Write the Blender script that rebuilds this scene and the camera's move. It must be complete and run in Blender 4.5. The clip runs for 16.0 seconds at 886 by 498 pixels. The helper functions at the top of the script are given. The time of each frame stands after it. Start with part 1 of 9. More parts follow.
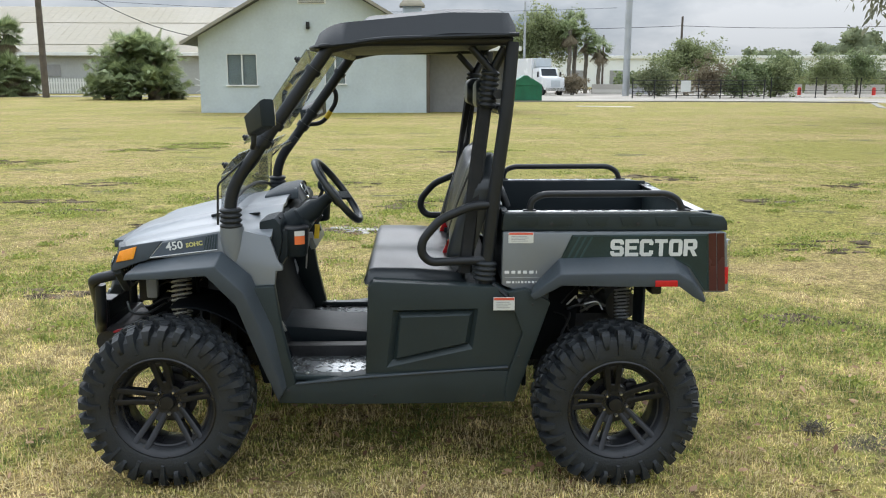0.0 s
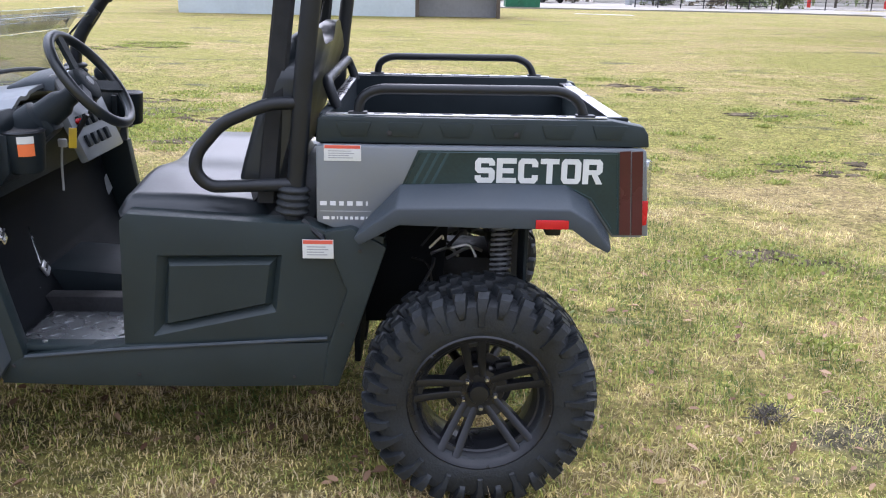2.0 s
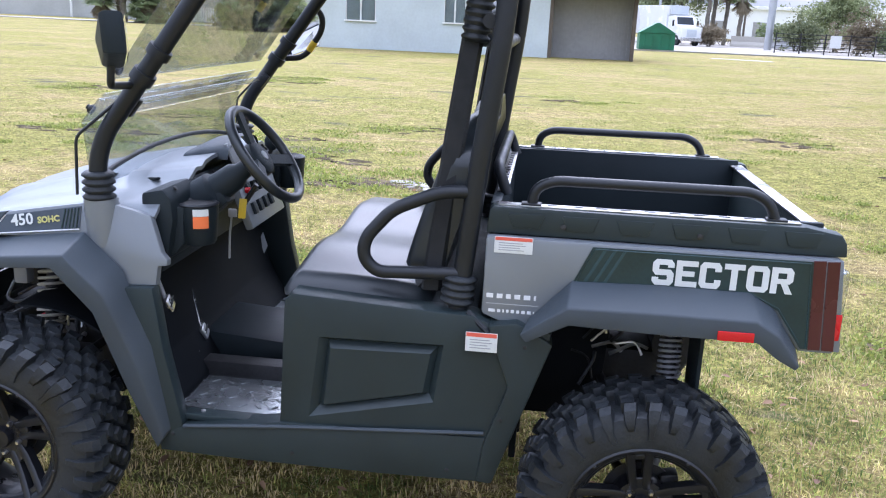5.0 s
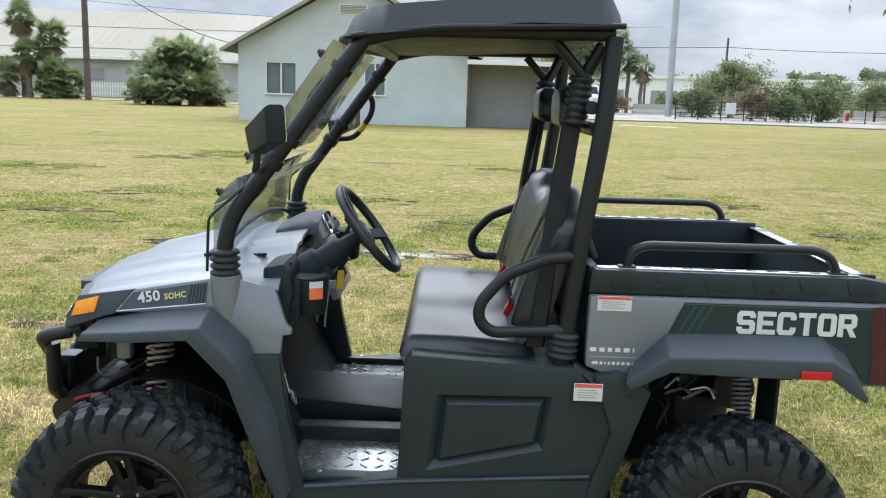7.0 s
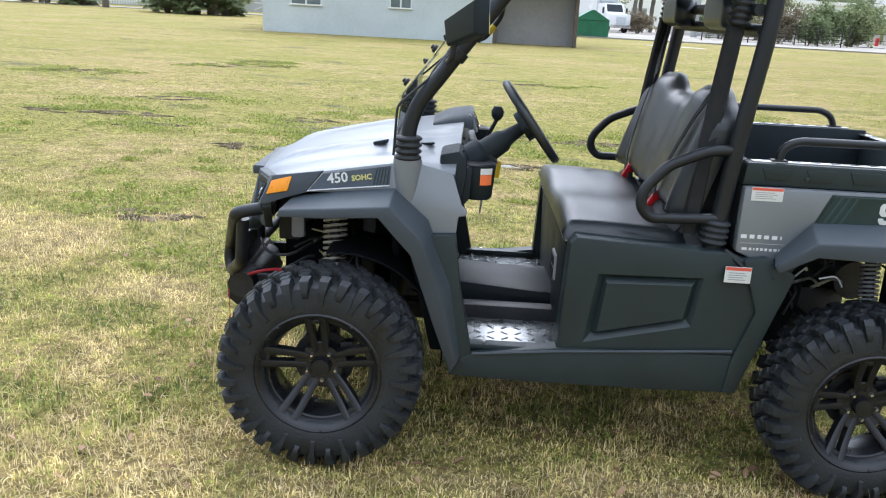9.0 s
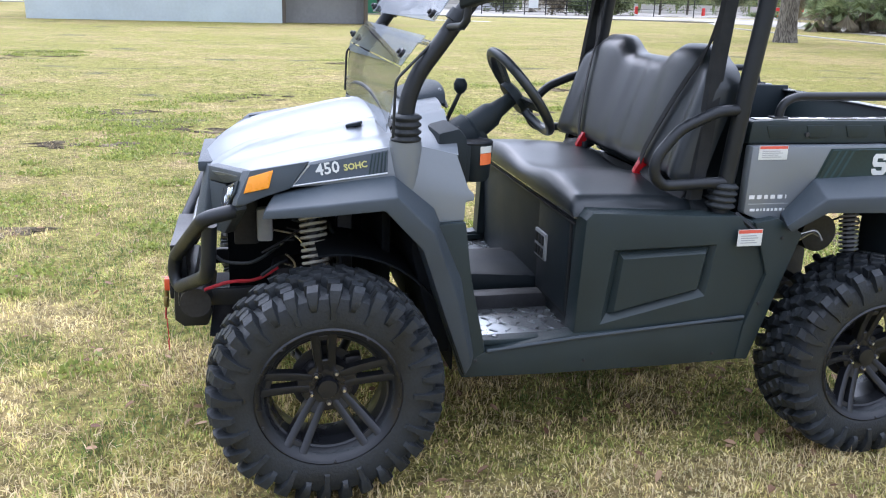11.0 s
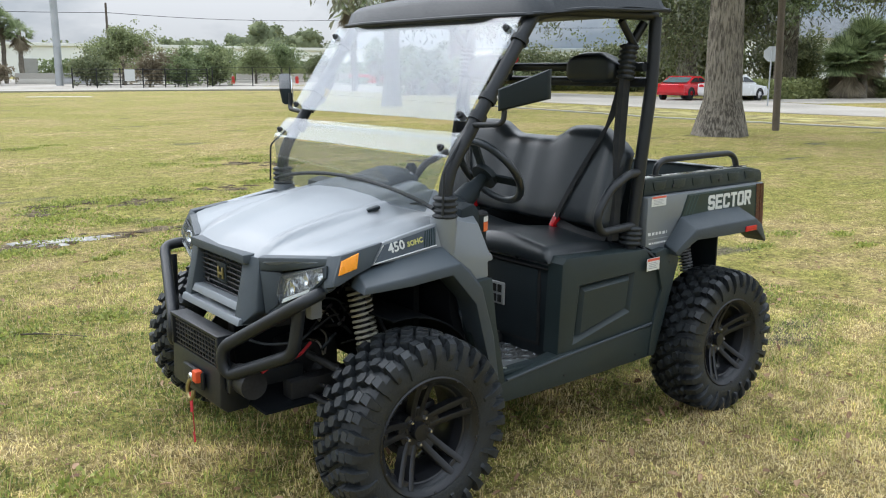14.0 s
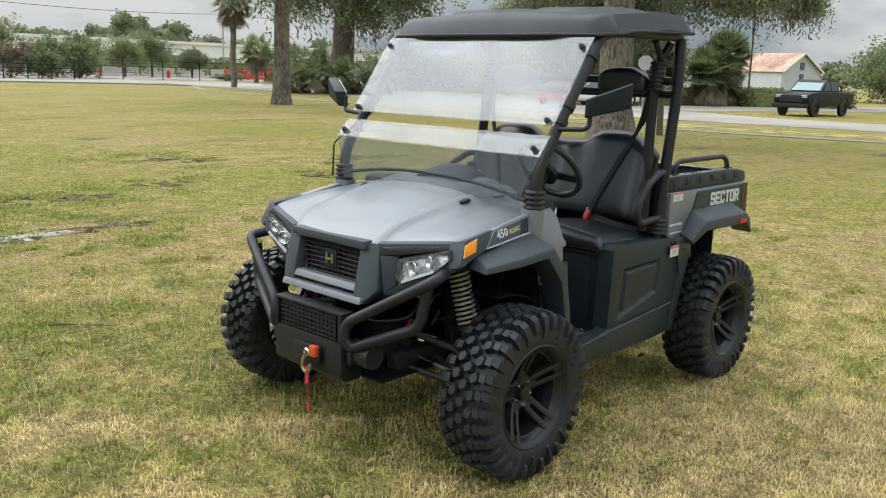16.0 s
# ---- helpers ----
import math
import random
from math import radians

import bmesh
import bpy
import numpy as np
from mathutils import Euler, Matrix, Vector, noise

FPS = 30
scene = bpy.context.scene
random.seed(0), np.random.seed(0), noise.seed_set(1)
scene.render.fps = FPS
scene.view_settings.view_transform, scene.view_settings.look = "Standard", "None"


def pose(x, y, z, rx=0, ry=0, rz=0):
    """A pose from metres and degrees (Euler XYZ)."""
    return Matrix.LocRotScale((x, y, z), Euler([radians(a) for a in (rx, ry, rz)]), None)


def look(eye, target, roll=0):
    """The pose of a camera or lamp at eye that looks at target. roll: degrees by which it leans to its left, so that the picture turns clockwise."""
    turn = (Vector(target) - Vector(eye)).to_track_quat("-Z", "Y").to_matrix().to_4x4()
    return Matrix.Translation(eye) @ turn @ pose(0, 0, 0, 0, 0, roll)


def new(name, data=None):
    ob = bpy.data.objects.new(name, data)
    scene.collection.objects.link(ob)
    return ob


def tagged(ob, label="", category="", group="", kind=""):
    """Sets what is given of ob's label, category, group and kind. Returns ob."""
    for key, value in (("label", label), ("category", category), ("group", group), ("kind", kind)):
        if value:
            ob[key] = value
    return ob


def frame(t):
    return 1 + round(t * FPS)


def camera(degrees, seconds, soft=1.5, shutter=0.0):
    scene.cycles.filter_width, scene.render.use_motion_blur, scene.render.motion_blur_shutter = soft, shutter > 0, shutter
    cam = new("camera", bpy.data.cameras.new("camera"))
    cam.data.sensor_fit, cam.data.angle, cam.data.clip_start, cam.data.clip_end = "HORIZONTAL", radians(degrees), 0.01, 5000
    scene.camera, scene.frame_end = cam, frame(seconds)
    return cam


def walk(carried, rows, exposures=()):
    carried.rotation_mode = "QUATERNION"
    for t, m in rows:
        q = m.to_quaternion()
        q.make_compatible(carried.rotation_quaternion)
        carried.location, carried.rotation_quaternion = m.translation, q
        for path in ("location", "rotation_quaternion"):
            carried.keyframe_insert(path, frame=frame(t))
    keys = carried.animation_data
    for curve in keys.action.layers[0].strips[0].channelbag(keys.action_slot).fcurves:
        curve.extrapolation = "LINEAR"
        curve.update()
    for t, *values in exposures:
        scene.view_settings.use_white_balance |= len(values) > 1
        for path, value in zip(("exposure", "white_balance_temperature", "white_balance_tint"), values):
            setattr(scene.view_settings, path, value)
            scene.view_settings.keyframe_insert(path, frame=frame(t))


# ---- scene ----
cam = camera(54.7, 16.0, soft=1.1)
PATH = [
    (0, (1.028, -4.113, 1.642), (1.084, -2.151, 1.254), 0.1),
    (0.5, (1.199, -3.921, 1.61), (1.28, -1.971, 1.17), 0.2),
    (1, (1.322, -3.619, 1.561), (1.462, -1.687, 1.066), 0.1),
    (1.5, (1.497, -3.347, 1.518), (1.608, -1.418, 1.0), 0.8),
    (2, (1.663, -3.02, 1.454), (1.723, -1.109, 0.867), 1.2),
    (2.5, (1.659, -2.716, 1.364), (1.812, -0.83, 0.715), 0.4),
    (3, (1.694, -2.628, 1.31), (1.821, -0.751, 0.631), -0.3),
    (3.5, (1.738, -2.628, 1.32), (1.715, -0.769, 0.582), 0.8),
    (4, (1.762, -2.678, 1.476), (1.492, -0.822, 0.781), 0.1),
    (4.5, (1.678, -2.766, 1.556), (1.404, -0.875, 0.965), 2.1),
    (5, (1.507, -2.889, 1.584), (1.295, -0.969, 1.066), 2.5),
    (5.2, (1.44, -2.905, 1.582), (1.242, -0.975, 1.097), 2.4),
    (7.3, (0.934, -3.27, 1.615), (0.921, -1.302, 1.259), 1.8),
    (7.5, (0.944, -3.335, 1.608), (0.91, -1.37, 1.239), 2.1),
    (8, (0.869, -3.428, 1.605), (0.773, -1.472, 1.198), 3.1),
    (8.5, (0.634, -3.465, 1.585), (0.541, -1.524, 1.112), 2.9),
    (8.7, (0.553, -3.472, 1.566), (0.474, -1.543, 1.047), 3.0),
    (10.8, (-0.123, -3.039, 1.454), (0.264, -1.163, 0.88), 1.6),
    (11, (-0.191, -3.079, 1.458), (0.236, -1.209, 0.891), 1.6),
    (11.5, (-0.388, -3.143, 1.499), (0.136, -1.294, 0.949), 1.0),
    (12, (-0.697, -3.067, 1.5), (0.023, -1.267, 1.007), 0.3),
    (12.5, (-0.903, -3.022, 1.53), (-0.033, -1.277, 1.084), -0.1),
    (13, (-1.136, -3.075, 1.556), (-0.189, -1.368, 1.12), -0.4),
    (13.5, (-1.397, -3.021, 1.551), (-0.293, -1.412, 1.111), -0.4),
    (14, (-1.675, -2.967, 1.561), (-0.442, -1.446, 1.155), 0.3),
    (14.5, (-1.927, -2.94, 1.587), (-0.669, -1.435, 1.193), 0.9),
    (15, (-2.142, -2.782, 1.601), (-0.811, -1.335, 1.234), 0.8),
    (15.5, (-2.361, -2.654, 1.596), (-0.958, -1.281, 1.216), 0.6),
    (16, (-2.621, -2.702, 1.585), (-1.17, -1.385, 1.184), 1.9),
]
EXPOSURES = [(0, 0.42, 6450, 15), (1, 0.60, 6150, 22), (2, 0.82, 5950, 28), (3.5, 1.16, 5900, 31), (4.5, 1.12, 5700, 28), (5, 0.98, 5650, 28),
             (7.5, 0.56, 6200, 15), (8.5, 0.66, 6150, 17), (11, 0.92, 5800, 24), (12.5, 0.72, 5850, 23), (14, 0.48, 6400, 15), (16, 0.30, 6750, 14)]
walk(cam, [(t, look(eye, target, roll)) for t, eye, target, roll in PATH],
     exposures=EXPOSURES)

# ---- world, sun, exposure ----
SUN_EL, SUN_AZ = radians(48), radians(12)          # azimuth from +y towards -x
world = bpy.data.worlds.new("overcast_sky")
scene.world = world
world.use_nodes = True
wn, wl = world.node_tree.nodes, world.node_tree.links
wn.clear()


def wnode(kind, **props):
    n = wn.new(kind)
    for k, v in props.items():
        if k == "blend_type":
            n.blend_type = v
        elif k == "data_type":
            n.data_type = v
        elif k == "operation":
            n.operation = v
    return n


w_out, w_bg, w_cloud_bg, w_mix = wnode("ShaderNodeOutputWorld"), wnode("ShaderNodeBackground"), wnode("ShaderNodeBackground"), wnode("ShaderNodeMixShader")
w_sky = wnode("ShaderNodeTexSky")
w_sky.sky_type, w_sky.sun_disc = "NISHITA", False
w_sky.sun_elevation, w_sky.sun_rotation = SUN_EL, -SUN_AZ
w_co, w_sep, w_map = wnode("ShaderNodeTexCoord"), wnode("ShaderNodeSeparateXYZ"), wnode("ShaderNodeMapping")
w_map.inputs["Scale"].default_value = (1.0, 1.0, 2.6)
w_n1, w_n2 = wnode("ShaderNodeTexNoise"), wnode("ShaderNodeTexNoise")
w_n1.inputs["Scale"].default_value, w_n1.inputs["Detail"].default_value, w_n1.inputs["Roughness"].default_value = 3.4, 7.0, 0.55
w_n2.inputs["Scale"].default_value, w_n2.inputs["Detail"].default_value = 1.3, 4.0
w_shade, w_cover, w_lift = wnode("ShaderNodeValToRGB"), wnode("ShaderNodeMapRange"), wnode("ShaderNodeMapRange")
w_shade.color_ramp.elements[0].position, w_shade.color_ramp.elements[0].color = 0.37, (0.32, 0.41, 0.48, 1)
w_shade.color_ramp.elements[1].position, w_shade.color_ramp.elements[1].color = 0.63, (0.91, 0.98, 1.0, 1)
w_cover.inputs["From Min"].default_value, w_cover.inputs["From Max"].default_value = 0.30, 0.46
w_cover.inputs["To Min"].default_value, w_cover.inputs["To Max"].default_value = 0.7, 1.0
# cloud brightness grows from the horizon to the zenith, as under a real overcast
w_lift.inputs["From Min"].default_value, w_lift.inputs["From Max"].default_value = 0.0, 0.75
w_lift.inputs["To Min"].default_value, w_lift.inputs["To Max"].default_value = 0.47, 1.95
w_sun, w_dot, w_glow, w_add = wnode("ShaderNodeCombineXYZ"), wnode("ShaderNodeVectorMath", operation="DOT_PRODUCT"), wnode("ShaderNodeMapRange"), wnode("ShaderNodeMath", operation="ADD")
SUN_DIR = Vector((-math.sin(SUN_AZ) * math.cos(SUN_EL), math.cos(SUN_AZ) * math.cos(SUN_EL), math.sin(SUN_EL)))
for i in range(3):
    w_sun.inputs[i].default_value = SUN_DIR[i]
w_glow.inputs["From Min"].default_value, w_glow.inputs["From Max"].default_value = 0.30, 1.0
w_glow.inputs["To Min"].default_value, w_glow.inputs["To Max"].default_value = 0.0, 1.6
wl.new(w_co.outputs["Generated"], w_map.inputs[0])
wl.new(w_co.outputs["Generated"], w_sep.inputs[0])
wl.new(w_map.outputs[0], w_n1.inputs["Vector"])
wl.new(w_map.outputs[0], w_n2.inputs["Vector"])
wl.new(w_n1.outputs[0], w_shade.inputs[0])
wl.new(w_n2.outputs[0], w_cover.inputs[0])
wl.new(w_sep.outputs["Z"], w_lift.inputs[0])
wl.new(w_co.outputs["Generated"], w_dot.inputs[0])
wl.new(w_sun.outputs[0], w_dot.inputs[1])
wl.new(w_dot.outputs["Value"], w_glow.inputs[0])
wl.new(w_lift.outputs[0], w_add.inputs[0])
w_rise, w_mul = wnode("ShaderNodeMapRange"), wnode("ShaderNodeMath", operation="MULTIPLY")
w_rise.inputs["From Min"].default_value, w_rise.inputs["From Max"].default_value = 0.14, 0.40
wl.new(w_sep.outputs["Z"], w_rise.inputs[0])
wl.new(w_glow.outputs[0], w_mul.inputs[0])
wl.new(w_rise.outputs[0], w_mul.inputs[1])
wl.new(w_mul.outputs[0], w_add.inputs[1])
wl.new(w_shade.outputs[0], w_cloud_bg.inputs["Color"])
wl.new(w_add.outputs[0], w_cloud_bg.inputs["Strength"])
wl.new(w_sky.outputs[0], w_bg.inputs["Color"])
w_bg.inputs["Strength"].default_value = 0.10
wl.new(w_cover.outputs[0], w_mix.inputs[0])
wl.new(w_bg.outputs[0], w_mix.inputs[1])
wl.new(w_cloud_bg.outputs[0], w_mix.inputs[2])
wl.new(w_mix.outputs[0], w_out.inputs["Surface"])

sun = new("sun", bpy.data.lights.new("sun", "SUN"))
sun.data.energy, sun.data.angle, sun.data.color = 0.95, radians(48), (1.0, 0.96, 0.9)
sun.matrix_world = look(SUN_DIR * 50, (0, 0, 0))

# ---- materials ----


def node_material(name):
    m = bpy.data.materials.new(name)
    m.use_nodes = True
    return m, m.node_tree.nodes, m.node_tree.links, m.node_tree.nodes["Principled BSDF"]


def mat(name, base, rough=0.5, metal=0.0, var=0.12, big=3.0, fine=60.0, bump=0.05, rvar=0.1, tint=None, coat=0.0, random_amount=0.0, spec=0.5):
    """A surface with broad and fine variation of colour, gloss and relief."""
    m, n, l, b = node_material(name)
    co = n.new("ShaderNodeTexCoord")
    n1, n2 = n.new("ShaderNodeTexNoise"), n.new("ShaderNodeTexNoise")
    n1.inputs["Scale"].default_value, n1.inputs["Detail"].default_value = big, 5
    n2.inputs["Scale"].default_value, n2.inputs["Detail"].default_value = fine, 3
    l.new(co.outputs["Object"], n1.inputs["Vector"])
    l.new(co.outputs["Object"], n2.inputs["Vector"])
    add = n.new("ShaderNodeMath")
    add.operation = "ADD"
    l.new(n1.outputs[0], add.inputs[0])
    half = n.new("ShaderNodeMath")
    half.operation = "MULTIPLY_ADD"
    half.inputs[1].default_value, half.inputs[2].default_value = 0.5, -0.25
    l.new(n2.outputs[0], half.inputs[0])
    l.new(half.outputs[0], add.inputs[1])
    ramp = n.new("ShaderNodeValToRGB")
    lo = tuple(c * (1 - var) for c in base)
    hi = tuple(min(1, c * (1 + var)) for c in (tint or base))
    ramp.color_ramp.elements[0].position, ramp.color_ramp.elements[0].color = 0.3, (*lo, 1)
    ramp.color_ramp.elements[1].position, ramp.color_ramp.elements[1].color = 0.7, (*hi, 1)
    l.new(add.outputs[0], ramp.inputs[0])
    colour = ramp.outputs[0]
    if random_amount:
        info = n.new("ShaderNodeObjectInfo")
        hsv = n.new("ShaderNodeHueSaturation")
        mr = n.new("ShaderNodeMapRange")
        mr.inputs["To Min"].default_value, mr.inputs["To Max"].default_value = 1 - random_amount, 1 + random_amount
        l.new(info.outputs["Random"], mr.inputs[0])
        l.new(mr.outputs[0], hsv.inputs["Value"])
        l.new(colour, hsv.inputs["Color"])
        colour = hsv.outputs[0]
    l.new(colour, b.inputs["Base Color"])
    mr = n.new("ShaderNodeMapRange")
    mr.inputs["From Min"].default_value, mr.inputs["From Max"].default_value = 0.3, 0.7
    mr.inputs["To Min"].default_value, mr.inputs["To Max"].default_value = max(0.02, rough - rvar), min(1, rough + rvar)
    l.new(n1.outputs[0], mr.inputs[0])
    l.new(mr.outputs[0], b.inputs["Roughness"])
    b.inputs["Metallic"].default_value = metal
    b.inputs["Coat Weight"].default_value = coat
    b.inputs["Specular IOR Level"].default_value = spec
    if bump:
        bp = n.new("ShaderNodeBump")
        bp.inputs["Strength"].default_value, bp.inputs["Distance"].default_value = bump, 0.01
        l.new(n2.outputs[0], bp.inputs["Height"])
        l.new(bp.outputs[0], b.inputs["Normal"])
    return m


def leaf_mat(name, dark, light, rough=0.6, translucent=0.25):
    """Foliage whose leaves differ one from another."""
    m, n, l, b = node_material(name)
    geo, ramp = n.new("ShaderNodeNewGeometry"), n.new("ShaderNodeValToRGB")
    ramp.color_ramp.elements[0].color, ramp.color_ramp.elements[1].color = (*dark, 1), (*light, 1)
    l.new(geo.outputs["Random Per Island"], ramp.inputs[0])
    l.new(ramp.outputs[0], b.inputs["Base Color"])
    b.inputs["Roughness"].default_value = rough
    tr, mix, out = n.new("ShaderNodeBsdfTranslucent"), n.new("ShaderNodeMixShader"), n["Material Output"]
    mix.inputs[0].default_value = translucent
    l.new(ramp.outputs[0], tr.inputs["Color"])
    l.new(b.outputs[0], mix.inputs[1])
    l.new(tr.outputs[0], mix.inputs[2])
    l.new(mix.outputs[0], out.inputs["Surface"])
    return m


def clear_mat(name, tint, facing_gloss=0.07, rough=0.004, haze=0.0):
    """A thin clear sheet: see-through, with a mirror sheen that grows at grazing angles."""
    m, n, l, b = node_material(name)
    n.remove(b)
    tr, gl, mix, out = n.new("ShaderNodeBsdfTransparent"), n.new("ShaderNodeBsdfGlossy"), n.new("ShaderNodeMixShader"), n["Material Output"]
    lw, power, sheen = n.new("ShaderNodeLayerWeight"), n.new("ShaderNodeMath"), n.new("ShaderNodeMath")
    lw.inputs["Blend"].default_value = 0.5
    power.operation, sheen.operation = "POWER", "MULTIPLY_ADD"
    power.inputs[1].default_value = 4.2
    sheen.inputs[1].default_value, sheen.inputs[2].default_value = 1 - facing_gloss, facing_gloss
    l.new(lw.outputs["Facing"], power.inputs[0])
    l.new(power.outputs[0], sheen.inputs[0])
    gl.inputs["Roughness"].default_value = rough
    gl.inputs["Color"].default_value = (0.51, 0.53, 0.555, 1)
    tr.inputs["Color"].default_value = (*tint, 1)
    l.new(sheen.outputs[0], mix.inputs[0])
    l.new(tr.outputs[0], mix.inputs[1])
    l.new(gl.outputs[0], mix.inputs[2])
    last = mix.outputs[0]
    if haze:
        df, mix2, mul = n.new("ShaderNodeBsdfDiffuse"), n.new("ShaderNodeMixShader"), n.new("ShaderNodeMath")
        co, ns = n.new("ShaderNodeTexCoord"), n.new("ShaderNodeTexNoise")
        ns.inputs["Scale"].default_value, ns.inputs["Detail"].default_value = 2.2, 4.0
        l.new(co.outputs["Object"], ns.inputs["Vector"])
        df.inputs["Color"].default_value = (0.8, 0.8, 0.8, 1)
        mul.operation = "MULTIPLY"
        mul.inputs[1].default_value = haze * 2
        l.new(ns.outputs[0], mul.inputs[0])
        l.new(mul.outputs[0], mix2.inputs[0])
        l.new(last, mix2.inputs[1])
        l.new(df.outputs[0], mix2.inputs[2])
        last = mix2.outputs[0]
    l.new(last, out.inputs["Surface"])
    return m


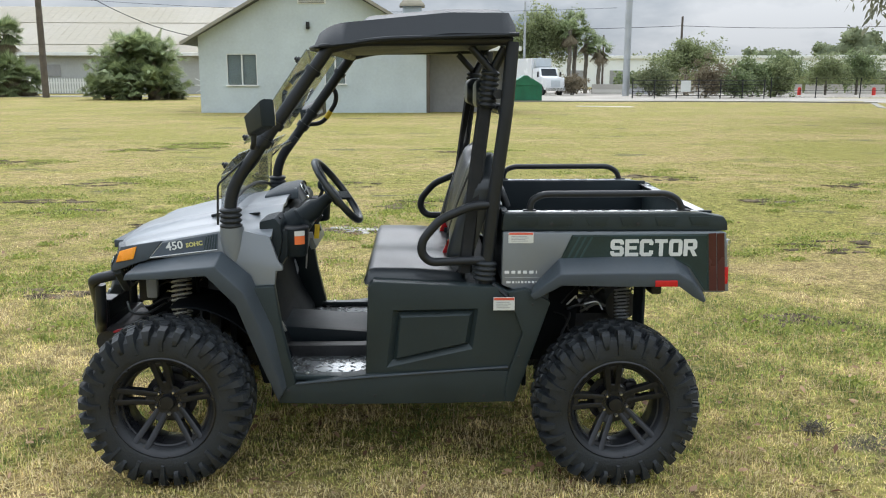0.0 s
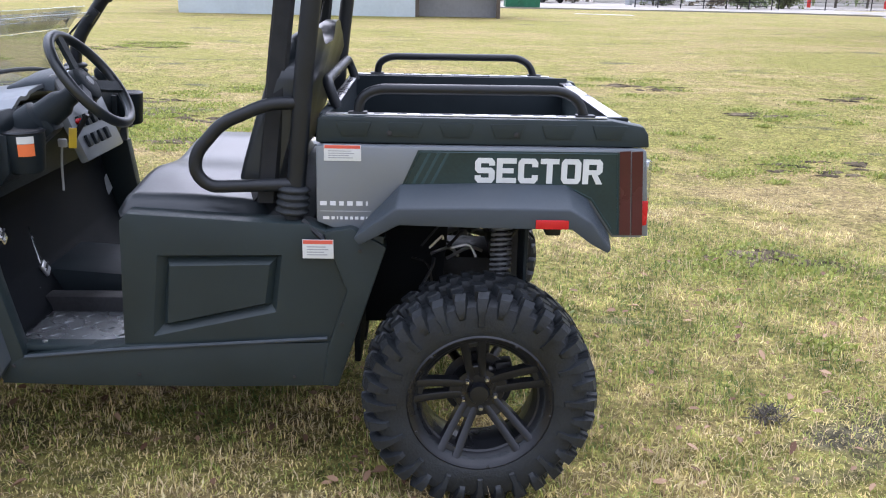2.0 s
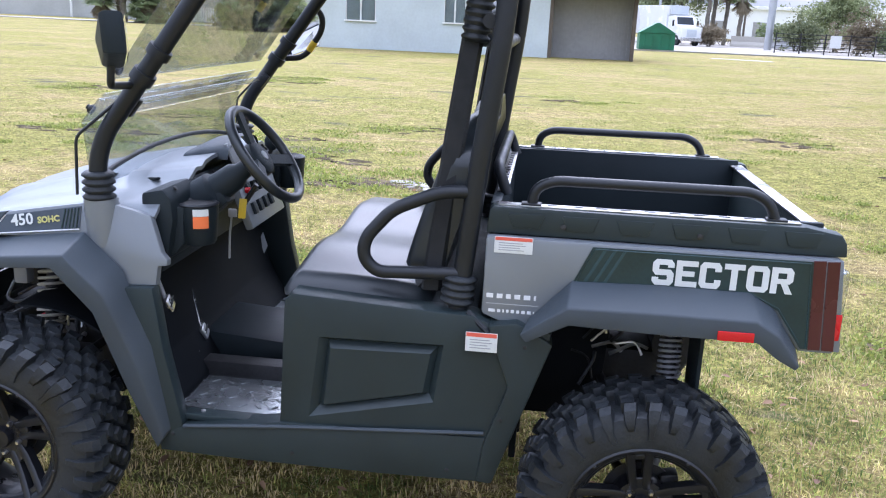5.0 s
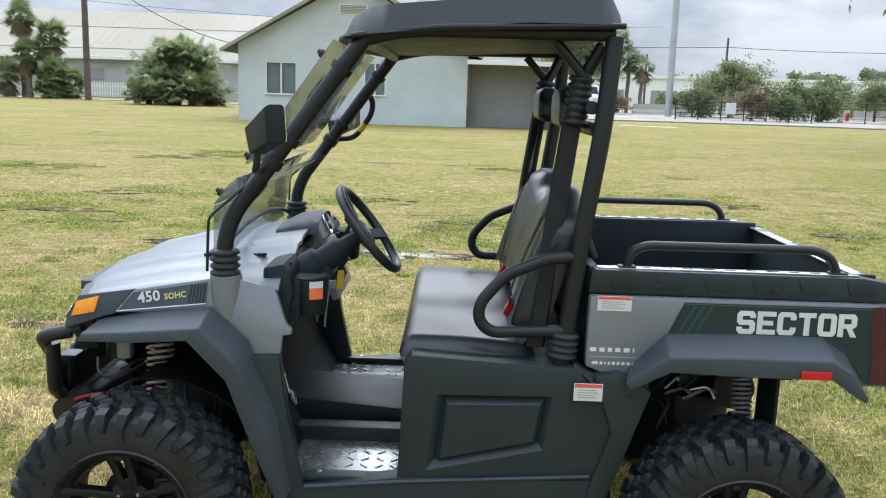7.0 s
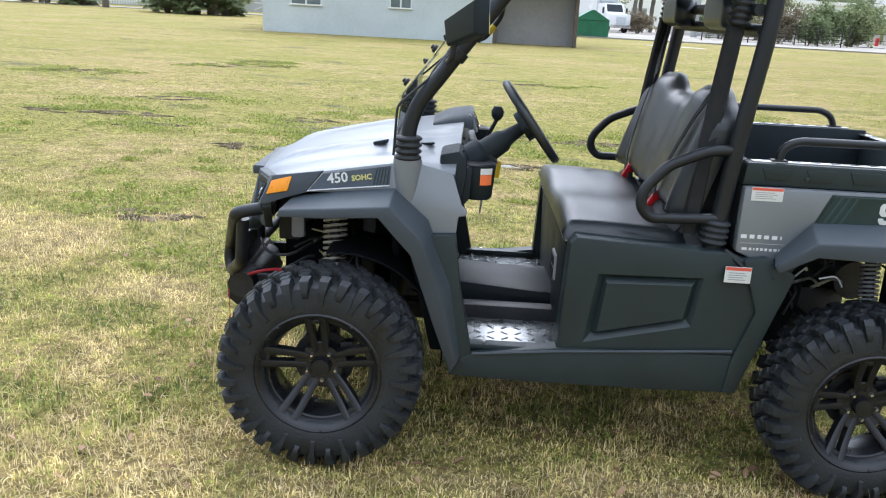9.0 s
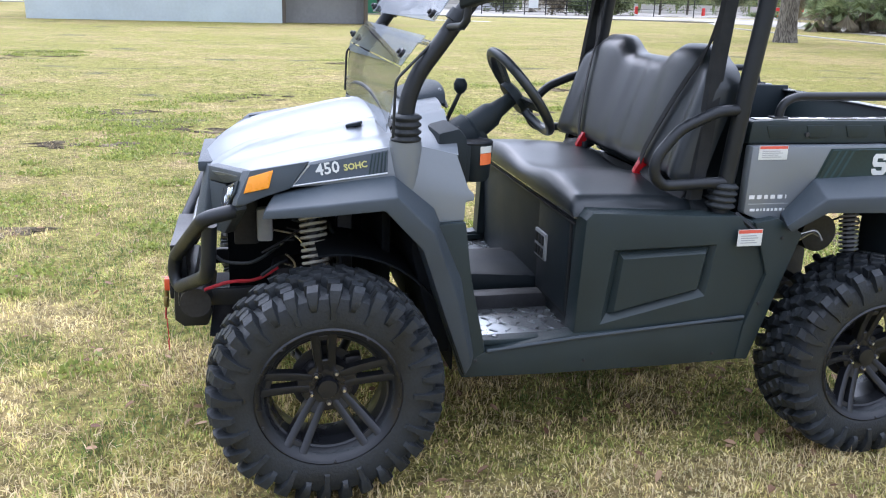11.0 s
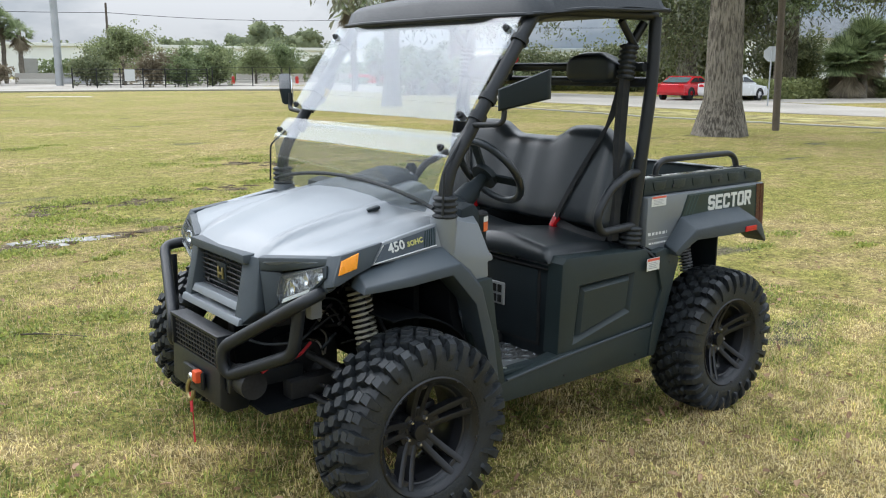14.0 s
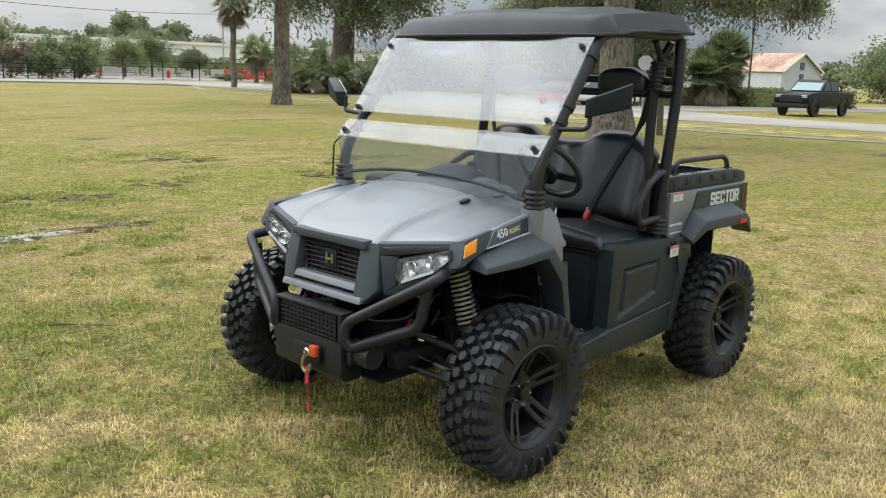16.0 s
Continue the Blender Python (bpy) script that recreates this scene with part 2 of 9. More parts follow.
M = {
    "silver": mat("silver_paint", (0.178, 0.195, 0.212), 0.40, 0.2, 0.05, 2.5, 400, 0.02, 0.03, coat=0.15),
    "black_plastic": mat("black_plastic", (0.014, 0.020, 0.024), 0.5, 0, 0.2, 4, 500, 0.12, 0.06, spec=0.2),
    "flare_plastic": mat("textured_grey_black_plastic", (0.035, 0.046, 0.056), 0.55, 0, 0.15, 4, 600, 0.15, 0.06),
    "panel_plastic": mat("panel_plastic", (0.0170, 0.0265, 0.0285), 0.42, 0, 0.2, 3, 600, 0.12, 0.06, spec=0.35),
    # black plastic darkened further, so that shaded recesses read near-black
    "footwell": mat("shade_darkened_black", (0.0045, 0.006, 0.008), 0.75, 0, 0.2, 4, 300, 0.1, 0.06, spec=0.15),
    "tube": mat("black_powder_coat", (0.010, 0.012, 0.015), 0.42, 0.0, 0.2, 6, 300, 0.06, 0.08, spec=0.4),
    "dark_metal": mat("dark_steel", (0.03, 0.03, 0.032), 0.5, 0.4, 0.3, 8, 90, 0.1, 0.12),
    "steel": mat("bright_steel", (0.55, 0.55, 0.56), 0.3, 1.0, 0.15, 8, 120, 0.05, 0.1),
    "vinyl": mat("black_vinyl", (0.013, 0.017, 0.020), 0.33, 0, 0.15, 4, 260, 0.06, 0.04, spec=0.55),
    "rubber": mat("tyre_rubber", (0.0135, 0.0165, 0.0195), 0.52, 0, 0.4, 7, 120, 0.22, 0.14, spec=0.42),
    "rim": mat("black_alloy", (0.014, 0.015, 0.018), 0.30, 0.3, 0.2, 6, 200, 0.03, 0.06),
    "roof": mat("roof_plastic", (0.013, 0.016, 0.020), 0.48, 0, 0.15, 3, 500, 0.1, 0.06, spec=0.3),
    "spring": mat("cream_spring_steel", (0.42, 0.40, 0.34), 0.45, 0.0, 0.15, 20, 200, 0.03),
    "amber": mat("amber_lens", (0.85, 0.30, 0.02), 0.25, 0, 0.08, 20, 200, 0.05),
    "red_lens": mat("red_lens", (0.5, 0.012, 0.015), 0.22, 0, 0.1, 20, 200, 0.05),
    "decal_green": mat("dark_green_decal", (0.010, 0.028, 0.030), 0.35, 0, 0.25, 5, 100, 0.02),
    "decal_line": mat("blue_green_decal_line", (0.021, 0.052, 0.060), 0.4, 0, 0.1, 5, 100, 0.0),
    "decal_slate": mat("slate_decal", (0.05, 0.065, 0.085), 0.4, 0, 0.15, 5, 100, 0.02),
    "decal_maroon": mat("maroon_decal", (0.065, 0.012, 0.014), 0.3, 0, 0.12, 5, 100, 0.02),
    "white_decal": mat("pale_decal", (0.60, 0.615, 0.60), 0.5, 0, 0.06, 12, 200, 0.02),
    "grey_decal": mat("pale_grey_decal", (0.62, 0.63, 0.64), 0.5, 0, 0.06, 12, 200, 0.02),
    "yellow_decal": mat("yellow_decal", (0.50, 0.47, 0.16), 0.5, 0, 0.06, 12, 200, 0.02),
    "label_red": mat("label_red", (0.62, 0.10, 0.06), 0.5, 0, 0.06, 12, 200, 0.02),
    "label_orange": mat("label_orange", (0.75, 0.16, 0.04), 0.5, 0, 0.06, 12, 200, 0.02),
    "print": mat("print_grey", (0.30, 0.31, 0.32), 0.6, 0, 0.06, 12, 200, 0.0),
    "yellow": mat("yellow_plastic", (0.70, 0.48, 0.02), 0.45, 0, 0.08, 12, 200, 0.02),
    "red_strap": mat("red_webbing", (0.45, 0.02, 0.03), 0.7, 0, 0.2, 20, 400, 0.2),
    "orange": mat("orange_plastic", (0.62, 0.075, 0.02), 0.45, 0, 0.1, 20, 200, 0.05),
    "brass": mat("zinc_gold", (0.36, 0.30, 0.15), 0.4, 0.9, 0.15, 20, 200, 0.05),
    "chrome": mat("chrome", (0.72, 0.73, 0.75), 0.14, 1.0, 0.05, 10, 100, 0.0, 0.05),
    "reflector": mat("lamp_reflector", (0.70, 0.72, 0.74), 0.22, 0.9, 0.1, 30, 45, 0.9, 0.1),
    "webbing": mat("black_webbing", (0.008, 0.009, 0.010), 0.75, 0, 0.2, 20, 500, 0.25),
    "tread_plate": mat("tread_plate", (0.28, 0.30, 0.31), 0.26, 0.7, 0.2, 5, 120, 0.06),
    "windscreen": clear_mat("clear_windscreen", (0.80, 0.825, 0.84), 0.10, 0.012, 0.02),
    "lens": clear_mat("lamp_lens", (0.95, 0.96, 0.96), 0.05, 0.01, 0.02),
    "mirror": mat("mirror_glass", (0.8, 0.8, 0.82), 0.03, 1.0, 0.02, 5, 50, 0.0, 0.01),
    # the sky's reflection is put into this glass as a pale blue-green colour
    "sky_glass": mat("painted_sky_glass", (0.16, 0.235, 0.24), 0.09, 0.45, 0.1, 5, 50, 0.0, 0.02),
    "car_glass": mat("dark_car_glass", (0.02, 0.025, 0.03), 0.06, 0, 0.1, 5, 50, 0.0, 0.02),
    "house_wall": mat("pale_blue_grey_paint", (0.50, 0.56, 0.58), 0.7, 0, 0.08, 0.6, 8, 0.3, 0.05),
    "white_paint": mat("white_paint", (0.74, 0.75, 0.74), 0.6, 0, 0.06, 2, 20, 0.1),
    "shingle": mat("roof_shingle", (0.13, 0.14, 0.15), 0.85, 0, 0.25, 2, 12, 0.4),
    "cream_roof": mat("cream_metal_roof", (0.255, 0.228, 0.165), 0.6, 0.0, 0.10, 0.12, 2, 0.1),
    "warehouse_wall": mat("warehouse_wall", (0.42, 0.43, 0.42), 0.7, 0, 0.1, 0.4, 5, 0.2),
    "pane": mat("window_glass", (0.10, 0.12, 0.13), 0.12, 0, 0.2, 1, 5, 0.0, 0.05),
    "blind": mat("window_blind", (0.38, 0.40, 0.41), 0.5, 0, 0.1, 3, 40, 0.1),
    "shed_wall": mat("shed_sheet", (0.30, 0.30, 0.30), 0.6, 0.1, 0.1, 0.7, 6, 0.1),
    "concrete": mat("concrete", (0.43, 0.405, 0.36), 0.85, 0, 0.15, 0.3, 8, 0.3),
    "road": mat("pale_asphalt", (0.27, 0.248, 0.215), 0.9, 0, 0.15, 0.15, 10, 0.3, tint=(0.36, 0.33, 0.29), spec=0.2),
    "kerb": mat("kerb_concrete", (0.29, 0.275, 0.23), 0.85, 0, 0.15, 1, 20, 0.2),
    "dumpster": mat("green_dumpster", (0.012, 0.13, 0.07), 0.5, 0.1, 0.2, 1.5, 20, 0.1),
    "pole_wood": mat("weathered_pole", (0.105, 0.086, 0.068), 0.9, 0, 0.25, 2, 20, 0.5),
    "galvanised": mat("galvanised_pole", (0.42, 0.44, 0.46), 0.5, 0.5, 0.1, 1, 20, 0.05),
    "iron": mat("black_iron", (0.02, 0.02, 0.022), 0.6, 0.3, 0.2, 3, 40, 0.1),
    "far_white": mat("far_white_wall", (0.78, 0.80, 0.80), 0.7, 0, 0.04, 0.1, 1, 0.05),
    "barrier_red": mat("red_barrier", (0.62, 0.04, 0.03), 0.55, 0, 0.1, 2, 20, 0.05),
    "palm_bark": mat("palm_bark", (0.17, 0.15, 0.12), 0.95, 0, 0.4, 4, 20, 0.8),
    "rust_roof": mat("rusty_metal_roof", (0.36, 0.17, 0.10), 0.75, 0.15, 0.35, 0.4, 3, 0.2, tint=(0.46, 0.33, 0.25)),
    "barn_wall": mat("grey_board_wall", (0.50, 0.54, 0.57), 0.75, 0, 0.1, 0.5, 6, 0.2),
    "car_black": mat("black_car_paint", (0.006, 0.007, 0.009), 0.35, 0, 0.1, 1, 50, 0.0, 0.05, coat=0.05, spec=0.15),
    "car_red": mat("red_car_paint", (0.55, 0.015, 0.025), 0.22, 0, 0.1, 1, 50, 0.0, 0.05, coat=0.6),
    "car_white": mat("white_car_paint", (0.72, 0.73, 0.74), 0.25, 0, 0.05, 1, 50, 0.0, 0.05, coat=0.5),
    "sign_red": mat("stop_sign_red", (0.55, 0.02, 0.03), 0.5, 0, 0.05, 2, 20, 0.0),
    "foliage": leaf_mat("oak_leaf", (0.125, 0.155, 0.072), (0.36, 0.40, 0.20), 0.6, 0.5),
    "foliage_dark": leaf_mat("dark_leaf", (0.095, 0.128, 0.058), (0.29, 0.35, 0.17), 0.6, 0.5),
    "foliage_light": leaf_mat("light_leaf", (0.10, 0.125, 0.06), (0.26, 0.28, 0.15), 0.6, 0.45),
    "palm_leaf": leaf_mat("palm_leaf", (0.11, 0.150, 0.065), (0.36, 0.42, 0.21), 0.6, 0.4),
    "brown_leaf": leaf_mat("fallen_leaf", (0.14, 0.065, 0.034), (0.46, 0.29, 0.17), 0.7, 0.2),
    "dead_leaf": leaf_mat("dead_frond", (0.16, 0.13, 0.085), (0.28, 0.23, 0.15)),
    "far_leaf": leaf_mat("far_leaf", (0.125, 0.150, 0.080), (0.27, 0.30, 0.165), 0.9, 0.3),
    "dirt": mat("bare_brown_earth", (0.19, 0.155, 0.085), 0.95, 0, 0.45, 1.4, 16, 0.5, 0.05, tint=(0.34, 0.30, 0.13), spec=0.05),
    "mud": mat("dark_wet_soil", (0.040, 0.033, 0.023), 0.92, 0, 0.5, 5, 45, 1.0, 0.08, tint=(0.135, 0.108, 0.072), spec=0.02),
    # pale grey tint puts the sky's reflection into the wet mud
    "wet_mud": mat("wet_mud_sky_tint", (0.10, 0.095, 0.085), 0.62, 0, 0.5, 6, 40, 0.8, 0.2, tint=(0.30, 0.29, 0.27), spec=0.5),
    "dry_stalk": leaf_mat("dry_stalk", (0.35, 0.235, 0.11), (0.76, 0.60, 0.36), 0.8, 0.3),
    "moss": leaf_mat("hanging_moss", (0.15, 0.16, 0.12), (0.30, 0.31, 0.24), 0.9, 0.4),
    "hedge": leaf_mat("hedge_leaf", (0.125, 0.150, 0.055), (0.36, 0.385, 0.165), 0.6, 0.4),
}


def worn_away(n, l, co):
    """Drier, trodden turf round the parking place, greener field farther out."""
    d, r = n.new("ShaderNodeVectorMath"), n.new("ShaderNodeMapRange")
    d.operation = "DISTANCE"
    d.inputs[1].default_value = (0.8, -0.6, 0.0)
    r.inputs["From Min"].default_value, r.inputs["From Max"].default_value = 2.0, 8.0
    r.inputs["To Min"].default_value, r.inputs["To Max"].default_value = 0.006, -0.016
    l.new(co.outputs["Object"], d.inputs[0])
    l.new(d.outputs["Value"], r.inputs[0])
    return r.outputs[0]


def soil_patches(n, l, co):
    """Long ragged patches, drawn out along the field, where soil shows through."""
    patch, pn = n.new("ShaderNodeMapping"), n.new("ShaderNodeTexNoise")
    patch.inputs["Scale"].default_value = (0.42, 0.95, 1)
    l.new(co.outputs["Object"], patch.inputs[0])
    pn.inputs["Scale"].default_value, pn.inputs["Detail"].default_value, pn.inputs["Roughness"].default_value = 1.0, 8, 0.62
    l.new(patch.outputs[0], pn.inputs["Vector"])
    return pn


def grass_ground_mat():
    """Worn turf: green and straw patches, bare earth, fine blades as relief."""
    m, n, l, b = node_material("worn_turf")
    co = n.new("ShaderNodeTexCoord")

    def noise_at(scale, detail=5, rough=0.6):
        t = n.new("ShaderNodeTexNoise")
        t.inputs["Scale"].default_value, t.inputs["Detail"].default_value, t.inputs["Roughness"].default_value = scale, detail, rough
        l.new(co.outputs["Object"], t.inputs["Vector"])
        return t.outputs[0]

    def ramp(src, stops):
        r = n.new("ShaderNodeValToRGB")
        els = r.color_ramp.elements
        for i, (p, c) in enumerate(stops):
            e = els[i] if i < 2 else els.new(p)
            e.position, e.color = p, (*c, 1)
        l.new(src, r.inputs[0])
        return r.outputs[0]

    def mixed(fac, a, c):
        x = n.new("ShaderNodeMix")
        x.data_type = "RGBA"
        l.new(fac, x.inputs["Factor"])
        l.new(a, x.inputs["A"])
        l.new(c, x.inputs["B"])
        return x.outputs["Result"]

    fine = noise_at(26, 8, 0.82)
    mid = noise_at(2.2, 6, 0.65)
    broad = noise_at(0.22, 4, 0.55)
    green = ramp(fine, [(0.36, (0.080, 0.076, 0.022)), (0.66, (0.375, 0.335, 0.088))])
    straw = ramp(fine, [(0.36, (0.120, 0.088, 0.040)), (0.66, (0.47, 0.362, 0.155))])
    earth = ramp(fine, [(0.38, (0.038, 0.034, 0.024)), (0.64, (0.20, 0.175, 0.105))])
    sel = n.new("ShaderNodeMath")
    sel.operation = "MULTIPLY_ADD"
    sel.inputs[1].default_value = 0.55
    l.new(broad, sel.inputs[0])
    wear = worn_away(n, l, co)
    half = n.new("ShaderNodeMath")
    half.operation = "MULTIPLY"
    half.inputs[1].default_value = 0.5
    l.new(mid, half.inputs[0])
    worn = n.new("ShaderNodeMath")
    l.new(half.outputs[0], worn.inputs[0])
    l.new(wear, worn.inputs[1])
    l.new(worn.outputs[0], sel.inputs[2])
    pick = n.new("ShaderNodeMapRange")
    pick.inputs["From Min"].default_value, pick.inputs["From Max"].default_value = 0.46, 0.57
    l.new(sel.outputs[0], pick.inputs[0])
    pn = soil_patches(n, l, co)
    lush = n.new("ShaderNodeMapRange")
    lush.inputs["From Min"].default_value, lush.inputs["From Max"].default_value = 0.50, 0.58
    lush.inputs["To Min"].default_value, lush.inputs["To Max"].default_value = 1.0, 0.15
    l.new(pn.outputs[0], lush.inputs[0])
    dry = n.new("ShaderNodeMath")
    dry.operation = "MULTIPLY"
    l.new(pick.outputs[0], dry.inputs[0])
    l.new(lush.outputs[0], dry.inputs[1])
    turf = mixed(dry.outputs[0], green, straw)
    bare = n.new("ShaderNodeMapRange")
    bare.inputs["From Min"].default_value, bare.inputs["From Max"].default_value = 0.60, 0.67
    l.new(pn.outputs[0], bare.inputs[0])
    tone, span = n.new("ShaderNodeHueSaturation"), n.new("ShaderNodeMapRange")
    span.inputs["From Min"].default_value, span.inputs["From Max"].default_value = 0.32, 0.68
    span.inputs["To Min"].default_value, span.inputs["To Max"].default_value = 0.68, 1.42
    l.new(noise_at(6.5, 5, 0.7), span.inputs[0])
    l.new(span.outputs[0], tone.inputs["Value"])
    l.new(mixed(bare.outputs[0], turf, earth), tone.inputs["Color"])
    l.new(tone.outputs[0], b.inputs["Base Color"])
    b.inputs["Roughness"].default_value = 0.95
    b.inputs["Specular IOR Level"].default_value = 0.15
    bp = n.new("ShaderNodeBump")
    bp.inputs["Strength"].default_value, bp.inputs["Distance"].default_value = 0.9, 0.03
    l.new(fine, bp.inputs["Height"])
    l.new(bp.outputs[0], b.inputs["Normal"])
    return m


def blade_mat(name, low, high):
    """Blades that turn from green to straw with the same patches as the turf."""
    m, n, l, b = node_material(name)
    geo, co = n.new("ShaderNodeNewGeometry"), n.new("ShaderNodeTexCoord")
    ramp = n.new("ShaderNodeValToRGB")
    els = ramp.color_ramp.elements
    els[0].position, els[0].color = 0.0, (0.105, 0.150, 0.042, 1)
    els[1].position, els[1].color = 1.0, (0.80, 0.69, 0.40, 1)
    for p, c in ((0.25, (0.315, 0.372, 0.092, 1)), (0.5, (0.54, 0.505, 0.165, 1)), (0.75, (0.73, 0.585, 0.285, 1))):
        e = els.new(p)
        e.color = c
    outs = []
    for scale, detail, rough in ((0.22, 4, 0.55), (2.2, 6, 0.65)):
        t = n.new("ShaderNodeTexNoise")
        t.inputs["Scale"].default_value, t.inputs["Detail"].default_value, t.inputs["Roughness"].default_value = scale, detail, rough
        l.new(co.outputs["Object"], t.inputs["Vector"])
        outs.append(t.outputs[0])
    sel, half, mr, add = n.new("ShaderNodeMath"), n.new("ShaderNodeMath"), n.new("ShaderNodeMapRange"), n.new("ShaderNodeMath")
    half.operation = "MULTIPLY"
    half.inputs[1].default_value = 0.5
    l.new(outs[1], half.inputs[0])
    sel.operation = "MULTIPLY_ADD"
    sel.inputs[1].default_value = 0.55
    l.new(outs[0], sel.inputs[0])
    worn = n.new("ShaderNodeMath")
    l.new(half.outputs[0], worn.inputs[0])
    l.new(worn_away(n, l, co), worn.inputs[1])
    l.new(worn.outputs[0], sel.inputs[2])
    mr.inputs["From Min"].default_value, mr.inputs["From Max"].default_value = 0.47, 0.58
    mr.inputs["To Min"].default_value, mr.inputs["To Max"].default_value = -0.36, 0.52
    l.new(sel.outputs[0], mr.inputs[0])
    lush, shift = n.new("ShaderNodeMapRange"), n.new("ShaderNodeMath")
    lush.inputs["From Min"].default_value, lush.inputs["From Max"].default_value = 0.50, 0.60
    lush.inputs["To Min"].default_value, lush.inputs["To Max"].default_value = 0.0, -0.28
    l.new(soil_patches(n, l, co).outputs[0], lush.inputs[0])
    l.new(mr.outputs[0], shift.inputs[0])
    l.new(lush.outputs[0], shift.inputs[1])
    add.operation, add.use_clamp = "MULTIPLY_ADD", True
    add.inputs[1].default_value = 0.72
    l.new(geo.outputs["Random Per Island"], add.inputs[0])
    l.new(shift.outputs[0], add.inputs[2])
    l.new(add.outputs[0], ramp.inputs[0])
    tone, span, spot = n.new("ShaderNodeHueSaturation"), n.new("ShaderNodeMapRange"), n.new("ShaderNodeTexNoise")
    spot.inputs["Scale"].default_value, spot.inputs["Detail"].default_value, spot.inputs["Roughness"].default_value = 6.5, 5, 0.7
    l.new(co.outputs["Object"], spot.inputs["Vector"])
    span.inputs["From Min"].default_value, span.inputs["From Max"].default_value = 0.32, 0.68
    span.inputs["To Min"].default_value, span.inputs["To Max"].default_value = low, high
    l.new(spot.outputs[0], span.inputs[0])
    l.new(span.outputs[0], tone.inputs["Value"])
    l.new(ramp.outputs[0], tone.inputs["Color"])
    l.new(tone.outputs[0], b.inputs["Base Color"])
    b.inputs["Roughness"].default_value = 0.75
    b.inputs["Specular IOR Level"].default_value = 0.2
    tr, mix, out = n.new("ShaderNodeBsdfTranslucent"), n.new("ShaderNodeMixShader"), n["Material Output"]
    mix.inputs[0].default_value = 0.42
    l.new(tone.outputs[0], tr.inputs["Color"])
    l.new(b.outputs[0], mix.inputs[1])
    l.new(tr.outputs[0], mix.inputs[2])
    l.new(mix.outputs[0], out.inputs["Surface"])
    return m


def bark_mat(name, dark, light, scale=(20.0, 20.0, 2.6)):
    """Furrowed bark: long upright ridges with dark cracks and mossy blotches."""
    m, n, l, b = node_material(name)
    co, mp = n.new("ShaderNodeTexCoord"), n.new("ShaderNodeMapping")
    mp.inputs["Scale"].default_value = scale
    l.new(co.outputs["Object"], mp.inputs[0])
    ridge, blotch, mix = n.new("ShaderNodeTexNoise"), n.new("ShaderNodeTexNoise"), n.new("ShaderNodeMath")
    ridge.inputs["Scale"].default_value, ridge.inputs["Detail"].default_value, ridge.inputs["Distortion"].default_value = 2.2, 5, 0.6
    blotch.inputs["Scale"].default_value, blotch.inputs["Detail"].default_value = 1.6, 6
    l.new(mp.outputs[0], ridge.inputs["Vector"])
    l.new(co.outputs["Object"], blotch.inputs["Vector"])
    mix.operation = "MULTIPLY_ADD"
    mix.inputs[1].default_value = 0.35
    l.new(blotch.outputs[0], mix.inputs[0])
    l.new(ridge.outputs[0], mix.inputs[2])
    ramp = n.new("ShaderNodeValToRGB")
    ramp.color_ramp.elements[0].position, ramp.color_ramp.elements[0].color = 0.55, (*dark, 1)
    ramp.color_ramp.elements[1].position, ramp.color_ramp.elements[1].color = 0.78, (*light, 1)
    l.new(mix.outputs[0], ramp.inputs[0])
    l.new(ramp.outputs[0], b.inputs["Base Color"])
    b.inputs["Roughness"].default_value, b.inputs["Specular IOR Level"].default_value = 0.95, 0.1
    bp = n.new("ShaderNodeBump")
    bp.inputs["Strength"].default_value, bp.inputs["Distance"].default_value = 1.0, 0.05
    l.new(ridge.outputs[0], bp.inputs["Height"])
    l.new(bp.outputs[0], b.inputs["Normal"])
    return m


# field_blade: same grass, copied dimmer to bring the far field's light down
M["turf"], M["blade"], M["field_blade"] = grass_ground_mat(), blade_mat("grass_blade", 0.62, 1.55), blade_mat("dimmed_grass_blade", 0.58, 1.28)
M["bark"] = bark_mat("oak_bark", (0.075, 0.066, 0.056), (0.24, 0.215, 0.182), (11.0, 11.0, 1.9))
M["dead_tuft"] = leaf_mat("dead_tuft", (0.05, 0.045, 0.04), (0.17, 0.15, 0.125), 0.9, 0.1)
M["weed"] = leaf_mat("green_weed_leaf", (0.15, 0.195, 0.040), (0.42, 0.45, 0.115), 0.6, 0.4)

# ---- building helpers ----


def finish(name, bm, material, parent=None, label="", smooth=True, angle=40):
    bmesh.ops.recalc_face_normals(bm, faces=bm.faces)
    if smooth:
        lim = radians(angle)
        for f in bm.faces:
            f.smooth = True
        for e in bm.edges:
            if len(e.link_faces) == 2 and e.calc_face_angle(0) > lim:
                e.smooth = False
    me = bpy.data.meshes.new(name)
    bm.to_mesh(me)
    bm.free()
    if material:
        me.materials.append(M[material] if isinstance(material, str) else material)
    ob = new(name, me)
    if parent:
        ob.parent = parent
    if label:
        ob["label"] = label
    return ob


def part(name, bm, material, parent, label="", smooth=True, angle=40):
    return finish(name, bm, material, parent, label, smooth, angle)


def empty(name, x=0, y=0, z=0, rz=0):
    ob = new(name)
    ob.empty_display_size = 0.2
    ob.matrix_basis = pose(x, y, z, 0, 0, rz)
    return ob


def bev(bm, width, edges=None, seg=2):
    if width:
        bmesh.ops.bevel(bm, geom=list(edges or bm.edges), offset=width, segments=seg, affect="EDGES", profile=0.6, clamp_overlap=True)


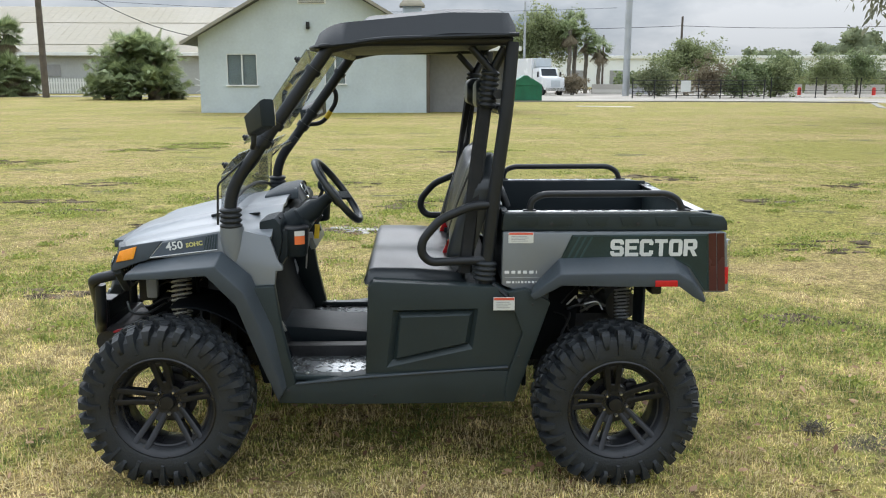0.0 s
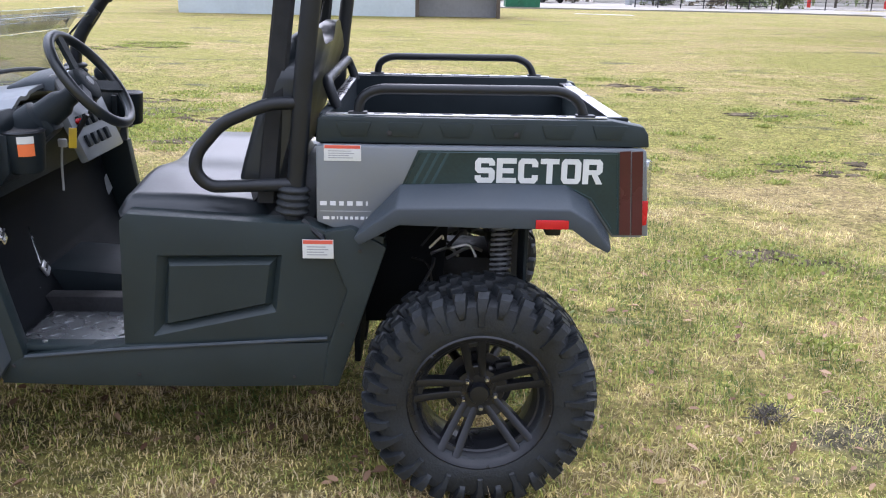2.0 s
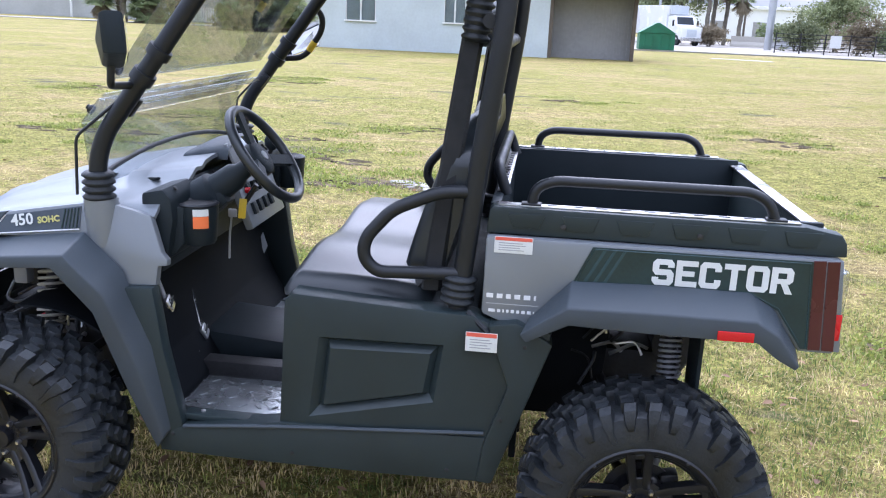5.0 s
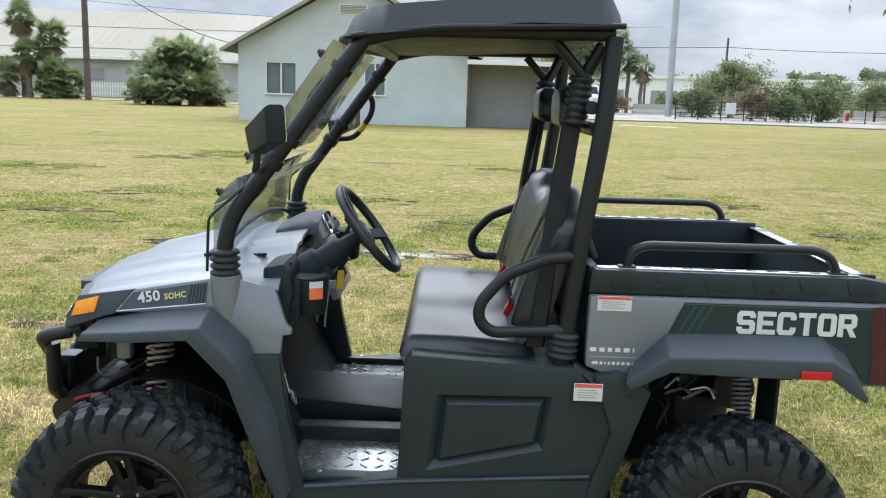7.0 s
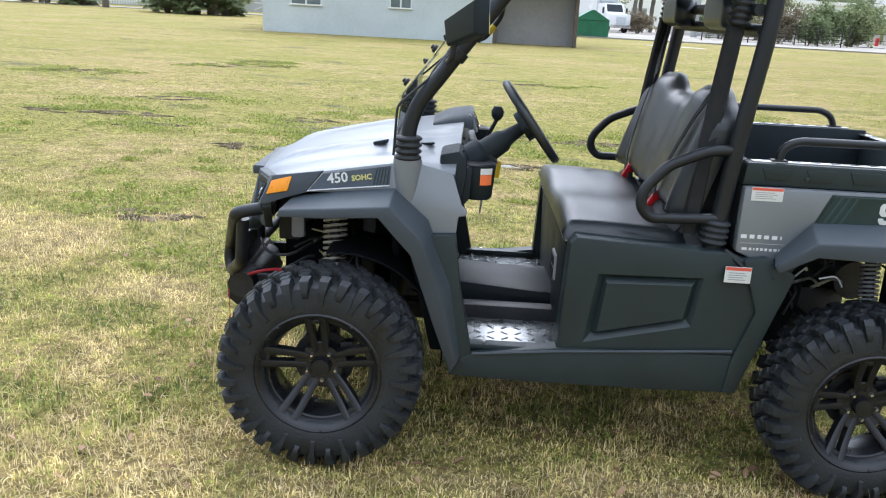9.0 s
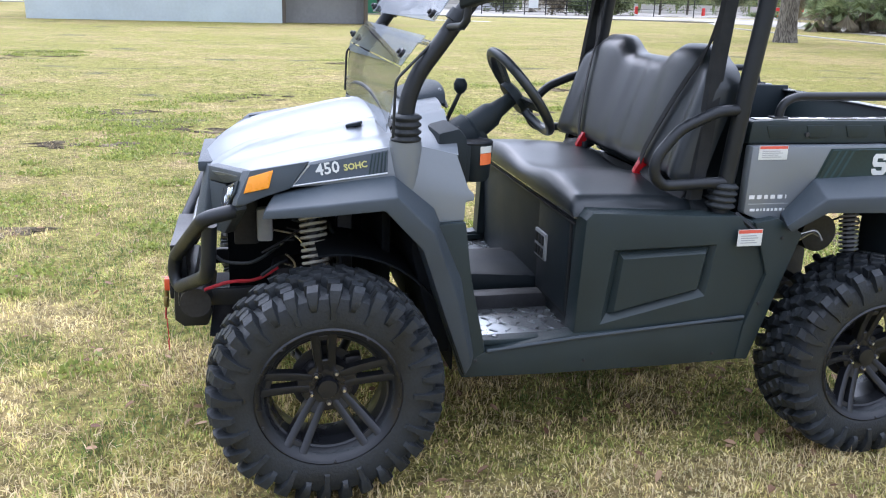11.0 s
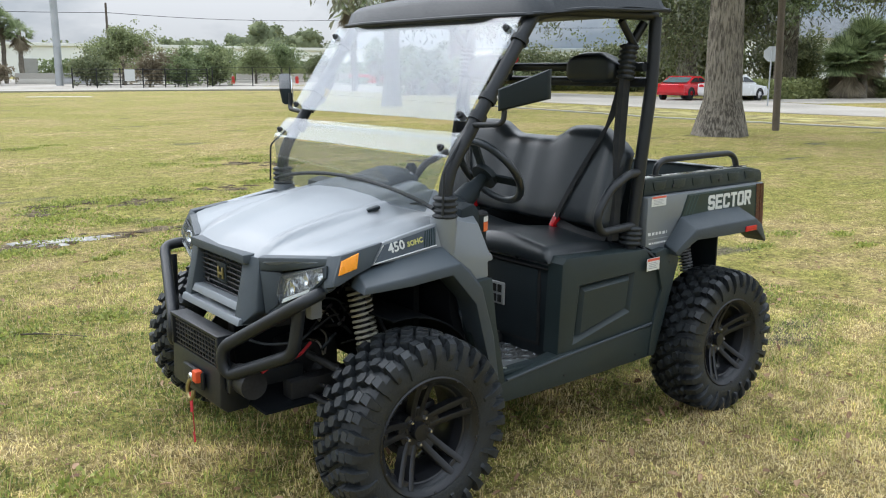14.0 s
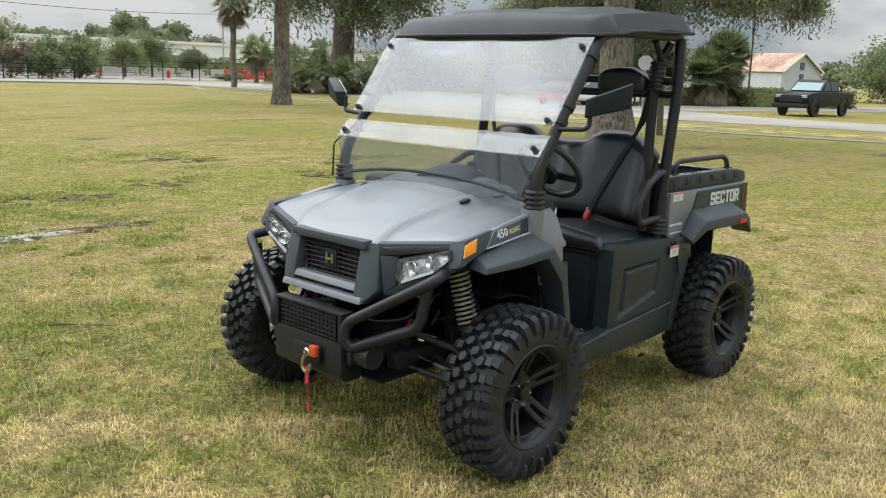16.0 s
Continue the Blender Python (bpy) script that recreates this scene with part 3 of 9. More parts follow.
def box(size, at=(0, 0, 0), bevel=0.0, rot=None, bm=None, seg=2):
    """A box, bevelled, added to bm."""
    b = bmesh.new()
    bmesh.ops.create_cube(b, size=1, matrix=Matrix.Diagonal((*size, 1)))
    bev(b, bevel, seg=seg)
    b.transform(Matrix.Translation(at) @ (rot.to_4x4() if rot else Matrix()))
    return joined(bm, b)


def joined(bm, b):
    if bm is None:
        return b
    me = bpy.data.meshes.new("tmp")
    b.to_mesh(me)
    b.free()
    bm.from_mesh(me)
    bpy.data.meshes.remove(me)
    return bm


def prism(pts, y0, y1, bevel=0.0, bm=None, axis="y", seg=2):
    """A polygon, given in the plane across the axis, drawn out along the axis from y0 to y1."""
    def at(p, d):
        return (p[0], d, p[1]) if axis == "y" else (d, p[0], p[1]) if axis == "x" else (p[0], p[1], d)
    b = bmesh.new()
    v0 = [b.verts.new(at(p, y0)) for p in pts]
    v1 = [b.verts.new(at(p, y1)) for p in pts]
    b.faces.new(v0), b.faces.new(v1[::-1])
    for i in range(len(pts)):
        j = (i + 1) % len(pts)
        b.faces.new((v0[i], v1[i], v1[j], v0[j]))
    bmesh.ops.recalc_face_normals(b, faces=b.faces)
    bev(b, bevel, seg=seg)
    return joined(bm, b)


def rounded(pts, r=0.05, n=5):
    """A polyline with its inner corners rounded."""
    pts = [Vector(p) for p in pts]
    out = [pts[0]]
    for a, b, c in zip(pts, pts[1:], pts[2:]):
        d = min(r, (b - a).length * 0.49, (c - b).length * 0.49)
        p, q = b + (a - b).normalized() * d, b + (c - b).normalized() * d
        for i in range(n + 1):
            t = i / n
            out.append(p * (1 - t) ** 2 + b * 2 * t * (1 - t) + q * t * t)
    out.append(pts[-1])
    return out


def tube(pts, r, seg=12, bend=0.05, bm=None, closed=False, cap=True, radii=None, flat=1.0):
    """A round tube along a polyline with rounded bends."""
    path = [Vector(p) for p in pts] if closed or bend == 0 else rounded(pts, bend)
    b = bmesh.new()
    n = len(path)
    rings, up = [], None
    for i, p in enumerate(path):
        t = (path[(i + 1) % n] - path[i - 1]) if closed else path[min(i + 1, n - 1)] - path[max(i - 1, 0)]
        t.normalize()
        if up is None:
            up = t.orthogonal().normalized()
        up = (up - t * up.dot(t))
        up = up.normalized() if up.length > 1e-6 else t.orthogonal().normalized()
        side = t.cross(up)
        rr = radii[min(i, len(radii) - 1)] if radii else r
        rings.append([b.verts.new(p + (up * math.cos(a) + side * math.sin(a) * flat) * rr) for a in (2 * math.pi * k / seg for k in range(seg))])
    for i in range(n if closed else n - 1):
        A, B = rings[i], rings[(i + 1) % n]
        for k in range(seg):
            b.faces.new((A[k], A[(k + 1) % seg], B[(k + 1) % seg], B[k]))
    if cap and not closed:
        b.faces.new(rings[0][::-1]), b.faces.new(rings[-1])
    return joined(bm, b)


def lathe(profile, seg=32, bm=None, m=None, closed=False):
    """A profile of (radius, height) turned about z, then moved by m."""
    b = bmesh.new()
    rings = [[b.verts.new((r * math.cos(a), r * math.sin(a), h)) for a in (2 * math.pi * k / seg for k in range(seg))] for r, h in profile]
    for i in range(len(rings) if closed else len(rings) - 1):
        A, B = rings[i], rings[(i + 1) % len(rings)]
        for k in range(seg):
            b.faces.new((A[k], A[(k + 1) % seg], B[(k + 1) % seg], B[k]))
    if not closed:
        for ring in (rings[0], rings[-1]):
            b.faces.new(ring)
    bmesh.ops.recalc_face_normals(b, faces=b.faces)
    if m:
        b.transform(m)
    return joined(bm, b)


def panel(pts, thick, bevel=0.0, bm=None, out=None):
    """A polygon in space, thickened against its normal, or away from the side named by out."""
    b = bmesh.new()
    pts = [Vector(p) for p in pts]
    nrm = Vector((0, 0, 0))
    for i in range(len(pts)):
        nrm += pts[i].cross(pts[(i + 1) % len(pts)])
    nrm.normalize()
    if out and nrm.dot(Vector(out)) < 0:
        nrm = -nrm
    v0, v1 = [b.verts.new(p) for p in pts], [b.verts.new(p - nrm * thick) for p in pts]
    b.faces.new(v0), b.faces.new(v1[::-1])
    for i in range(len(pts)):
        j = (i + 1) % len(pts)
        b.faces.new((v0[i], v1[i], v1[j], v0[j]))
    bmesh.ops.recalc_face_normals(b, faces=b.faces)
    bev(b, bevel)
    return joined(bm, b)


def loft(rings, bm=None, cap=True, wrap=True):
    """A skin over rings of points, each with as many points."""
    b = bmesh.new()
    vs = [[b.verts.new(p) for p in ring] for ring in rings]
    n = len(vs[0])
    for A, B in zip(vs, vs[1:]):
        for k in range(n if wrap else n - 1):
            b.faces.new((A[k], A[(k + 1) % n], B[(k + 1) % n], B[k]))
    if cap and wrap:
        b.faces.new(vs[0][::-1]), b.faces.new(vs[-1])
    return joined(bm, b)


def thick_grid(rows, thick, bm=None):
    """A curved sheet from a grid of points, thickened downwards."""
    b = bmesh.new()
    vs = [[b.verts.new(p) for p in row] for row in rows]
    for A, B in zip(vs, vs[1:]):
        for k in range(len(A) - 1):
            b.faces.new((A[k], A[k + 1], B[k + 1], B[k]))
    bmesh.ops.recalc_face_normals(b, faces=b.faces)
    bmesh.ops.solidify(b, geom=list(b.faces), thickness=thick)
    return joined(bm, b)


def mesh_of(verts, faces, name, material, parent=None, label=""):
    me = bpy.data.meshes.new(name)
    me.from_pydata(verts, [], faces)
    me.materials.append(M[material])
    ob = new(name, me)
    if parent:
        ob.parent = parent
    if label:
        ob["label"] = label
    return ob


def words(body, size, m, material, parent, name, bold=0.0, label=""):
    """Lettering in the built-in font, as a thin mesh."""
    cu = bpy.data.curves.new("lettering", "FONT")
    cu.body, cu.size, cu.extrude, cu.offset, cu.resolution_u = body, size, 0.0008, bold, 2
    ob = bpy.data.objects.new("lettering", cu)
    scene.collection.objects.link(ob)
    me = bpy.data.meshes.new_from_object(ob.evaluated_get(bpy.context.evaluated_depsgraph_get()))
    bpy.data.objects.remove(ob)
    bpy.data.curves.remove(cu)
    me.transform(m)
    me.materials.clear()
    me.materials.append(M[material])
    out = new(name, me)
    out.parent = parent
    if label:
        out["label"] = label
    return out

# ---- ground, road, pavement ----


def ground_height(x, y):
    away = math.hypot(x - 1, y)
    fall = -0.0225 * max(-2.5, min(4.5, x)) * max(0, min(1, (9 - away) / 5))
    return fall + 0.036 * noise.noise(Vector((x * 0.5, y * 0.5, 0))) * min(1, max(0, (away - 2.4) / 4))



def ground_sheet():
    """One sheet from the field to the horizon, fine where the camera passes."""
    axis = sorted({round(v * 0.5, 2) for v in range(-26, 27)} | {s * d for s in (-1, 1) for d in (14, 17, 21, 27, 35, 50, 75, 110, 170, 300, 600, 1500)})
    xs, ys = [1 + a for a in axis], axis
    verts = [(x, y, ground_height(x, y) if abs(x) < 14 and abs(y) < 14 else 0.0) for y in ys for x in xs]
    n = len(xs)
    faces = [(j * n + i, j * n + i + 1, (j + 1) * n + i + 1, (j + 1) * n + i) for j in range(len(ys) - 1) for i in range(n - 1)]
    ob = mesh_of(verts, faces, "ground", "turf")
    for f in ob.data.polygons:
        f.use_smooth = True
    return tagged(ob, "patchy green and straw-coloured mown field", "ground", kind="structure")


ground_sheet()


def strip(name, left, right, z, material, label, category, thick=0.05):
    """A paved strip between two edges."""
    b = bmesh.new()
    A = [b.verts.new((x, y, z)) for x, y in left]
    B = [b.verts.new((x, y, z)) for x, y in right]
    A0 = [b.verts.new((x, y, z - thick)) for x, y in left]
    B0 = [b.verts.new((x, y, z - thick)) for x, y in right]
    for i in range(len(A) - 1):
        b.faces.new((A[i], A[i + 1], B[i + 1], B[i]))
        b.faces.new((A[i], A0[i], A0[i + 1], A[i + 1]))
        b.faces.new((B[i], B[i + 1], B0[i + 1], B0[i]))
    ob = finish(name, b, material, smooth=False)
    return tagged(ob, label, category, kind="structure")


def offset(line, d):
    """A polyline moved sideways by d."""
    pts = [Vector((*p, 0)) for p in line]
    out = []
    for i, p in enumerate(pts):
        t = (pts[min(i + 1, len(pts) - 1)] - pts[max(i - 1, 0)]).normalized()
        out.append((p.x - t.y * d, p.y + t.x * d))
    return out


strip("road", [(38, 75), (35.5, 60), (34.5, 45), (31, 30), (30.2, 21), (30.5, 13), (32, 4), (36, -20), (45, -70)], [(50, 75), (47, 60), (46, 42), (44.5, 30), (42.5, 23), (38.2, 14), (39, 5), (43, -20), (52, -70)], 0.02, "road", "pale worn asphalt road", "road")
strip("parking_lot", [(6, 64.5), (6, 150)], [(36, 64.5), (60, 150)], 0.015, "road", "pale asphalt yard behind the field", "road")
strip("back_street", [(-120, 79), (-20, 79), (6, 79)], [(-120, 84), (-20, 84), (6, 84)], 0.018, "road", "pale street before the warehouse", "road")
strip("worn_path", [(10.9, 50.3), (14.3, 48.9)], [(11.3, 51.3), (14.4, 50.1)], 0.012, "concrete", "worn pale slab in the field", "path", 0.02)
strip("side_drive", [(42, 20), (60, 15), (120, 0)], [(43.5, 26), (62, 22), (122, 8)], 0.017, "road", "pale side drive", "road")
strip("far_road", [(36, 78), (140, 92)], [(36, 104), (140, 120)], 0.012, "road", "pale road before the long warehouse", "road")
kerb = [(7, 61.3), (20, 61.4), (29, 60.5), (34, 57.5)]
strip("kerb", kerb, offset(kerb, 0.9), 0.10, "kerb", "pale concrete kerb at the edge of the field", "kerb", 0.12)
line = [(34, 57.5), (29.5, 48), (26, 30), (23.6, 16), (24.0, 9), (26, 0), (30, -22), (38, -60)]
strip("pavement", line, offset(line, -0.38), 0.035, "kerb", "narrow pale concrete footpath across the grass", "pavement")
strip("pavement", [(-70, 77.3), (-12, 77.3)], [(-70, 78.6), (-12, 78.6)], 0.06, "kerb", "pale concrete pavement along the back street", "pavement")

# ---- buildings ----


def tag_house(name, label, category, x=0, y=0, rz=0):
    return tagged(empty(name, x, y, 0, rz), label, category)


house = tag_house("house", "pale blue-grey gabled house with small windows", "house", -4.2, 39.6)
W, EAVE, RIDGE, DEEP = 5.63, 3.72, 6.98, 13.0
gable = [(-W, 0), (W, 0), (W, EAVE), (0, RIDGE - 0.12), (-W, EAVE)]
HOLES = ((-4.27, -2.78, 1.34, 2.88), (0.57, 1.61, 1.41, 2.97))
# front wall pieced round its window openings
xs = [-W, -4.27, -2.78, 0.57, 1.61, W]
for i in range(5):
    hole = next((h for h in HOLES if abs(h[0] - xs[i]) < 1e-6), None)
    for z0, z1 in (((0, hole[2]), (hole[3], EAVE)) if hole else ((0, EAVE),)):
        part("wall_section", prism([(xs[i], z0), (xs[i + 1], z0), (xs[i + 1], z1), (xs[i], z1)], 0.0, 0.25), "house_wall", house, smooth=False)
part("gable_wall", prism([(-W, EAVE), (W, EAVE), (0, RIDGE - 0.12)], 0.0, 0.25), "house_wall", house, smooth=False)
for s in (-1, 1):
    part("side_wall", box((0.25, DEEP - 0.3, EAVE), ((W - 0.125) * s, DEEP / 2, EAVE / 2)), "house_wall", house, smooth=False)
    slope = math.atan2(RIDGE - EAVE, W)
    ln = math.hypot(RIDGE - EAVE, W) + 0.85
    mid = Vector((s * W * 0.5 + s * 0.36, DEEP / 2 - 0.2, (EAVE + RIDGE) / 2 - 0.14))
    part("roof_slope", box((ln, DEEP + 0.9, 0.12), mid, 0.01, Euler((0, s * slope, 0)).to_matrix()), "shingle", house, "grey shingled roof slope", smooth=False)
    part("fascia_board", box((ln, 0.06, 0.15), mid + Vector((0, -DEEP / 2 - 0.46, -0.03)), 0.01, Euler((0, s * slope, 0)).to_matrix()), "kerb", house, "weathered pale fascia board", smooth=False)
part("back_wall", prism(gable, DEEP - 0.3, DEEP - 0.05), "house_wall", house, smooth=False)
for x0, x1, z0, z1 in HOLES:
    win = part("window", box((x1 - x0, 0.03, z1 - z0), ((x0 + x1) / 2, 0.16, (z0 + z1) / 2)), "blind", house, "window with closed pale blind", smooth=False)
    part("pane", box((x1 - x0, 0.01, z1 - z0), ((x0 + x1) / 2, 0.12, (z0 + z1) / 2)), clear_mat("house_glass", (0.8, 0.84, 0.84), 0.05, 0.05), win, smooth=False)
    for x in (x0, (x0 + x1) / 2, x1):
        part("mullion", box((0.07, 0.08, z1 - z0 + 0.1), (x, 0.05, (z0 + z1) / 2), 0.01), "white_paint", win, smooth=False)
    for z in (z0, z1):
        part("transom", box((x1 - x0 + 0.12, 0.08 if z > z0 else 0.18, 0.07), ((x0 + x1) / 2, 0.05 if z > z0 else 0.0, z), 0.01), "white_paint", win, smooth=False)
vent = part("gable_vent", box((1.4, 0.06, 0.42), (0, -0.02, 5.50), 0.01), "white_paint", house, "pale louvred gable vent", smooth=False)
for k in range(5):
    part("louvre", box((1.25, 0.05, 0.03), (0, -0.06, 5.35 + 0.075 * k), 0.005, Euler((0.5, 0, 0)).to_matrix()), "shed_wall", vent, smooth=False)
part("wall_lamp", box((0.16, 0.25, 0.35), (-0.2, -0.12, 4.25), 0.03), "iron", house, "small dark wall lamp")

cup = part("roof_cupola", box((1.05, 0.9, 1.5), (4.9, 5.5, 4.85), 0.03), "house_wall", house, "small pale roof cupola", smooth=False)
part("cupola_roof", loft([[(4.9 - w, 5.5 - w, z), (4.9 + w, 5.5 - w, z), (4.9 + w, 5.5 + w, z), (4.9 - w, 5.5 + w, z)] for w, z in ((0.70, 5.60), (0.66, 5.72), (0.50, 5.92), (0.05, 6.05))]), "cream_roof", cup, smooth=False)

shed = tag_house("shed", "open-fronted grey lean-to shed beside the house", "shed", 3.47, 39.6)
part("back_wall", box((4.0, 0.12, 3.2), (0, 1.2, 1.6)), "shed_wall", shed, smooth=False)
for k in range(26):
    part("sheet_rib", box((0.03, 0.04, 3.1), (-1.95 + k * 0.156, 1.125, 1.55)), "shed_wall", shed, smooth=False)
for s in (-1, 1):
    part("side_wall", box((0.1, 5.0, 3.15), (2.0 * s, 2.6, 1.57)), "shed_wall", shed, smooth=False)
    part("post", box((0.18, 0.18, 3.15), (1.95 * s, 0.1, 1.57), 0.02), "pole_wood", shed, "dark timber post", smooth=False)
part("roof_slab", box((4.7, 6.0, 0.16), (0.28, 2.4, 3.24), 0.02, Euler((radians(2), 0, 0)).to_matrix()), "shingle", shed, "flat grey roof", smooth=False)
part("roof_fascia", box((4.72, 0.05, 0.22), (0.28, -0.62, 3.15), 0.01), "white_paint", shed, smooth=False)

wh = tag_house("warehouse", "long warehouse with cream metal roof and grey wall", "warehouse", -38, 96)
part("wall", box((60, 14, 4.5), (0, 7, 2.25)), "warehouse_wall", wh, smooth=False)
part("roof", prism([(-0.8, 4.55), (13, 10.6), (27, 4.6), (27, 4.4), (13, 10.3), (-0.8, 4.35)], -31, 31, axis="x"), "cream_roof", wh, "cream sheet-metal roof", smooth=False)
part("eaves_board", box((62, 0.12, 0.35), (0, -0.85, 4.4), 0.02), "white_paint", wh, "white eaves board", smooth=False)
for k in range(62):
    part("roof_seam", tube([(-30.6 + k * 1.0, -0.8, 4.565), (-30.6 + k * 1.0, 12.9, 10.60)], 0.010, 4, 0), "cream_roof", wh, smooth=False)
for t in (0.16, 0.62):
    part("roof_lap", box((62, 0.10, 0.05), (0, -0.8 + 13.8 * t, 4.58 + 6.05 * t), 0.01, Euler((0.41, 0, 0)).to_matrix()), "cream_roof", wh, "lapped sheet edge", smooth=False)
for k in range(6):
    part("porch_post", box((0.22, 0.22, 4.3), (-27 + k * 10.6, -0.6, 2.15), 0.02), "white_paint", wh, smooth=False)
for k in range(5):
    part("wall_panel", box((3.2, 0.1, 1.3), (-22 + k * 9.5, -0.03, 2.6), 0.02), "shed_wall", wh, "grey window band", smooth=False)
x_gate = part("yard_gate", box((3.6, 0.08, 0.08), (16, -2.5, 1.0), 0.01), "white_paint", wh, smooth=False)
for a in (-1, 1):
    part("gate_brace", tube([(14.3, -2.5, 0.95 - 0.75 * a), (17.7, -2.5, 0.95 + 0.75 * a)], 0.04, 6, 0), "white_paint", x_gate)

fence = tag_house("picket_fence", "white wooden picket fence before the warehouse", "fence", -46, 93.5)
for k in range(50):
    part("picket", prism([(k * 0.29, 0.1), (k * 0.29 + 0.16, 0.1), (k * 0.29 + 0.16, 1.6), (k * 0.29 + 0.08, 1.74), (k * 0.29, 1.6)], 0, 0.04), "white_paint", fence, smooth=False)
for z in (0.45, 1.25):
    part("fence_rail", box((14.5, 0.05, 0.12), (7.25, 0.07, z)), "white_paint", fence, smooth=False)

far = tag_house("long_warehouse", "long low white warehouse beyond the trees", "warehouse", 95, 190, -8)
part("wall", box((130, 30, 6.8), (0, 15, 3.4)), "far_white", far, smooth=False)
part("parapet", box((131, 0.4, 0.7), (0, -0.2, 6.8), 0.05), "white_paint", far, smooth=False)
for k in range(13):
    part("loading_door", box((3.4, 0.2, 3.6), (-58 + k * 9.5, -0.08, 2.0), 0.05), "shed_wall", far, "grey loading door", smooth=False)

barn = tag_house("barn", "grey board barn with rusty metal roof", "barn", 125.0, 48.8, -113)
barn.scale = (1.15, 1.15, 1.15)
part("wall", box((12.0, 6.4, 3.0), (-1.25, 0, 1.5)), "barn_wall", barn, smooth=False)
part("gable", prism([(-3.2, 3.0), (3.2, 3.0), (0, 5.2)], -7.25, 4.75, axis="x"), "barn_wall", barn, smooth=False)
for s in (-1, 1):
    part("roof_slope", box((12.8, 4.2, 0.08), (-1.25, s * 1.72, 4.10), 0.01, Euler((-s * math.atan2(2.2, 3.2), 0, 0)).to_matrix()), "rust_roof", barn, "rust-stained sheet roof", smooth=False)
    part("barge_board", box((0.08, 4.2, 0.2), (5.16, s * 1.72, 4.06), 0.01, Euler((-s * math.atan2(2.2, 3.2), 0, 0)).to_matrix()), "white_paint", barn, smooth=False)
for z in (2.3, 3.7):
    part("loft_window", box((0.1, 0.7, 0.9), (4.76, 0, z), 0.02), "pane", barn, "dark loft window", smooth=False)
shack = tag_house("white_cottage", "small white house behind the hedge", "house", 84, 44, -25)
part("wall", box((9, 7, 5), (0, 0, 2.5)), "far_white", shack, smooth=False)
part("roof", prism([(-4.0, 5.0), (4.0, 5.0), (0, 7.2)], -5, 5, axis="x"), "shingle", shack, smooth=False)
for k in range(4):
    part("window", box((0.9, 0.1, 1.4), (-3 + 2 * k, -3.52, 3.2), 0.02), "pane", shack, smooth=False)
shop = tag_house("grey_store", "low pale building behind the trees", "building", 66, 62, -40)
part("wall", box((22, 9, 3.6), (0, 0, 1.8)), "far_white", shop, smooth=False)
part("parapet", box((22.4, 9.4, 0.4), (0, 0, 3.7), 0.03), "barn_wall", shop, smooth=False)

# ---- street furniture ----


def cable(name, a, c, sag, r, label):
    a, c = Vector(a), Vector(c)
    pts = [a.lerp(c, t / 14) - Vector((0, 0, sag * 4 * (t / 14) * (1 - t / 14))) for t in range(15)]
    return tagged(finish(name, tube(pts, r, 5, 0), "rubber"), label, "cable")


def pole(name, x, y, h, r, material, label, lean=(0, 0)):
    ob = finish(name, tube([(x, y, -0.3), (x + lean[0] * 0.5, y + lean[1] * 0.5, h / 2), (x + lean[0], y + lean[1], h)], r, 14, 0, radii=[r, r * 0.9, r * 0.75]), material)
    return tagged(ob, label, "pole", group="poles")


pole("utility_pole", -32.4, 75.0, 13, 0.30, "pole_wood", "weathered wooden utility pole by the street")
pole("utility_pole", 20.6, 9.85, 11, 0.10, "pole_wood", "weathered wooden pole beside the road", (0.15, 0.5))
pole("light_mast", 22.6, 86, 30, 0.36, "galvanised", "tall grey steel mast beyond the yard")
pole("utility_pole", 36.0, 112, 9.9, 0.18, "pole_wood", "distant wooden utility pole")
pole("utility_pole", 13.4, 98, 10.5, 0.16, "galvanised", "distant pale lamp pole")
pole("utility_pole", 78, 120, 11.5, 0.18, "galvanised", "distant grey utility pole")
pole("utility_pole", 25.6, 112, 7.5, 0.15, "pole_wood", "short dark pole beyond the shrubs")
cable("overhead_cable", (-33, 75, 12.2), (-20, 82, 5.6), 1.2, 0.035, "dark drooping service cable")
cable("overhead_cable", (-60, 68, 12.0), (-33, 75, 12.6), 1.0, 0.03, "dark overhead cable along the street")
cable("overhead_cable", (-33, 75, 8.8), (20, 80, 8.4), 0.8, 0.016, "dark overhead cable along the street")
cable("overhead_cable", (-6, 110, 8.3), (36, 112, 8.7), 0.4, 0.035, "dark overhead cable along the street")
cable("overhead_cable", (36, 112, 8.7), (78, 120, 9.8), 0.5, 0.035, "dark overhead cable along the street")
cable("overhead_cable", (78, 120, 9.8), (150, 110, 11.0), 0.8, 0.035, "dark overhead cable along the street")


def sign_post(x, y, h, face, rz, label, front="sign_red"):
    sign = tagged(empty("road_sign", x, y, 0, rz), label, "sign")
    part("post", tube([(0, 0, 0), (0, 0, h + 0.3)], 0.035, 8, 0), "galvanised", sign)
    pts = [(0.38 * math.cos(radians(22.5 + 45 * k)), h + 0.38 * math.sin(radians(22.5 + 45 * k))) for k in range(8)]
    plate = part("plate", prism(pts, -0.05, -0.042), front, sign, smooth=False)
    part("plate_back", prism(pts, -0.041, -0.036), "galvanised", plate, smooth=False)
    return sign


sign_post(36.6, 19.6, 2.45, 0, 115, "octagonal road sign seen from its grey back")
sign_post(43.6, 44.6, 2.5, 0, -45, "red octagonal stop sign on a post")
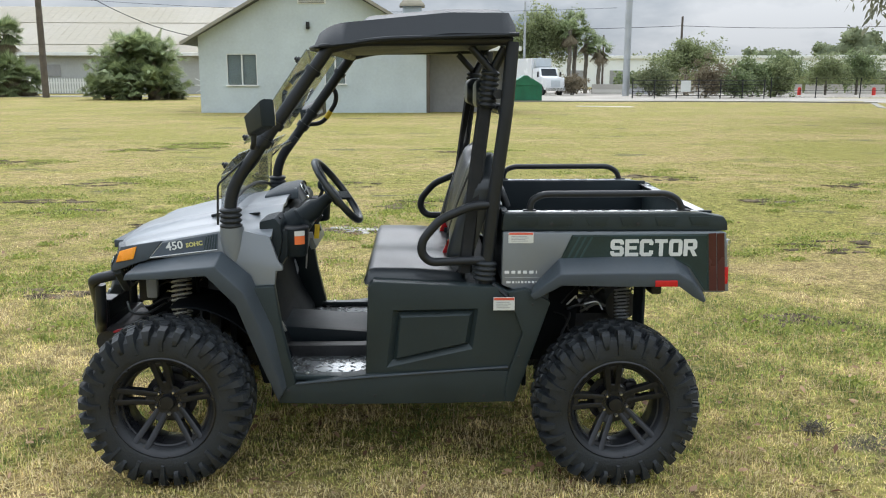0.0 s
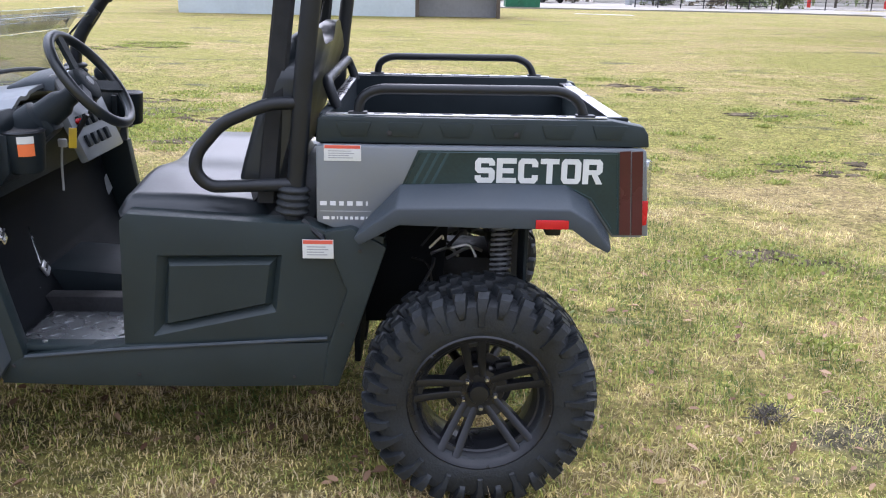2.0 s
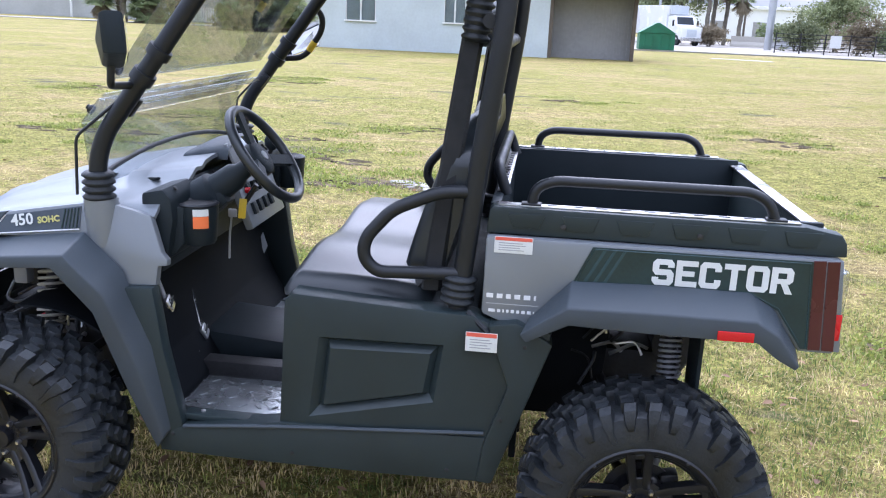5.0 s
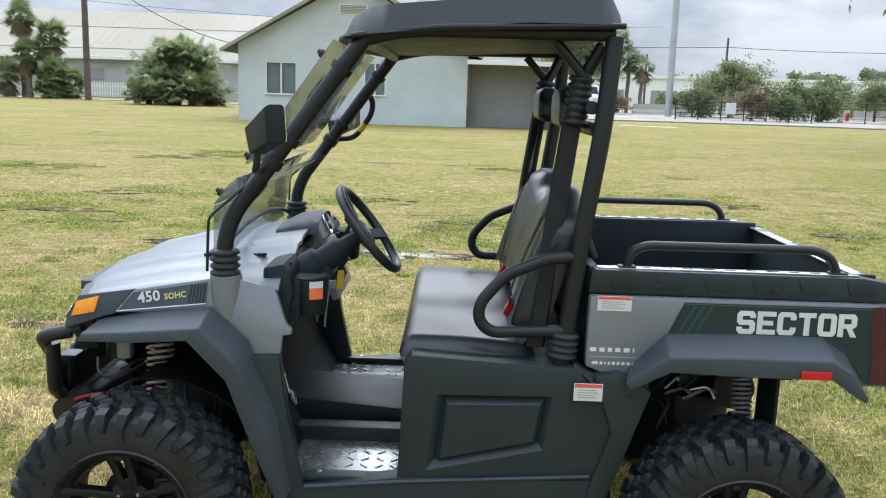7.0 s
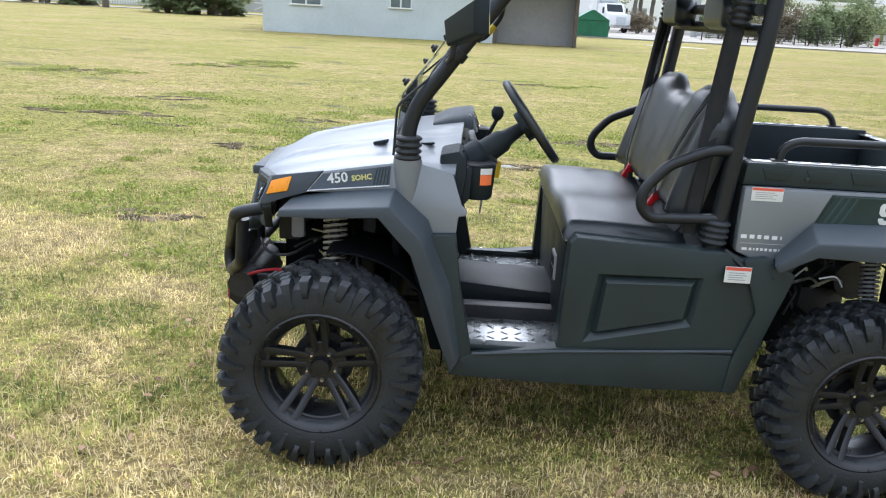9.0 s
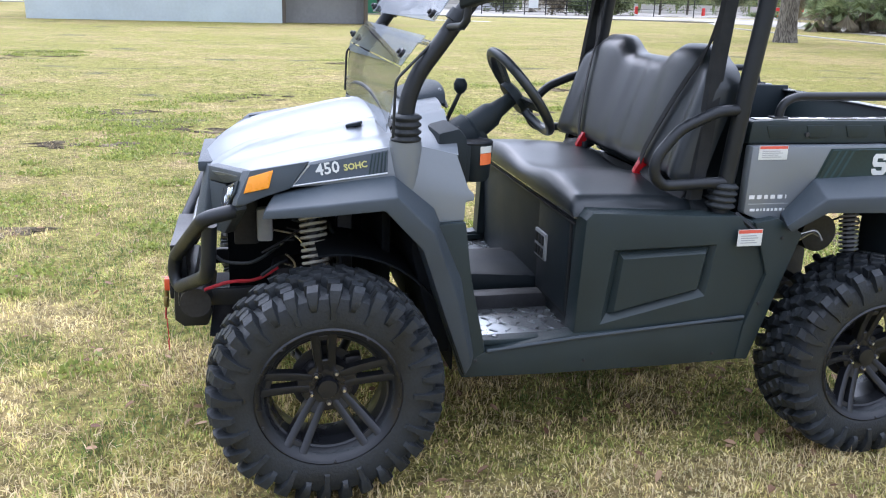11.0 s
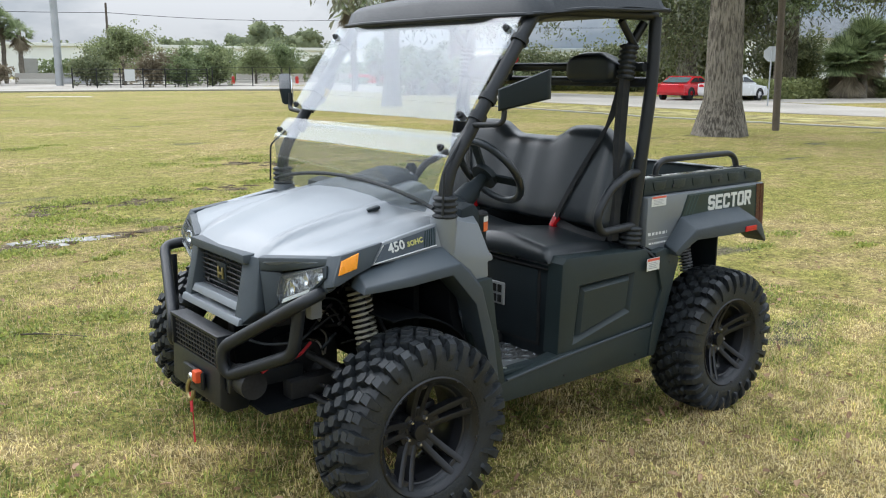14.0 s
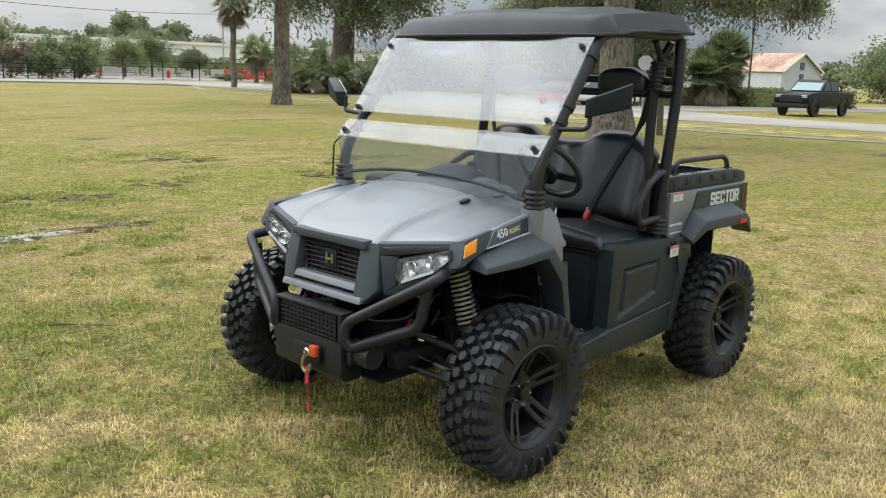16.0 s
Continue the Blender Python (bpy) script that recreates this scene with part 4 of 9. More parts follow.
strip("dirt_verge", [(26.2, 27), (25.0, 18), (25.5, 10), (27.5, 2)], [(28.8, 26), (28.2, 18), (27.7, 10), (29.5, 2)], 0.008, "dirt", "bare brown earth beside the road", "dirt", 0.02)

d = tagged(empty("dumpster", 9.15, 62.6), "green steel dumpster with peaked lid", "dumpster")
part("bin", prism([(-1.25, 0.1), (1.25, 0.1), (1.25, 1.25), (-1.25, 1.25)], -0.9, 0.9, 0.03), "dumpster", d, smooth=False)
part("lid", prism([(-1.32, 1.25), (1.32, 1.25), (0.1, 1.98), (-0.1, 1.98)], -0.95, 0.95, 0.02), "dumpster", d, smooth=False)
for k in range(4):
    part("rib", box((0.08, 0.06, 1.1), (-0.9 + 0.6 * k, -0.92, 0.68), 0.01), "dumpster", d, smooth=False)

gate_f = tagged(empty("field_gate", 20.3, 73.8), "black iron tube gate and fence", "fence")
for k in range(7):
    part("post", tube([(k * 2.0, 0, 0), (k * 2.0, 0, 1.72)], 0.05, 6, 0), "iron", gate_f)
for z in (0.3, 0.62, 0.95, 1.28, 1.6):
    part("rail", tube([(0, 0, z), (12, 0, z)], 0.028, 5, 0), "iron", gate_f)
part("notice", box((0.9, 0.03, 1.0), (4.8, -0.08, 1.1), 0.01), "white_decal", gate_f, "small pale notice board", smooth=False)
wire = tagged(empty("wire_fence", 34, 76.5), "dark chain-link fence on thin posts", "fence")
for k in range(12):
    part("post", tube([(k * 4.5, k * 0.5, 0), (k * 4.5, k * 0.5, 1.9)], 0.05, 6, 0), "iron", wire)
for z in (0.1, 0.7, 1.3, 1.85):
    part("rail", tube([(0, 0, z), (49.5, 5.5, z)], 0.018, 5, 0), "iron", wire)


def barrier(x, y, rz, material="concrete", label="pale concrete road barrier"):
    prof = [(-0.35, 0), (0.35, 0), (0.30, 0.25), (0.12, 0.55), (0.10, 1.15), (-0.10, 1.15), (-0.12, 0.55), (-0.30, 0.25)]
    ob = finish("road_barrier", prism(prof, -2.4, 2.4, 0.02, axis="x"), material, smooth=False)
    ob.matrix_basis = pose(x, y, 0, 0, 0, rz)
    return tagged(ob, label, "barrier", group="road barriers")


for k in range(16):
    barrier(24 + k * 5.3, 99 + k * 0.35, 4)
for k in range(2):
    barrier(62.5 + k * 4.9, 93.5 + k * 1.5, 18, "barrier_red", "red plastic road barrier")
for x, y in ((44, 93), (52, 92), (62, 90)):
    b = lathe([(0.20, 0), (0.21, 0.7), (0.16, 0.85), (0.0, 0.9)], 10)
    ob = finish("traffic_drum", b, "barrier_red")
    ob.location = (x, y, 0)
    tagged(ob, "red traffic drum on the road", "traffic drum", group="traffic drums")
barrier(27.5, 97, 8, "shed_wall", "grey concrete road barrier")

# ---- parked vehicles ----


def car(name, label, paint, lower, upper, half, wheels, r, x, y, rz, category="car"):
    """A parked car: side outline, cabin, glass, wheels. Its nose points to +x."""
    c = tagged(empty(name, x, y, 0, rz), label, category, group="parked vehicles")
    body = prism(lower, -half, half, 0.06, seg=3)
    body = part("body", body, paint, c)
    n = len(upper)
    ins = [0.10 if p[1] > upper[0][1] + 0.05 else 0.0 for p in upper]
    cab = part("cabin", loft([[(p[0], s * (half - 0.06 - 0.9 * i), p[1]) for p, i in zip(upper, ins)] for s in (-1, 1)]), paint, c)
    z0, z1 = upper[0][1], max(p[1] for p in upper)
    for s in (-1, 1):
        xs_ = [p[0] for p in upper]
        tops = [p[0] for p in upper if p[1] > z1 - 0.12]
        a, e = min(xs_), max(xs_)
        mid_x = (a + e) / 2
        for q0, q1, t0, t1 in ((a + 0.22, mid_x - 0.05, min(tops) + 0.05, mid_x - 0.05), (mid_x + 0.05, e - 0.25, mid_x + 0.05, max(tops) - 0.05)):
            ya, yb = half - 0.05, half - 0.155
            part("side_window", panel([(q0, s * ya, z0 + 0.08), (q1, s * ya, z0 + 0.08), (t1, s * yb, z1 - 0.10), (t0, s * yb, z1 - 0.10)][::s], 0.02), "car_glass", cab, smooth=False)
    tops = [p for p in upper if p[1] > z1 - 0.12]
    front, rear = max(upper, key=lambda p: p[0]), min(upper, key=lambda p: p[0])
    for low, top, sg in ((front, max(tops), 1), (rear, min(tops), -1)):
        part("windscreen" if sg > 0 else "rear_window", panel([(low[0] - 0.04 * sg + 0.03 * sg, -half + 0.16, low[1] + 0.06), (low[0] - 0.01 * sg, half - 0.16, low[1] + 0.06), (top[0] + 0.05 * sg, half - 0.24, top[1] - 0.05), (top[0] + 0.05 * sg, -half + 0.24, top[1] - 0.05)], 0.02), "sky_glass", cab, smooth=False)
    x_f, x_r = max(p[0] for p in lower), min(p[0] for p in lower)
    zl = sum(p[1] for p in lower) / len(lower)
    for s in (-1, 1):
        part("headlamp", box((0.08, 0.36, 0.16), (x_f - 0.02, s * (half - 0.28), zl + 0.06), 0.03), "galvanised", body)
        part("tail_lamp", box((0.08, 0.30, 0.16), (x_r + 0.02, s * (half - 0.25), zl + 0.18), 0.03), "red_lens", body)
        for wx in wheels:
            w = part("wheel", lathe([(0, -0.02), (r * 0.62, -0.02), (r * 0.66, 0.10), (r * 0.70, 0.11), (r, 0.08), (r, -0.12), (0, -0.12)], 24, None, Matrix.Translation((wx, s * (half - 0.08), r)) @ Matrix.Rotation(radians(90 if s < 0 else -90), 4, "X")), "rubber", c)
            part("wheel_arch", tube([(wx + 1.16 * r * math.cos(q), s * (half - 0.01), r + 1.16 * r * math.sin(q)) for q in (math.pi * k / 12 for k in range(13))], 0.05, 8, 0), "iron", body)
            hub = lathe([(0.0, 0.0), (0.05, 0.06), (r * 0.55, 0.05), (r * 0.62, 0.02), (r * 0.62, -0.01)], 20, None, Matrix.Translation((wx, s * (half - 0.08), r)) @ Matrix.Rotation(radians(90 if s < 0 else -90), 4, "X"))
            part("rim", hub, "rim" if paint != "car_white" else "steel", w)
    return c, body


pick, pb = car("pickup_truck", "black lifted crew-cab pickup truck parked on grass", "car_black", [(-2.95, 0.78), (-2.95, 1.36), (-1.0, 1.38), (1.0, 1.40), (1.3, 1.38), (2.55, 1.30), (2.85, 1.20), (2.95, 0.95), (2.92, 0.60), (2.45, 0.55), (-2.6, 0.62)], [(-1.02, 1.37), (-0.92, 1.95), (-0.70, 2.04), (0.40, 2.06), (0.62, 2.0), (1.32, 1.39)], 1.0, (-1.75, 1.95), 0.50, 45.6, 14.3, 175, "pickup truck")
pick.scale = (0.93, 0.93, 0.93)
part("front_grille", box((0.08, 1.36, 0.40), (2.93, 0, 0.98), 0.03), "iron", pb, "dark grille")
part("front_bumper", box((0.22, 1.98, 0.24), (3.0, 0, 0.60), 0.05), "iron", pb)
part("roll_bar", tube([(-1.6, -0.85, 1.3), (-1.45, -0.8, 1.75), (-1.45, 0.8, 1.75), (-1.6, 0.85, 1.3)], 0.05, 8, 0.1), "iron", pb)
red_car, _ = car("sports_car", "red two-door coupe parked by the road", "car_red", [(-2.35, 0.45), (-2.35, 0.92), (-1.6, 0.98), (0.9, 0.92), (2.15, 0.80), (2.35, 0.60), (2.3, 0.28), (-2.2, 0.30)], [(-1.75, 0.95), (-0.85, 1.36), (0.05, 1.38), (1.0, 0.92)], 0.92, (-1.42, 1.35), 0.34, 41.7, 27.8, 10)
white_car, _ = car("saloon_car", "white saloon car parked beside the red one", "car_white", [(-2.3, 0.45), (-2.3, 0.95), (-1.5, 1.0), (0.9, 0.94), (2.1, 0.82), (2.3, 0.62), (2.25, 0.28), (-2.2, 0.30)], [(-1.75, 0.97), (-1.0, 1.42), (0.1, 1.44), (1.1, 0.94)], 0.88, (-1.40, 1.38), 0.32, 42.7, 25.4, 2)

truck = tagged(empty("box_truck", 14.7, 91, 0, -68), "white box truck parked facing the field", "truck", group="parked vehicles")
part("cargo_box", box((7.0, 2.5, 2.7), (-4.0, 0, 2.6), 0.04), "car_white", truck, "white cargo box", smooth=False)
cabp = part("cab", prism([(-0.4, 0.6), (-0.4, 2.9), (0.9, 2.95), (1.3, 2.0), (2.5, 1.85), (2.6, 0.6)], -1.15, 1.15, 0.08), "car_white", truck)
part("windscreen", panel([(1.28, -0.95, 2.08), (1.28, 0.95, 2.08), (0.98, 0.9, 2.82), (0.98, -0.9, 2.82)], 0.02), "car_glass", cabp, smooth=False)
part("refrigeration_unit", box((0.6, 1.9, 0.9), (-0.35, 0, 3.5), 0.05), "barn_wall", truck, "pale refrigeration unit", smooth=False)
part("grille", box((0.06, 1.1, 0.7), (2.60, 0, 1.25), 0.02), "barn_wall", cabp)
part("bumper", box((0.25, 2.3, 0.35), (2.6, 0, 0.65), 0.03), "steel", cabp)
for s in (-1, 1):
    part("mirror", box((0.1, 0.2, 0.6), (1.2, 1.4 * s, 2.2), 0.03), "iron", cabp)
    for x in (1.6, -5.2):
        part("wheel", lathe([(0, 0.02), (0.25, 0.02), (0.30, 0.12), (0.52, 0.10), (0.52, -0.15), (0, -0.15)], 20, None, Matrix.Translation((x, 1.1 * s, 0.52)) @ Matrix.Rotation(radians(90 if s < 0 else -90), 4, "X")), "rubber", truck)
trailer = tagged(finish("trailer", box((2.6, 9, 2.8), (11.4, 101, 2.4), 0.05), "car_white", smooth=False), "white cargo trailer behind the truck", "trailer", group="parked vehicles")
for k, (x, y) in enumerate(((84, 128), (91, 129), (98, 130), (105, 131))):
    car("parked_van", "pale car parked by the long warehouse", "car_white", [(-2.2, 0.45), (-2.2, 1.0), (1.0, 1.0), (2.2, 0.8), (2.2, 0.3), (-2.2, 0.3)], [(-2.0, 0.98), (-1.7, 1.6), (0.2, 1.62), (1.1, 1.0)], 0.9, (-1.4, 1.4), 0.33, x, y, 95)

# ---- trees and shrubs ----


def quads(name, centers, normals_rng, size, material, parent=None, label="", aspect=0.55, droop=0.0, seed=0):
    """Many small leaves, each a quad of its own, round the given centres."""
    rng = np.random.default_rng(seed)
    c = np.asarray(centers, float)
    n = len(c)
    a = rng.normal(size=(n, 3))
    a[:, 2] = a[:, 2] * (1 - droop) - droop * 1.6
    a /= np.linalg.norm(a, axis=1, keepdims=True)
    t = np.cross(a, rng.normal(size=(n, 3)))
    t /= np.linalg.norm(t, axis=1, keepdims=True) + 1e-9
    sz = size * rng.uniform(0.6, 1.4, (n, 1))
    a, t = a * sz, t * sz * aspect
    v = np.stack([c - t * 0.4, c + a * 0.5 - t, c + a, c + a * 0.5 + t], 1).reshape(-1, 3)
    return fast_mesh(name, v, np.arange(4 * n).reshape(-1, 4), material, parent, label)


def fast_mesh(name, verts, faces, material, parent=None, label=""):
    me = bpy.data.meshes.new(name)
    k = faces.shape[1]
    me.vertices.add(len(verts))
    me.vertices.foreach_set("co", np.asarray(verts, np.float32).ravel())
    me.loops.add(faces.size)
    me.loops.foreach_set("vertex_index", faces.ravel().astype(np.int32))
    me.polygons.add(len(faces))
    me.polygons.foreach_set("loop_start", np.arange(0, faces.size, k, dtype=np.int32))
    me.update(calc_edges=True)
    me.materials.append(M[material])
    ob = new(name, me)
    if parent:
        ob.parent = parent
    if label:
        ob["label"] = label
    return ob


def clumps(blobs, n, rng):
    """Points in ragged clumps: blobs of (x, y, z, rx, ry, rz)."""
    vol = np.array([b[3] * b[4] * b[5] for b in blobs]) ** 0.7
    out = []
    for b, share in zip(blobs, vol / vol.sum()):
        m = int(n * share)
        p = rng.normal(size=(m, 3))
        p /= np.linalg.norm(p, axis=1, keepdims=True)
        p *= (rng.uniform(0, 1, (m, 1)) ** 0.45) * (1 + 0.25 * np.sin(p[:, :1] * 7 + p[:, 1:2] * 5 + b[0]))
        sub = rng.normal(size=(max(4, m // 60), 3)) * 0.55
        k = rng.integers(0, len(sub), m)
        p = np.where(rng.uniform(size=(m, 1)) < 0.55, sub[k] + p * 0.32, p)
        out.append(p * np.array(b[3:6]) + np.array(b[:3]))
    return np.concatenate(out)


def tree(x, y, h, r, blobs, n=4000, leaf=0.3, material="foliage", moss=0, lean=(0, 0), seed=1, label="tall oak with rough grey bark and hanging moss", name="oak_tree", flare=1.7, trunk_top=0.75, bark="bark"):
    """A tapered trunk with limbs and a ragged crown; blobs are relative to the foot."""
    rng = np.random.default_rng(seed)
    tr = tagged(empty(name, x, y), label, "tree", group="trees")
    zt = h * trunk_top
    pts = [(0, 0, -0.2), (0, 0, 0.25), (lean[0] * 0.08, lean[1] * 0.08, 0.9), (lean[0] * 0.3, lean[1] * 0.3, zt * 0.35), (lean[0] * 0.6, lean[1] * 0.6, zt * 0.7), (lean[0], lean[1], zt)]
    b = tube(pts, r, 22, 0, radii=[r * flare, r * (flare * 0.82), r * 1.12, r, r * 0.85, r * 0.5])
    for v in b.verts:
        a = math.atan2(v.co.y, v.co.x)
        v.co += Vector((math.cos(a), math.sin(a), 0)) * r * 0.10 * math.sin(a * 5 + seed + v.co.z) * (1.4 if v.co.z < 1 else 0.5)
    part("trunk", b, bark, tr, "furrowed grey-brown trunk", angle=80)
    for k, q in enumerate(blobs):
        z0 = zt * (0.45 + 0.5 * (k / max(1, len(blobs))))
        s0 = Vector((lean[0] * 0.5, lean[1] * 0.5, min(z0, q[2])))
        e0 = Vector(q[:3])
        m0 = s0.lerp(e0, 0.5) + Vector((0, 0, 0.12 * (e0 - s0).length))
        part("limb", tube([s0, m0, e0], r * 0.3, 8, 0.6, radii=[r * 0.42, r * 0.4, r * 0.36, r * 0.32, r * 0.28, r * 0.22, r * 0.18, r * 0.08]), bark, tr)
    pts = clumps(blobs, int(n * 9.0), rng)
    quads("crown", pts, rng, leaf * 0.46, material, tr, "ragged crown of small leaves", seed=seed)
    if moss:
        base = pts[rng.integers(0, len(pts), moss * 4)]
        cent = np.concatenate([base - np.array((0, 0, d)) + rng.normal(size=base.shape) * 0.06 for d in (0.2, 0.6, 1.0, 1.4)])
        quads("hanging_moss", cent, rng, 0.42, "moss", tr, "grey strands of hanging moss", 0.13, 0.9, seed + 5)
    return tr


def palm(x, y, h, fronds=36, length=1.5, r=0.2, seed=3, dead=10, label="cabbage palm with fan leaves and dead skirt", low=False):
    rng = np.random.default_rng(seed)
    p = tagged(empty("palm", x, y), label, "palm", group="palms")
    if h > 0.6:
        rad = [r * (1.15 if k % 2 else 0.95) for k in range(14)]
        part("trunk", tube([(0.05 * math.sin(k), 0.04 * k / 13, h * k / 13 - 0.1) for k in range(14)], r, 12, 0, radii=rad), "palm_bark", p, "ringed palm trunk")
    for nm, count, matl, lo, hi in (("fronds", fronds, "palm_leaf", -0.45, 1.25), ("dead_fronds", dead, "dead_leaf", -1.35, -0.75)):
        vs, fs = [], []
        for k in range(count):
            az, el = rng.uniform(0, 2 * math.pi), rng.uniform(lo, hi)
            L = length * rng.uniform(0.75, 1.15)
            d = np.array((math.cos(az) * math.cos(el), math.sin(az) * math.cos(el), math.sin(el)))
            side = np.array((-math.sin(az), math.cos(az), 0.0))
            up = np.cross(side, d)
            base = np.array((0, 0, max(0, h) + rng.uniform(-0.2, 0.25))) + (np.array((rng.normal() * length * 0.5, rng.normal() * length * 0.5, 0)) if low else 0)
            st = base + d * L * 0.45
            for j in range(21):
                f = (j - 10) / 10
                ang = f * 1.25
                tip = st + (d * math.cos(ang) + side * math.sin(ang)) * L * 0.62 * (1 - 0.15 * abs(f)) + np.array((0, 0, -0.22 * L * (0.4 + abs(f)))) + up * 0.05 * L * (1 - abs(f))
                wv = (side * math.cos(ang) - d * math.sin(ang)) * L * 0.021
                midp = (st + tip) / 2 + up * 0.06 * L
                i0 = len(vs)
                vs += [st, midp - wv, tip, midp + wv]
                fs.append((i0, i0 + 1, i0 + 2, i0 + 3))
            i0 = len(vs)
            w = side * 0.02
            vs += [base - w, base + w, st + w, st - w]
            fs.append((i0, i0 + 1, i0 + 2, i0 + 3))
        if vs:
            fast_mesh(nm, np.array(vs), np.array(fs), matl, p, "dry brown fronds" if "dead" in nm else "green fan fronds")
    return p


def bush(x, y, rx, ry, h, n=900, leaf=0.28, material="foliage_dark", seed=7, label="dark green rounded shrub", name="shrub", category="shrub", rz=0):
    rng = np.random.default_rng(seed)
    bsh = tagged(empty(name, x, y, 0, rz), label, category, group="shrubs")
    blobs = [(rng.uniform(-0.5, 0.5) * rx, rng.uniform(-0.5, 0.5) * ry, h * rng.uniform(0.35, 0.72), rx * rng.uniform(0.45, 0.65), ry * rng.uniform(0.45, 0.65), h * rng.uniform(0.28, 0.42)) for _ in range(7)]
    for k in range(4):
        q = blobs[k]
        part("stem", tube([(q[0] * 0.2, q[1] * 0.2, -0.05), (q[0] * 0.6, q[1] * 0.6, q[2] * 0.5), (q[0], q[1], q[2])], 0.05, 6, 0.2), "bark", bsh)
    pts = clumps(blobs, int(n * 7.0), rng)
    pts[:, 2] = np.abs(pts[:, 2])
    quads("foliage", pts, rng, leaf * 0.52, material, bsh, seed=seed)
    return bsh


def hedge(x, y, length, wide, h, rz, n, label="clipped green hedge along the drive", seed=3, material="hedge", leaf=0.16):
    rng = np.random.default_rng(seed)
    hd = tagged(empty("hedge", x, y, 0, rz), label, "hedge", group="hedges")
    part("core", box((length * 0.98, wide * 0.7, h * 0.85), (0, 0, h * 0.43), 0.1), "hedge", hd, smooth=False)
    p = rng.uniform(-1, 1, (n, 3)) * (0.5, 0.5, 0.5)
    k = rng.integers(0, 3, n)
    p[np.arange(n), k] = np.sign(p[np.arange(n), k]) * rng.uniform(0.42, 0.52, n)
    p = p * (length, wide, h) + (0, 0, h * 0.5)
    p[:, 2] += 0.08 * np.sin(p[:, 0] * 1.7) + 0.05 * np.sin(p[:, 0] * 4.1 + 1)
    quads("foliage", np.clip(p, (-1e9, -1e9, 0.03), None), rng, leaf, material, hd, seed=seed)
    return hd


# big trunk beside the road, and the straight one behind the field
tree(17.6, 9.65, 15, 0.39, [(-2.6, 0.6, 8.6, 2.6, 2.6, 1.8), (2.8, 0.5, 9.2, 3.0, 3.0, 2.0), (0.3, -2.6, 9.4, 2.8, 2.6, 1.8), (0.5, 2.8, 9.6, 3.0, 2.8, 1.9), (0.5, 0.2, 12.5, 3.2, 3.2, 2.4)], 5200, 0.26, "foliage", 320, (0.1, 0.2), 11, flare=1.95)
tree(21.2, 29.0, 17, 0.31, [(-2.4, -0.6, 7.6, 2.3, 2.2, 1.7), (2.2, 0.8, 8.4, 2.6, 2.4, 1.8), (-0.5, 2.4, 9.5, 2.8, 2.6, 2.0), (0.2, -1.6, 11.5, 3.0, 3.0, 2.4), (-3.0, -1.2, 5.9, 1.1, 1.1, 0.9)], 4200, 0.28, "foliage", 300, (0.2, 0.1), 12)
tree(38.5, 45.0, 15, 0.75, [(-5.0, -2.0, 7.2, 3.0, 3.0, 2.2), (4.8, -1.0, 7.6, 3.2, 3.0, 2.4), (-1.6, -3.0, 9.5, 3.6, 3.2, 2.6), (2.4, 1.8, 11.0, 3.8, 3.6, 2.8), (-3.6, 1.6, 12.0, 3.4, 3.2, 2.4), (0, -2.5, 5.6, 2.0, 1.6, 1.2)], 6500, 0.32, "foliage_dark", 420, (0.6, 0), 13, "broad dark oak draped with moss")
tree(49.5, 33.5, 15, 0.6, [(-3.6, -2.0, 5.2, 2.6, 2.2, 2.6), (3.0, -2.0, 6.6, 3.2, 3.0, 2.8), (0, -1.6, 9.8, 4.0, 3.4, 3.2), (-4.0, 1.0, 10.2, 3.4, 3.0, 2.8), (4.0, 2, 11.6, 3.8, 3.4, 3.0)], 6800, 0.32, "foliage_light", 520, (0, 0), 14, "old oak with drooping grey-green moss")
tree(58, 31, 16, 0.7, [(-5.0, -2, 8.5, 3.6, 3.2, 2.4), (4.4, -2.4, 9.6, 3.8, 3.4, 2.6), (0, -3.0, 11.5, 4.4, 3.8, 3.0), (-1.0, 2.4, 13.5, 4.6, 4.0, 3.0), (-6.6, -3.4, 6.2, 1.8, 1.8, 1.4)], 6800, 0.34, "foliage_dark", 420, (-0.8, -0.4), 15, "broad oak leaning over the hedge")
tree(61.8, 25.0, 13, 0.065, [(-3.5, -1.0, 8.6, 3.4, 3.0, 2.2), (2.0, -0.5, 9.4, 3.2, 3.0, 2.2), (-1.0, 1.5, 11, 3.4, 3.2, 2.2), (3.4, -2.4, 7.6, 1.8, 1.6, 1.4)], 4800, 0.3, "foliage", 200, (-0.6, -0.2), 16, "oak with slender trunk by the hedge")
tree(66, 46, 14, 0.5, [(-4, 0, 7, 3.4, 3, 2.6), (3.6, 0, 7.6, 3.6, 3.2, 2.6), (0, -1.5, 10.5, 4.2, 3.6, 3.0)], 4200, 0.36, "foliage", 220, (0, 0), 17, "mossy oak beyond the road")
tree(94, 60, 13, 0.5, [(-4, 0, 6, 4.0, 3.4, 3.0), (4, 0, 6.6, 4.2, 3.6, 3.0), (0, 0, 9.5, 4.6, 4, 3.2)], 3000, 0.45, "foliage_dark", 0, (0, 0), 18, "broad dark tree behind the barn")
tree(100, 24, 7, 0.35, [(-4, 0, 3.0, 4.0, 3.4, 2.2), (4, 0, 3.3, 4.4, 3.6, 2.2), (0, 0, 4.4, 4.6, 4, 2.0)], 4200, 0.50, "foliage_dark", 150, (0, 0), 19, "spreading green mossy tree beyond the pickup")
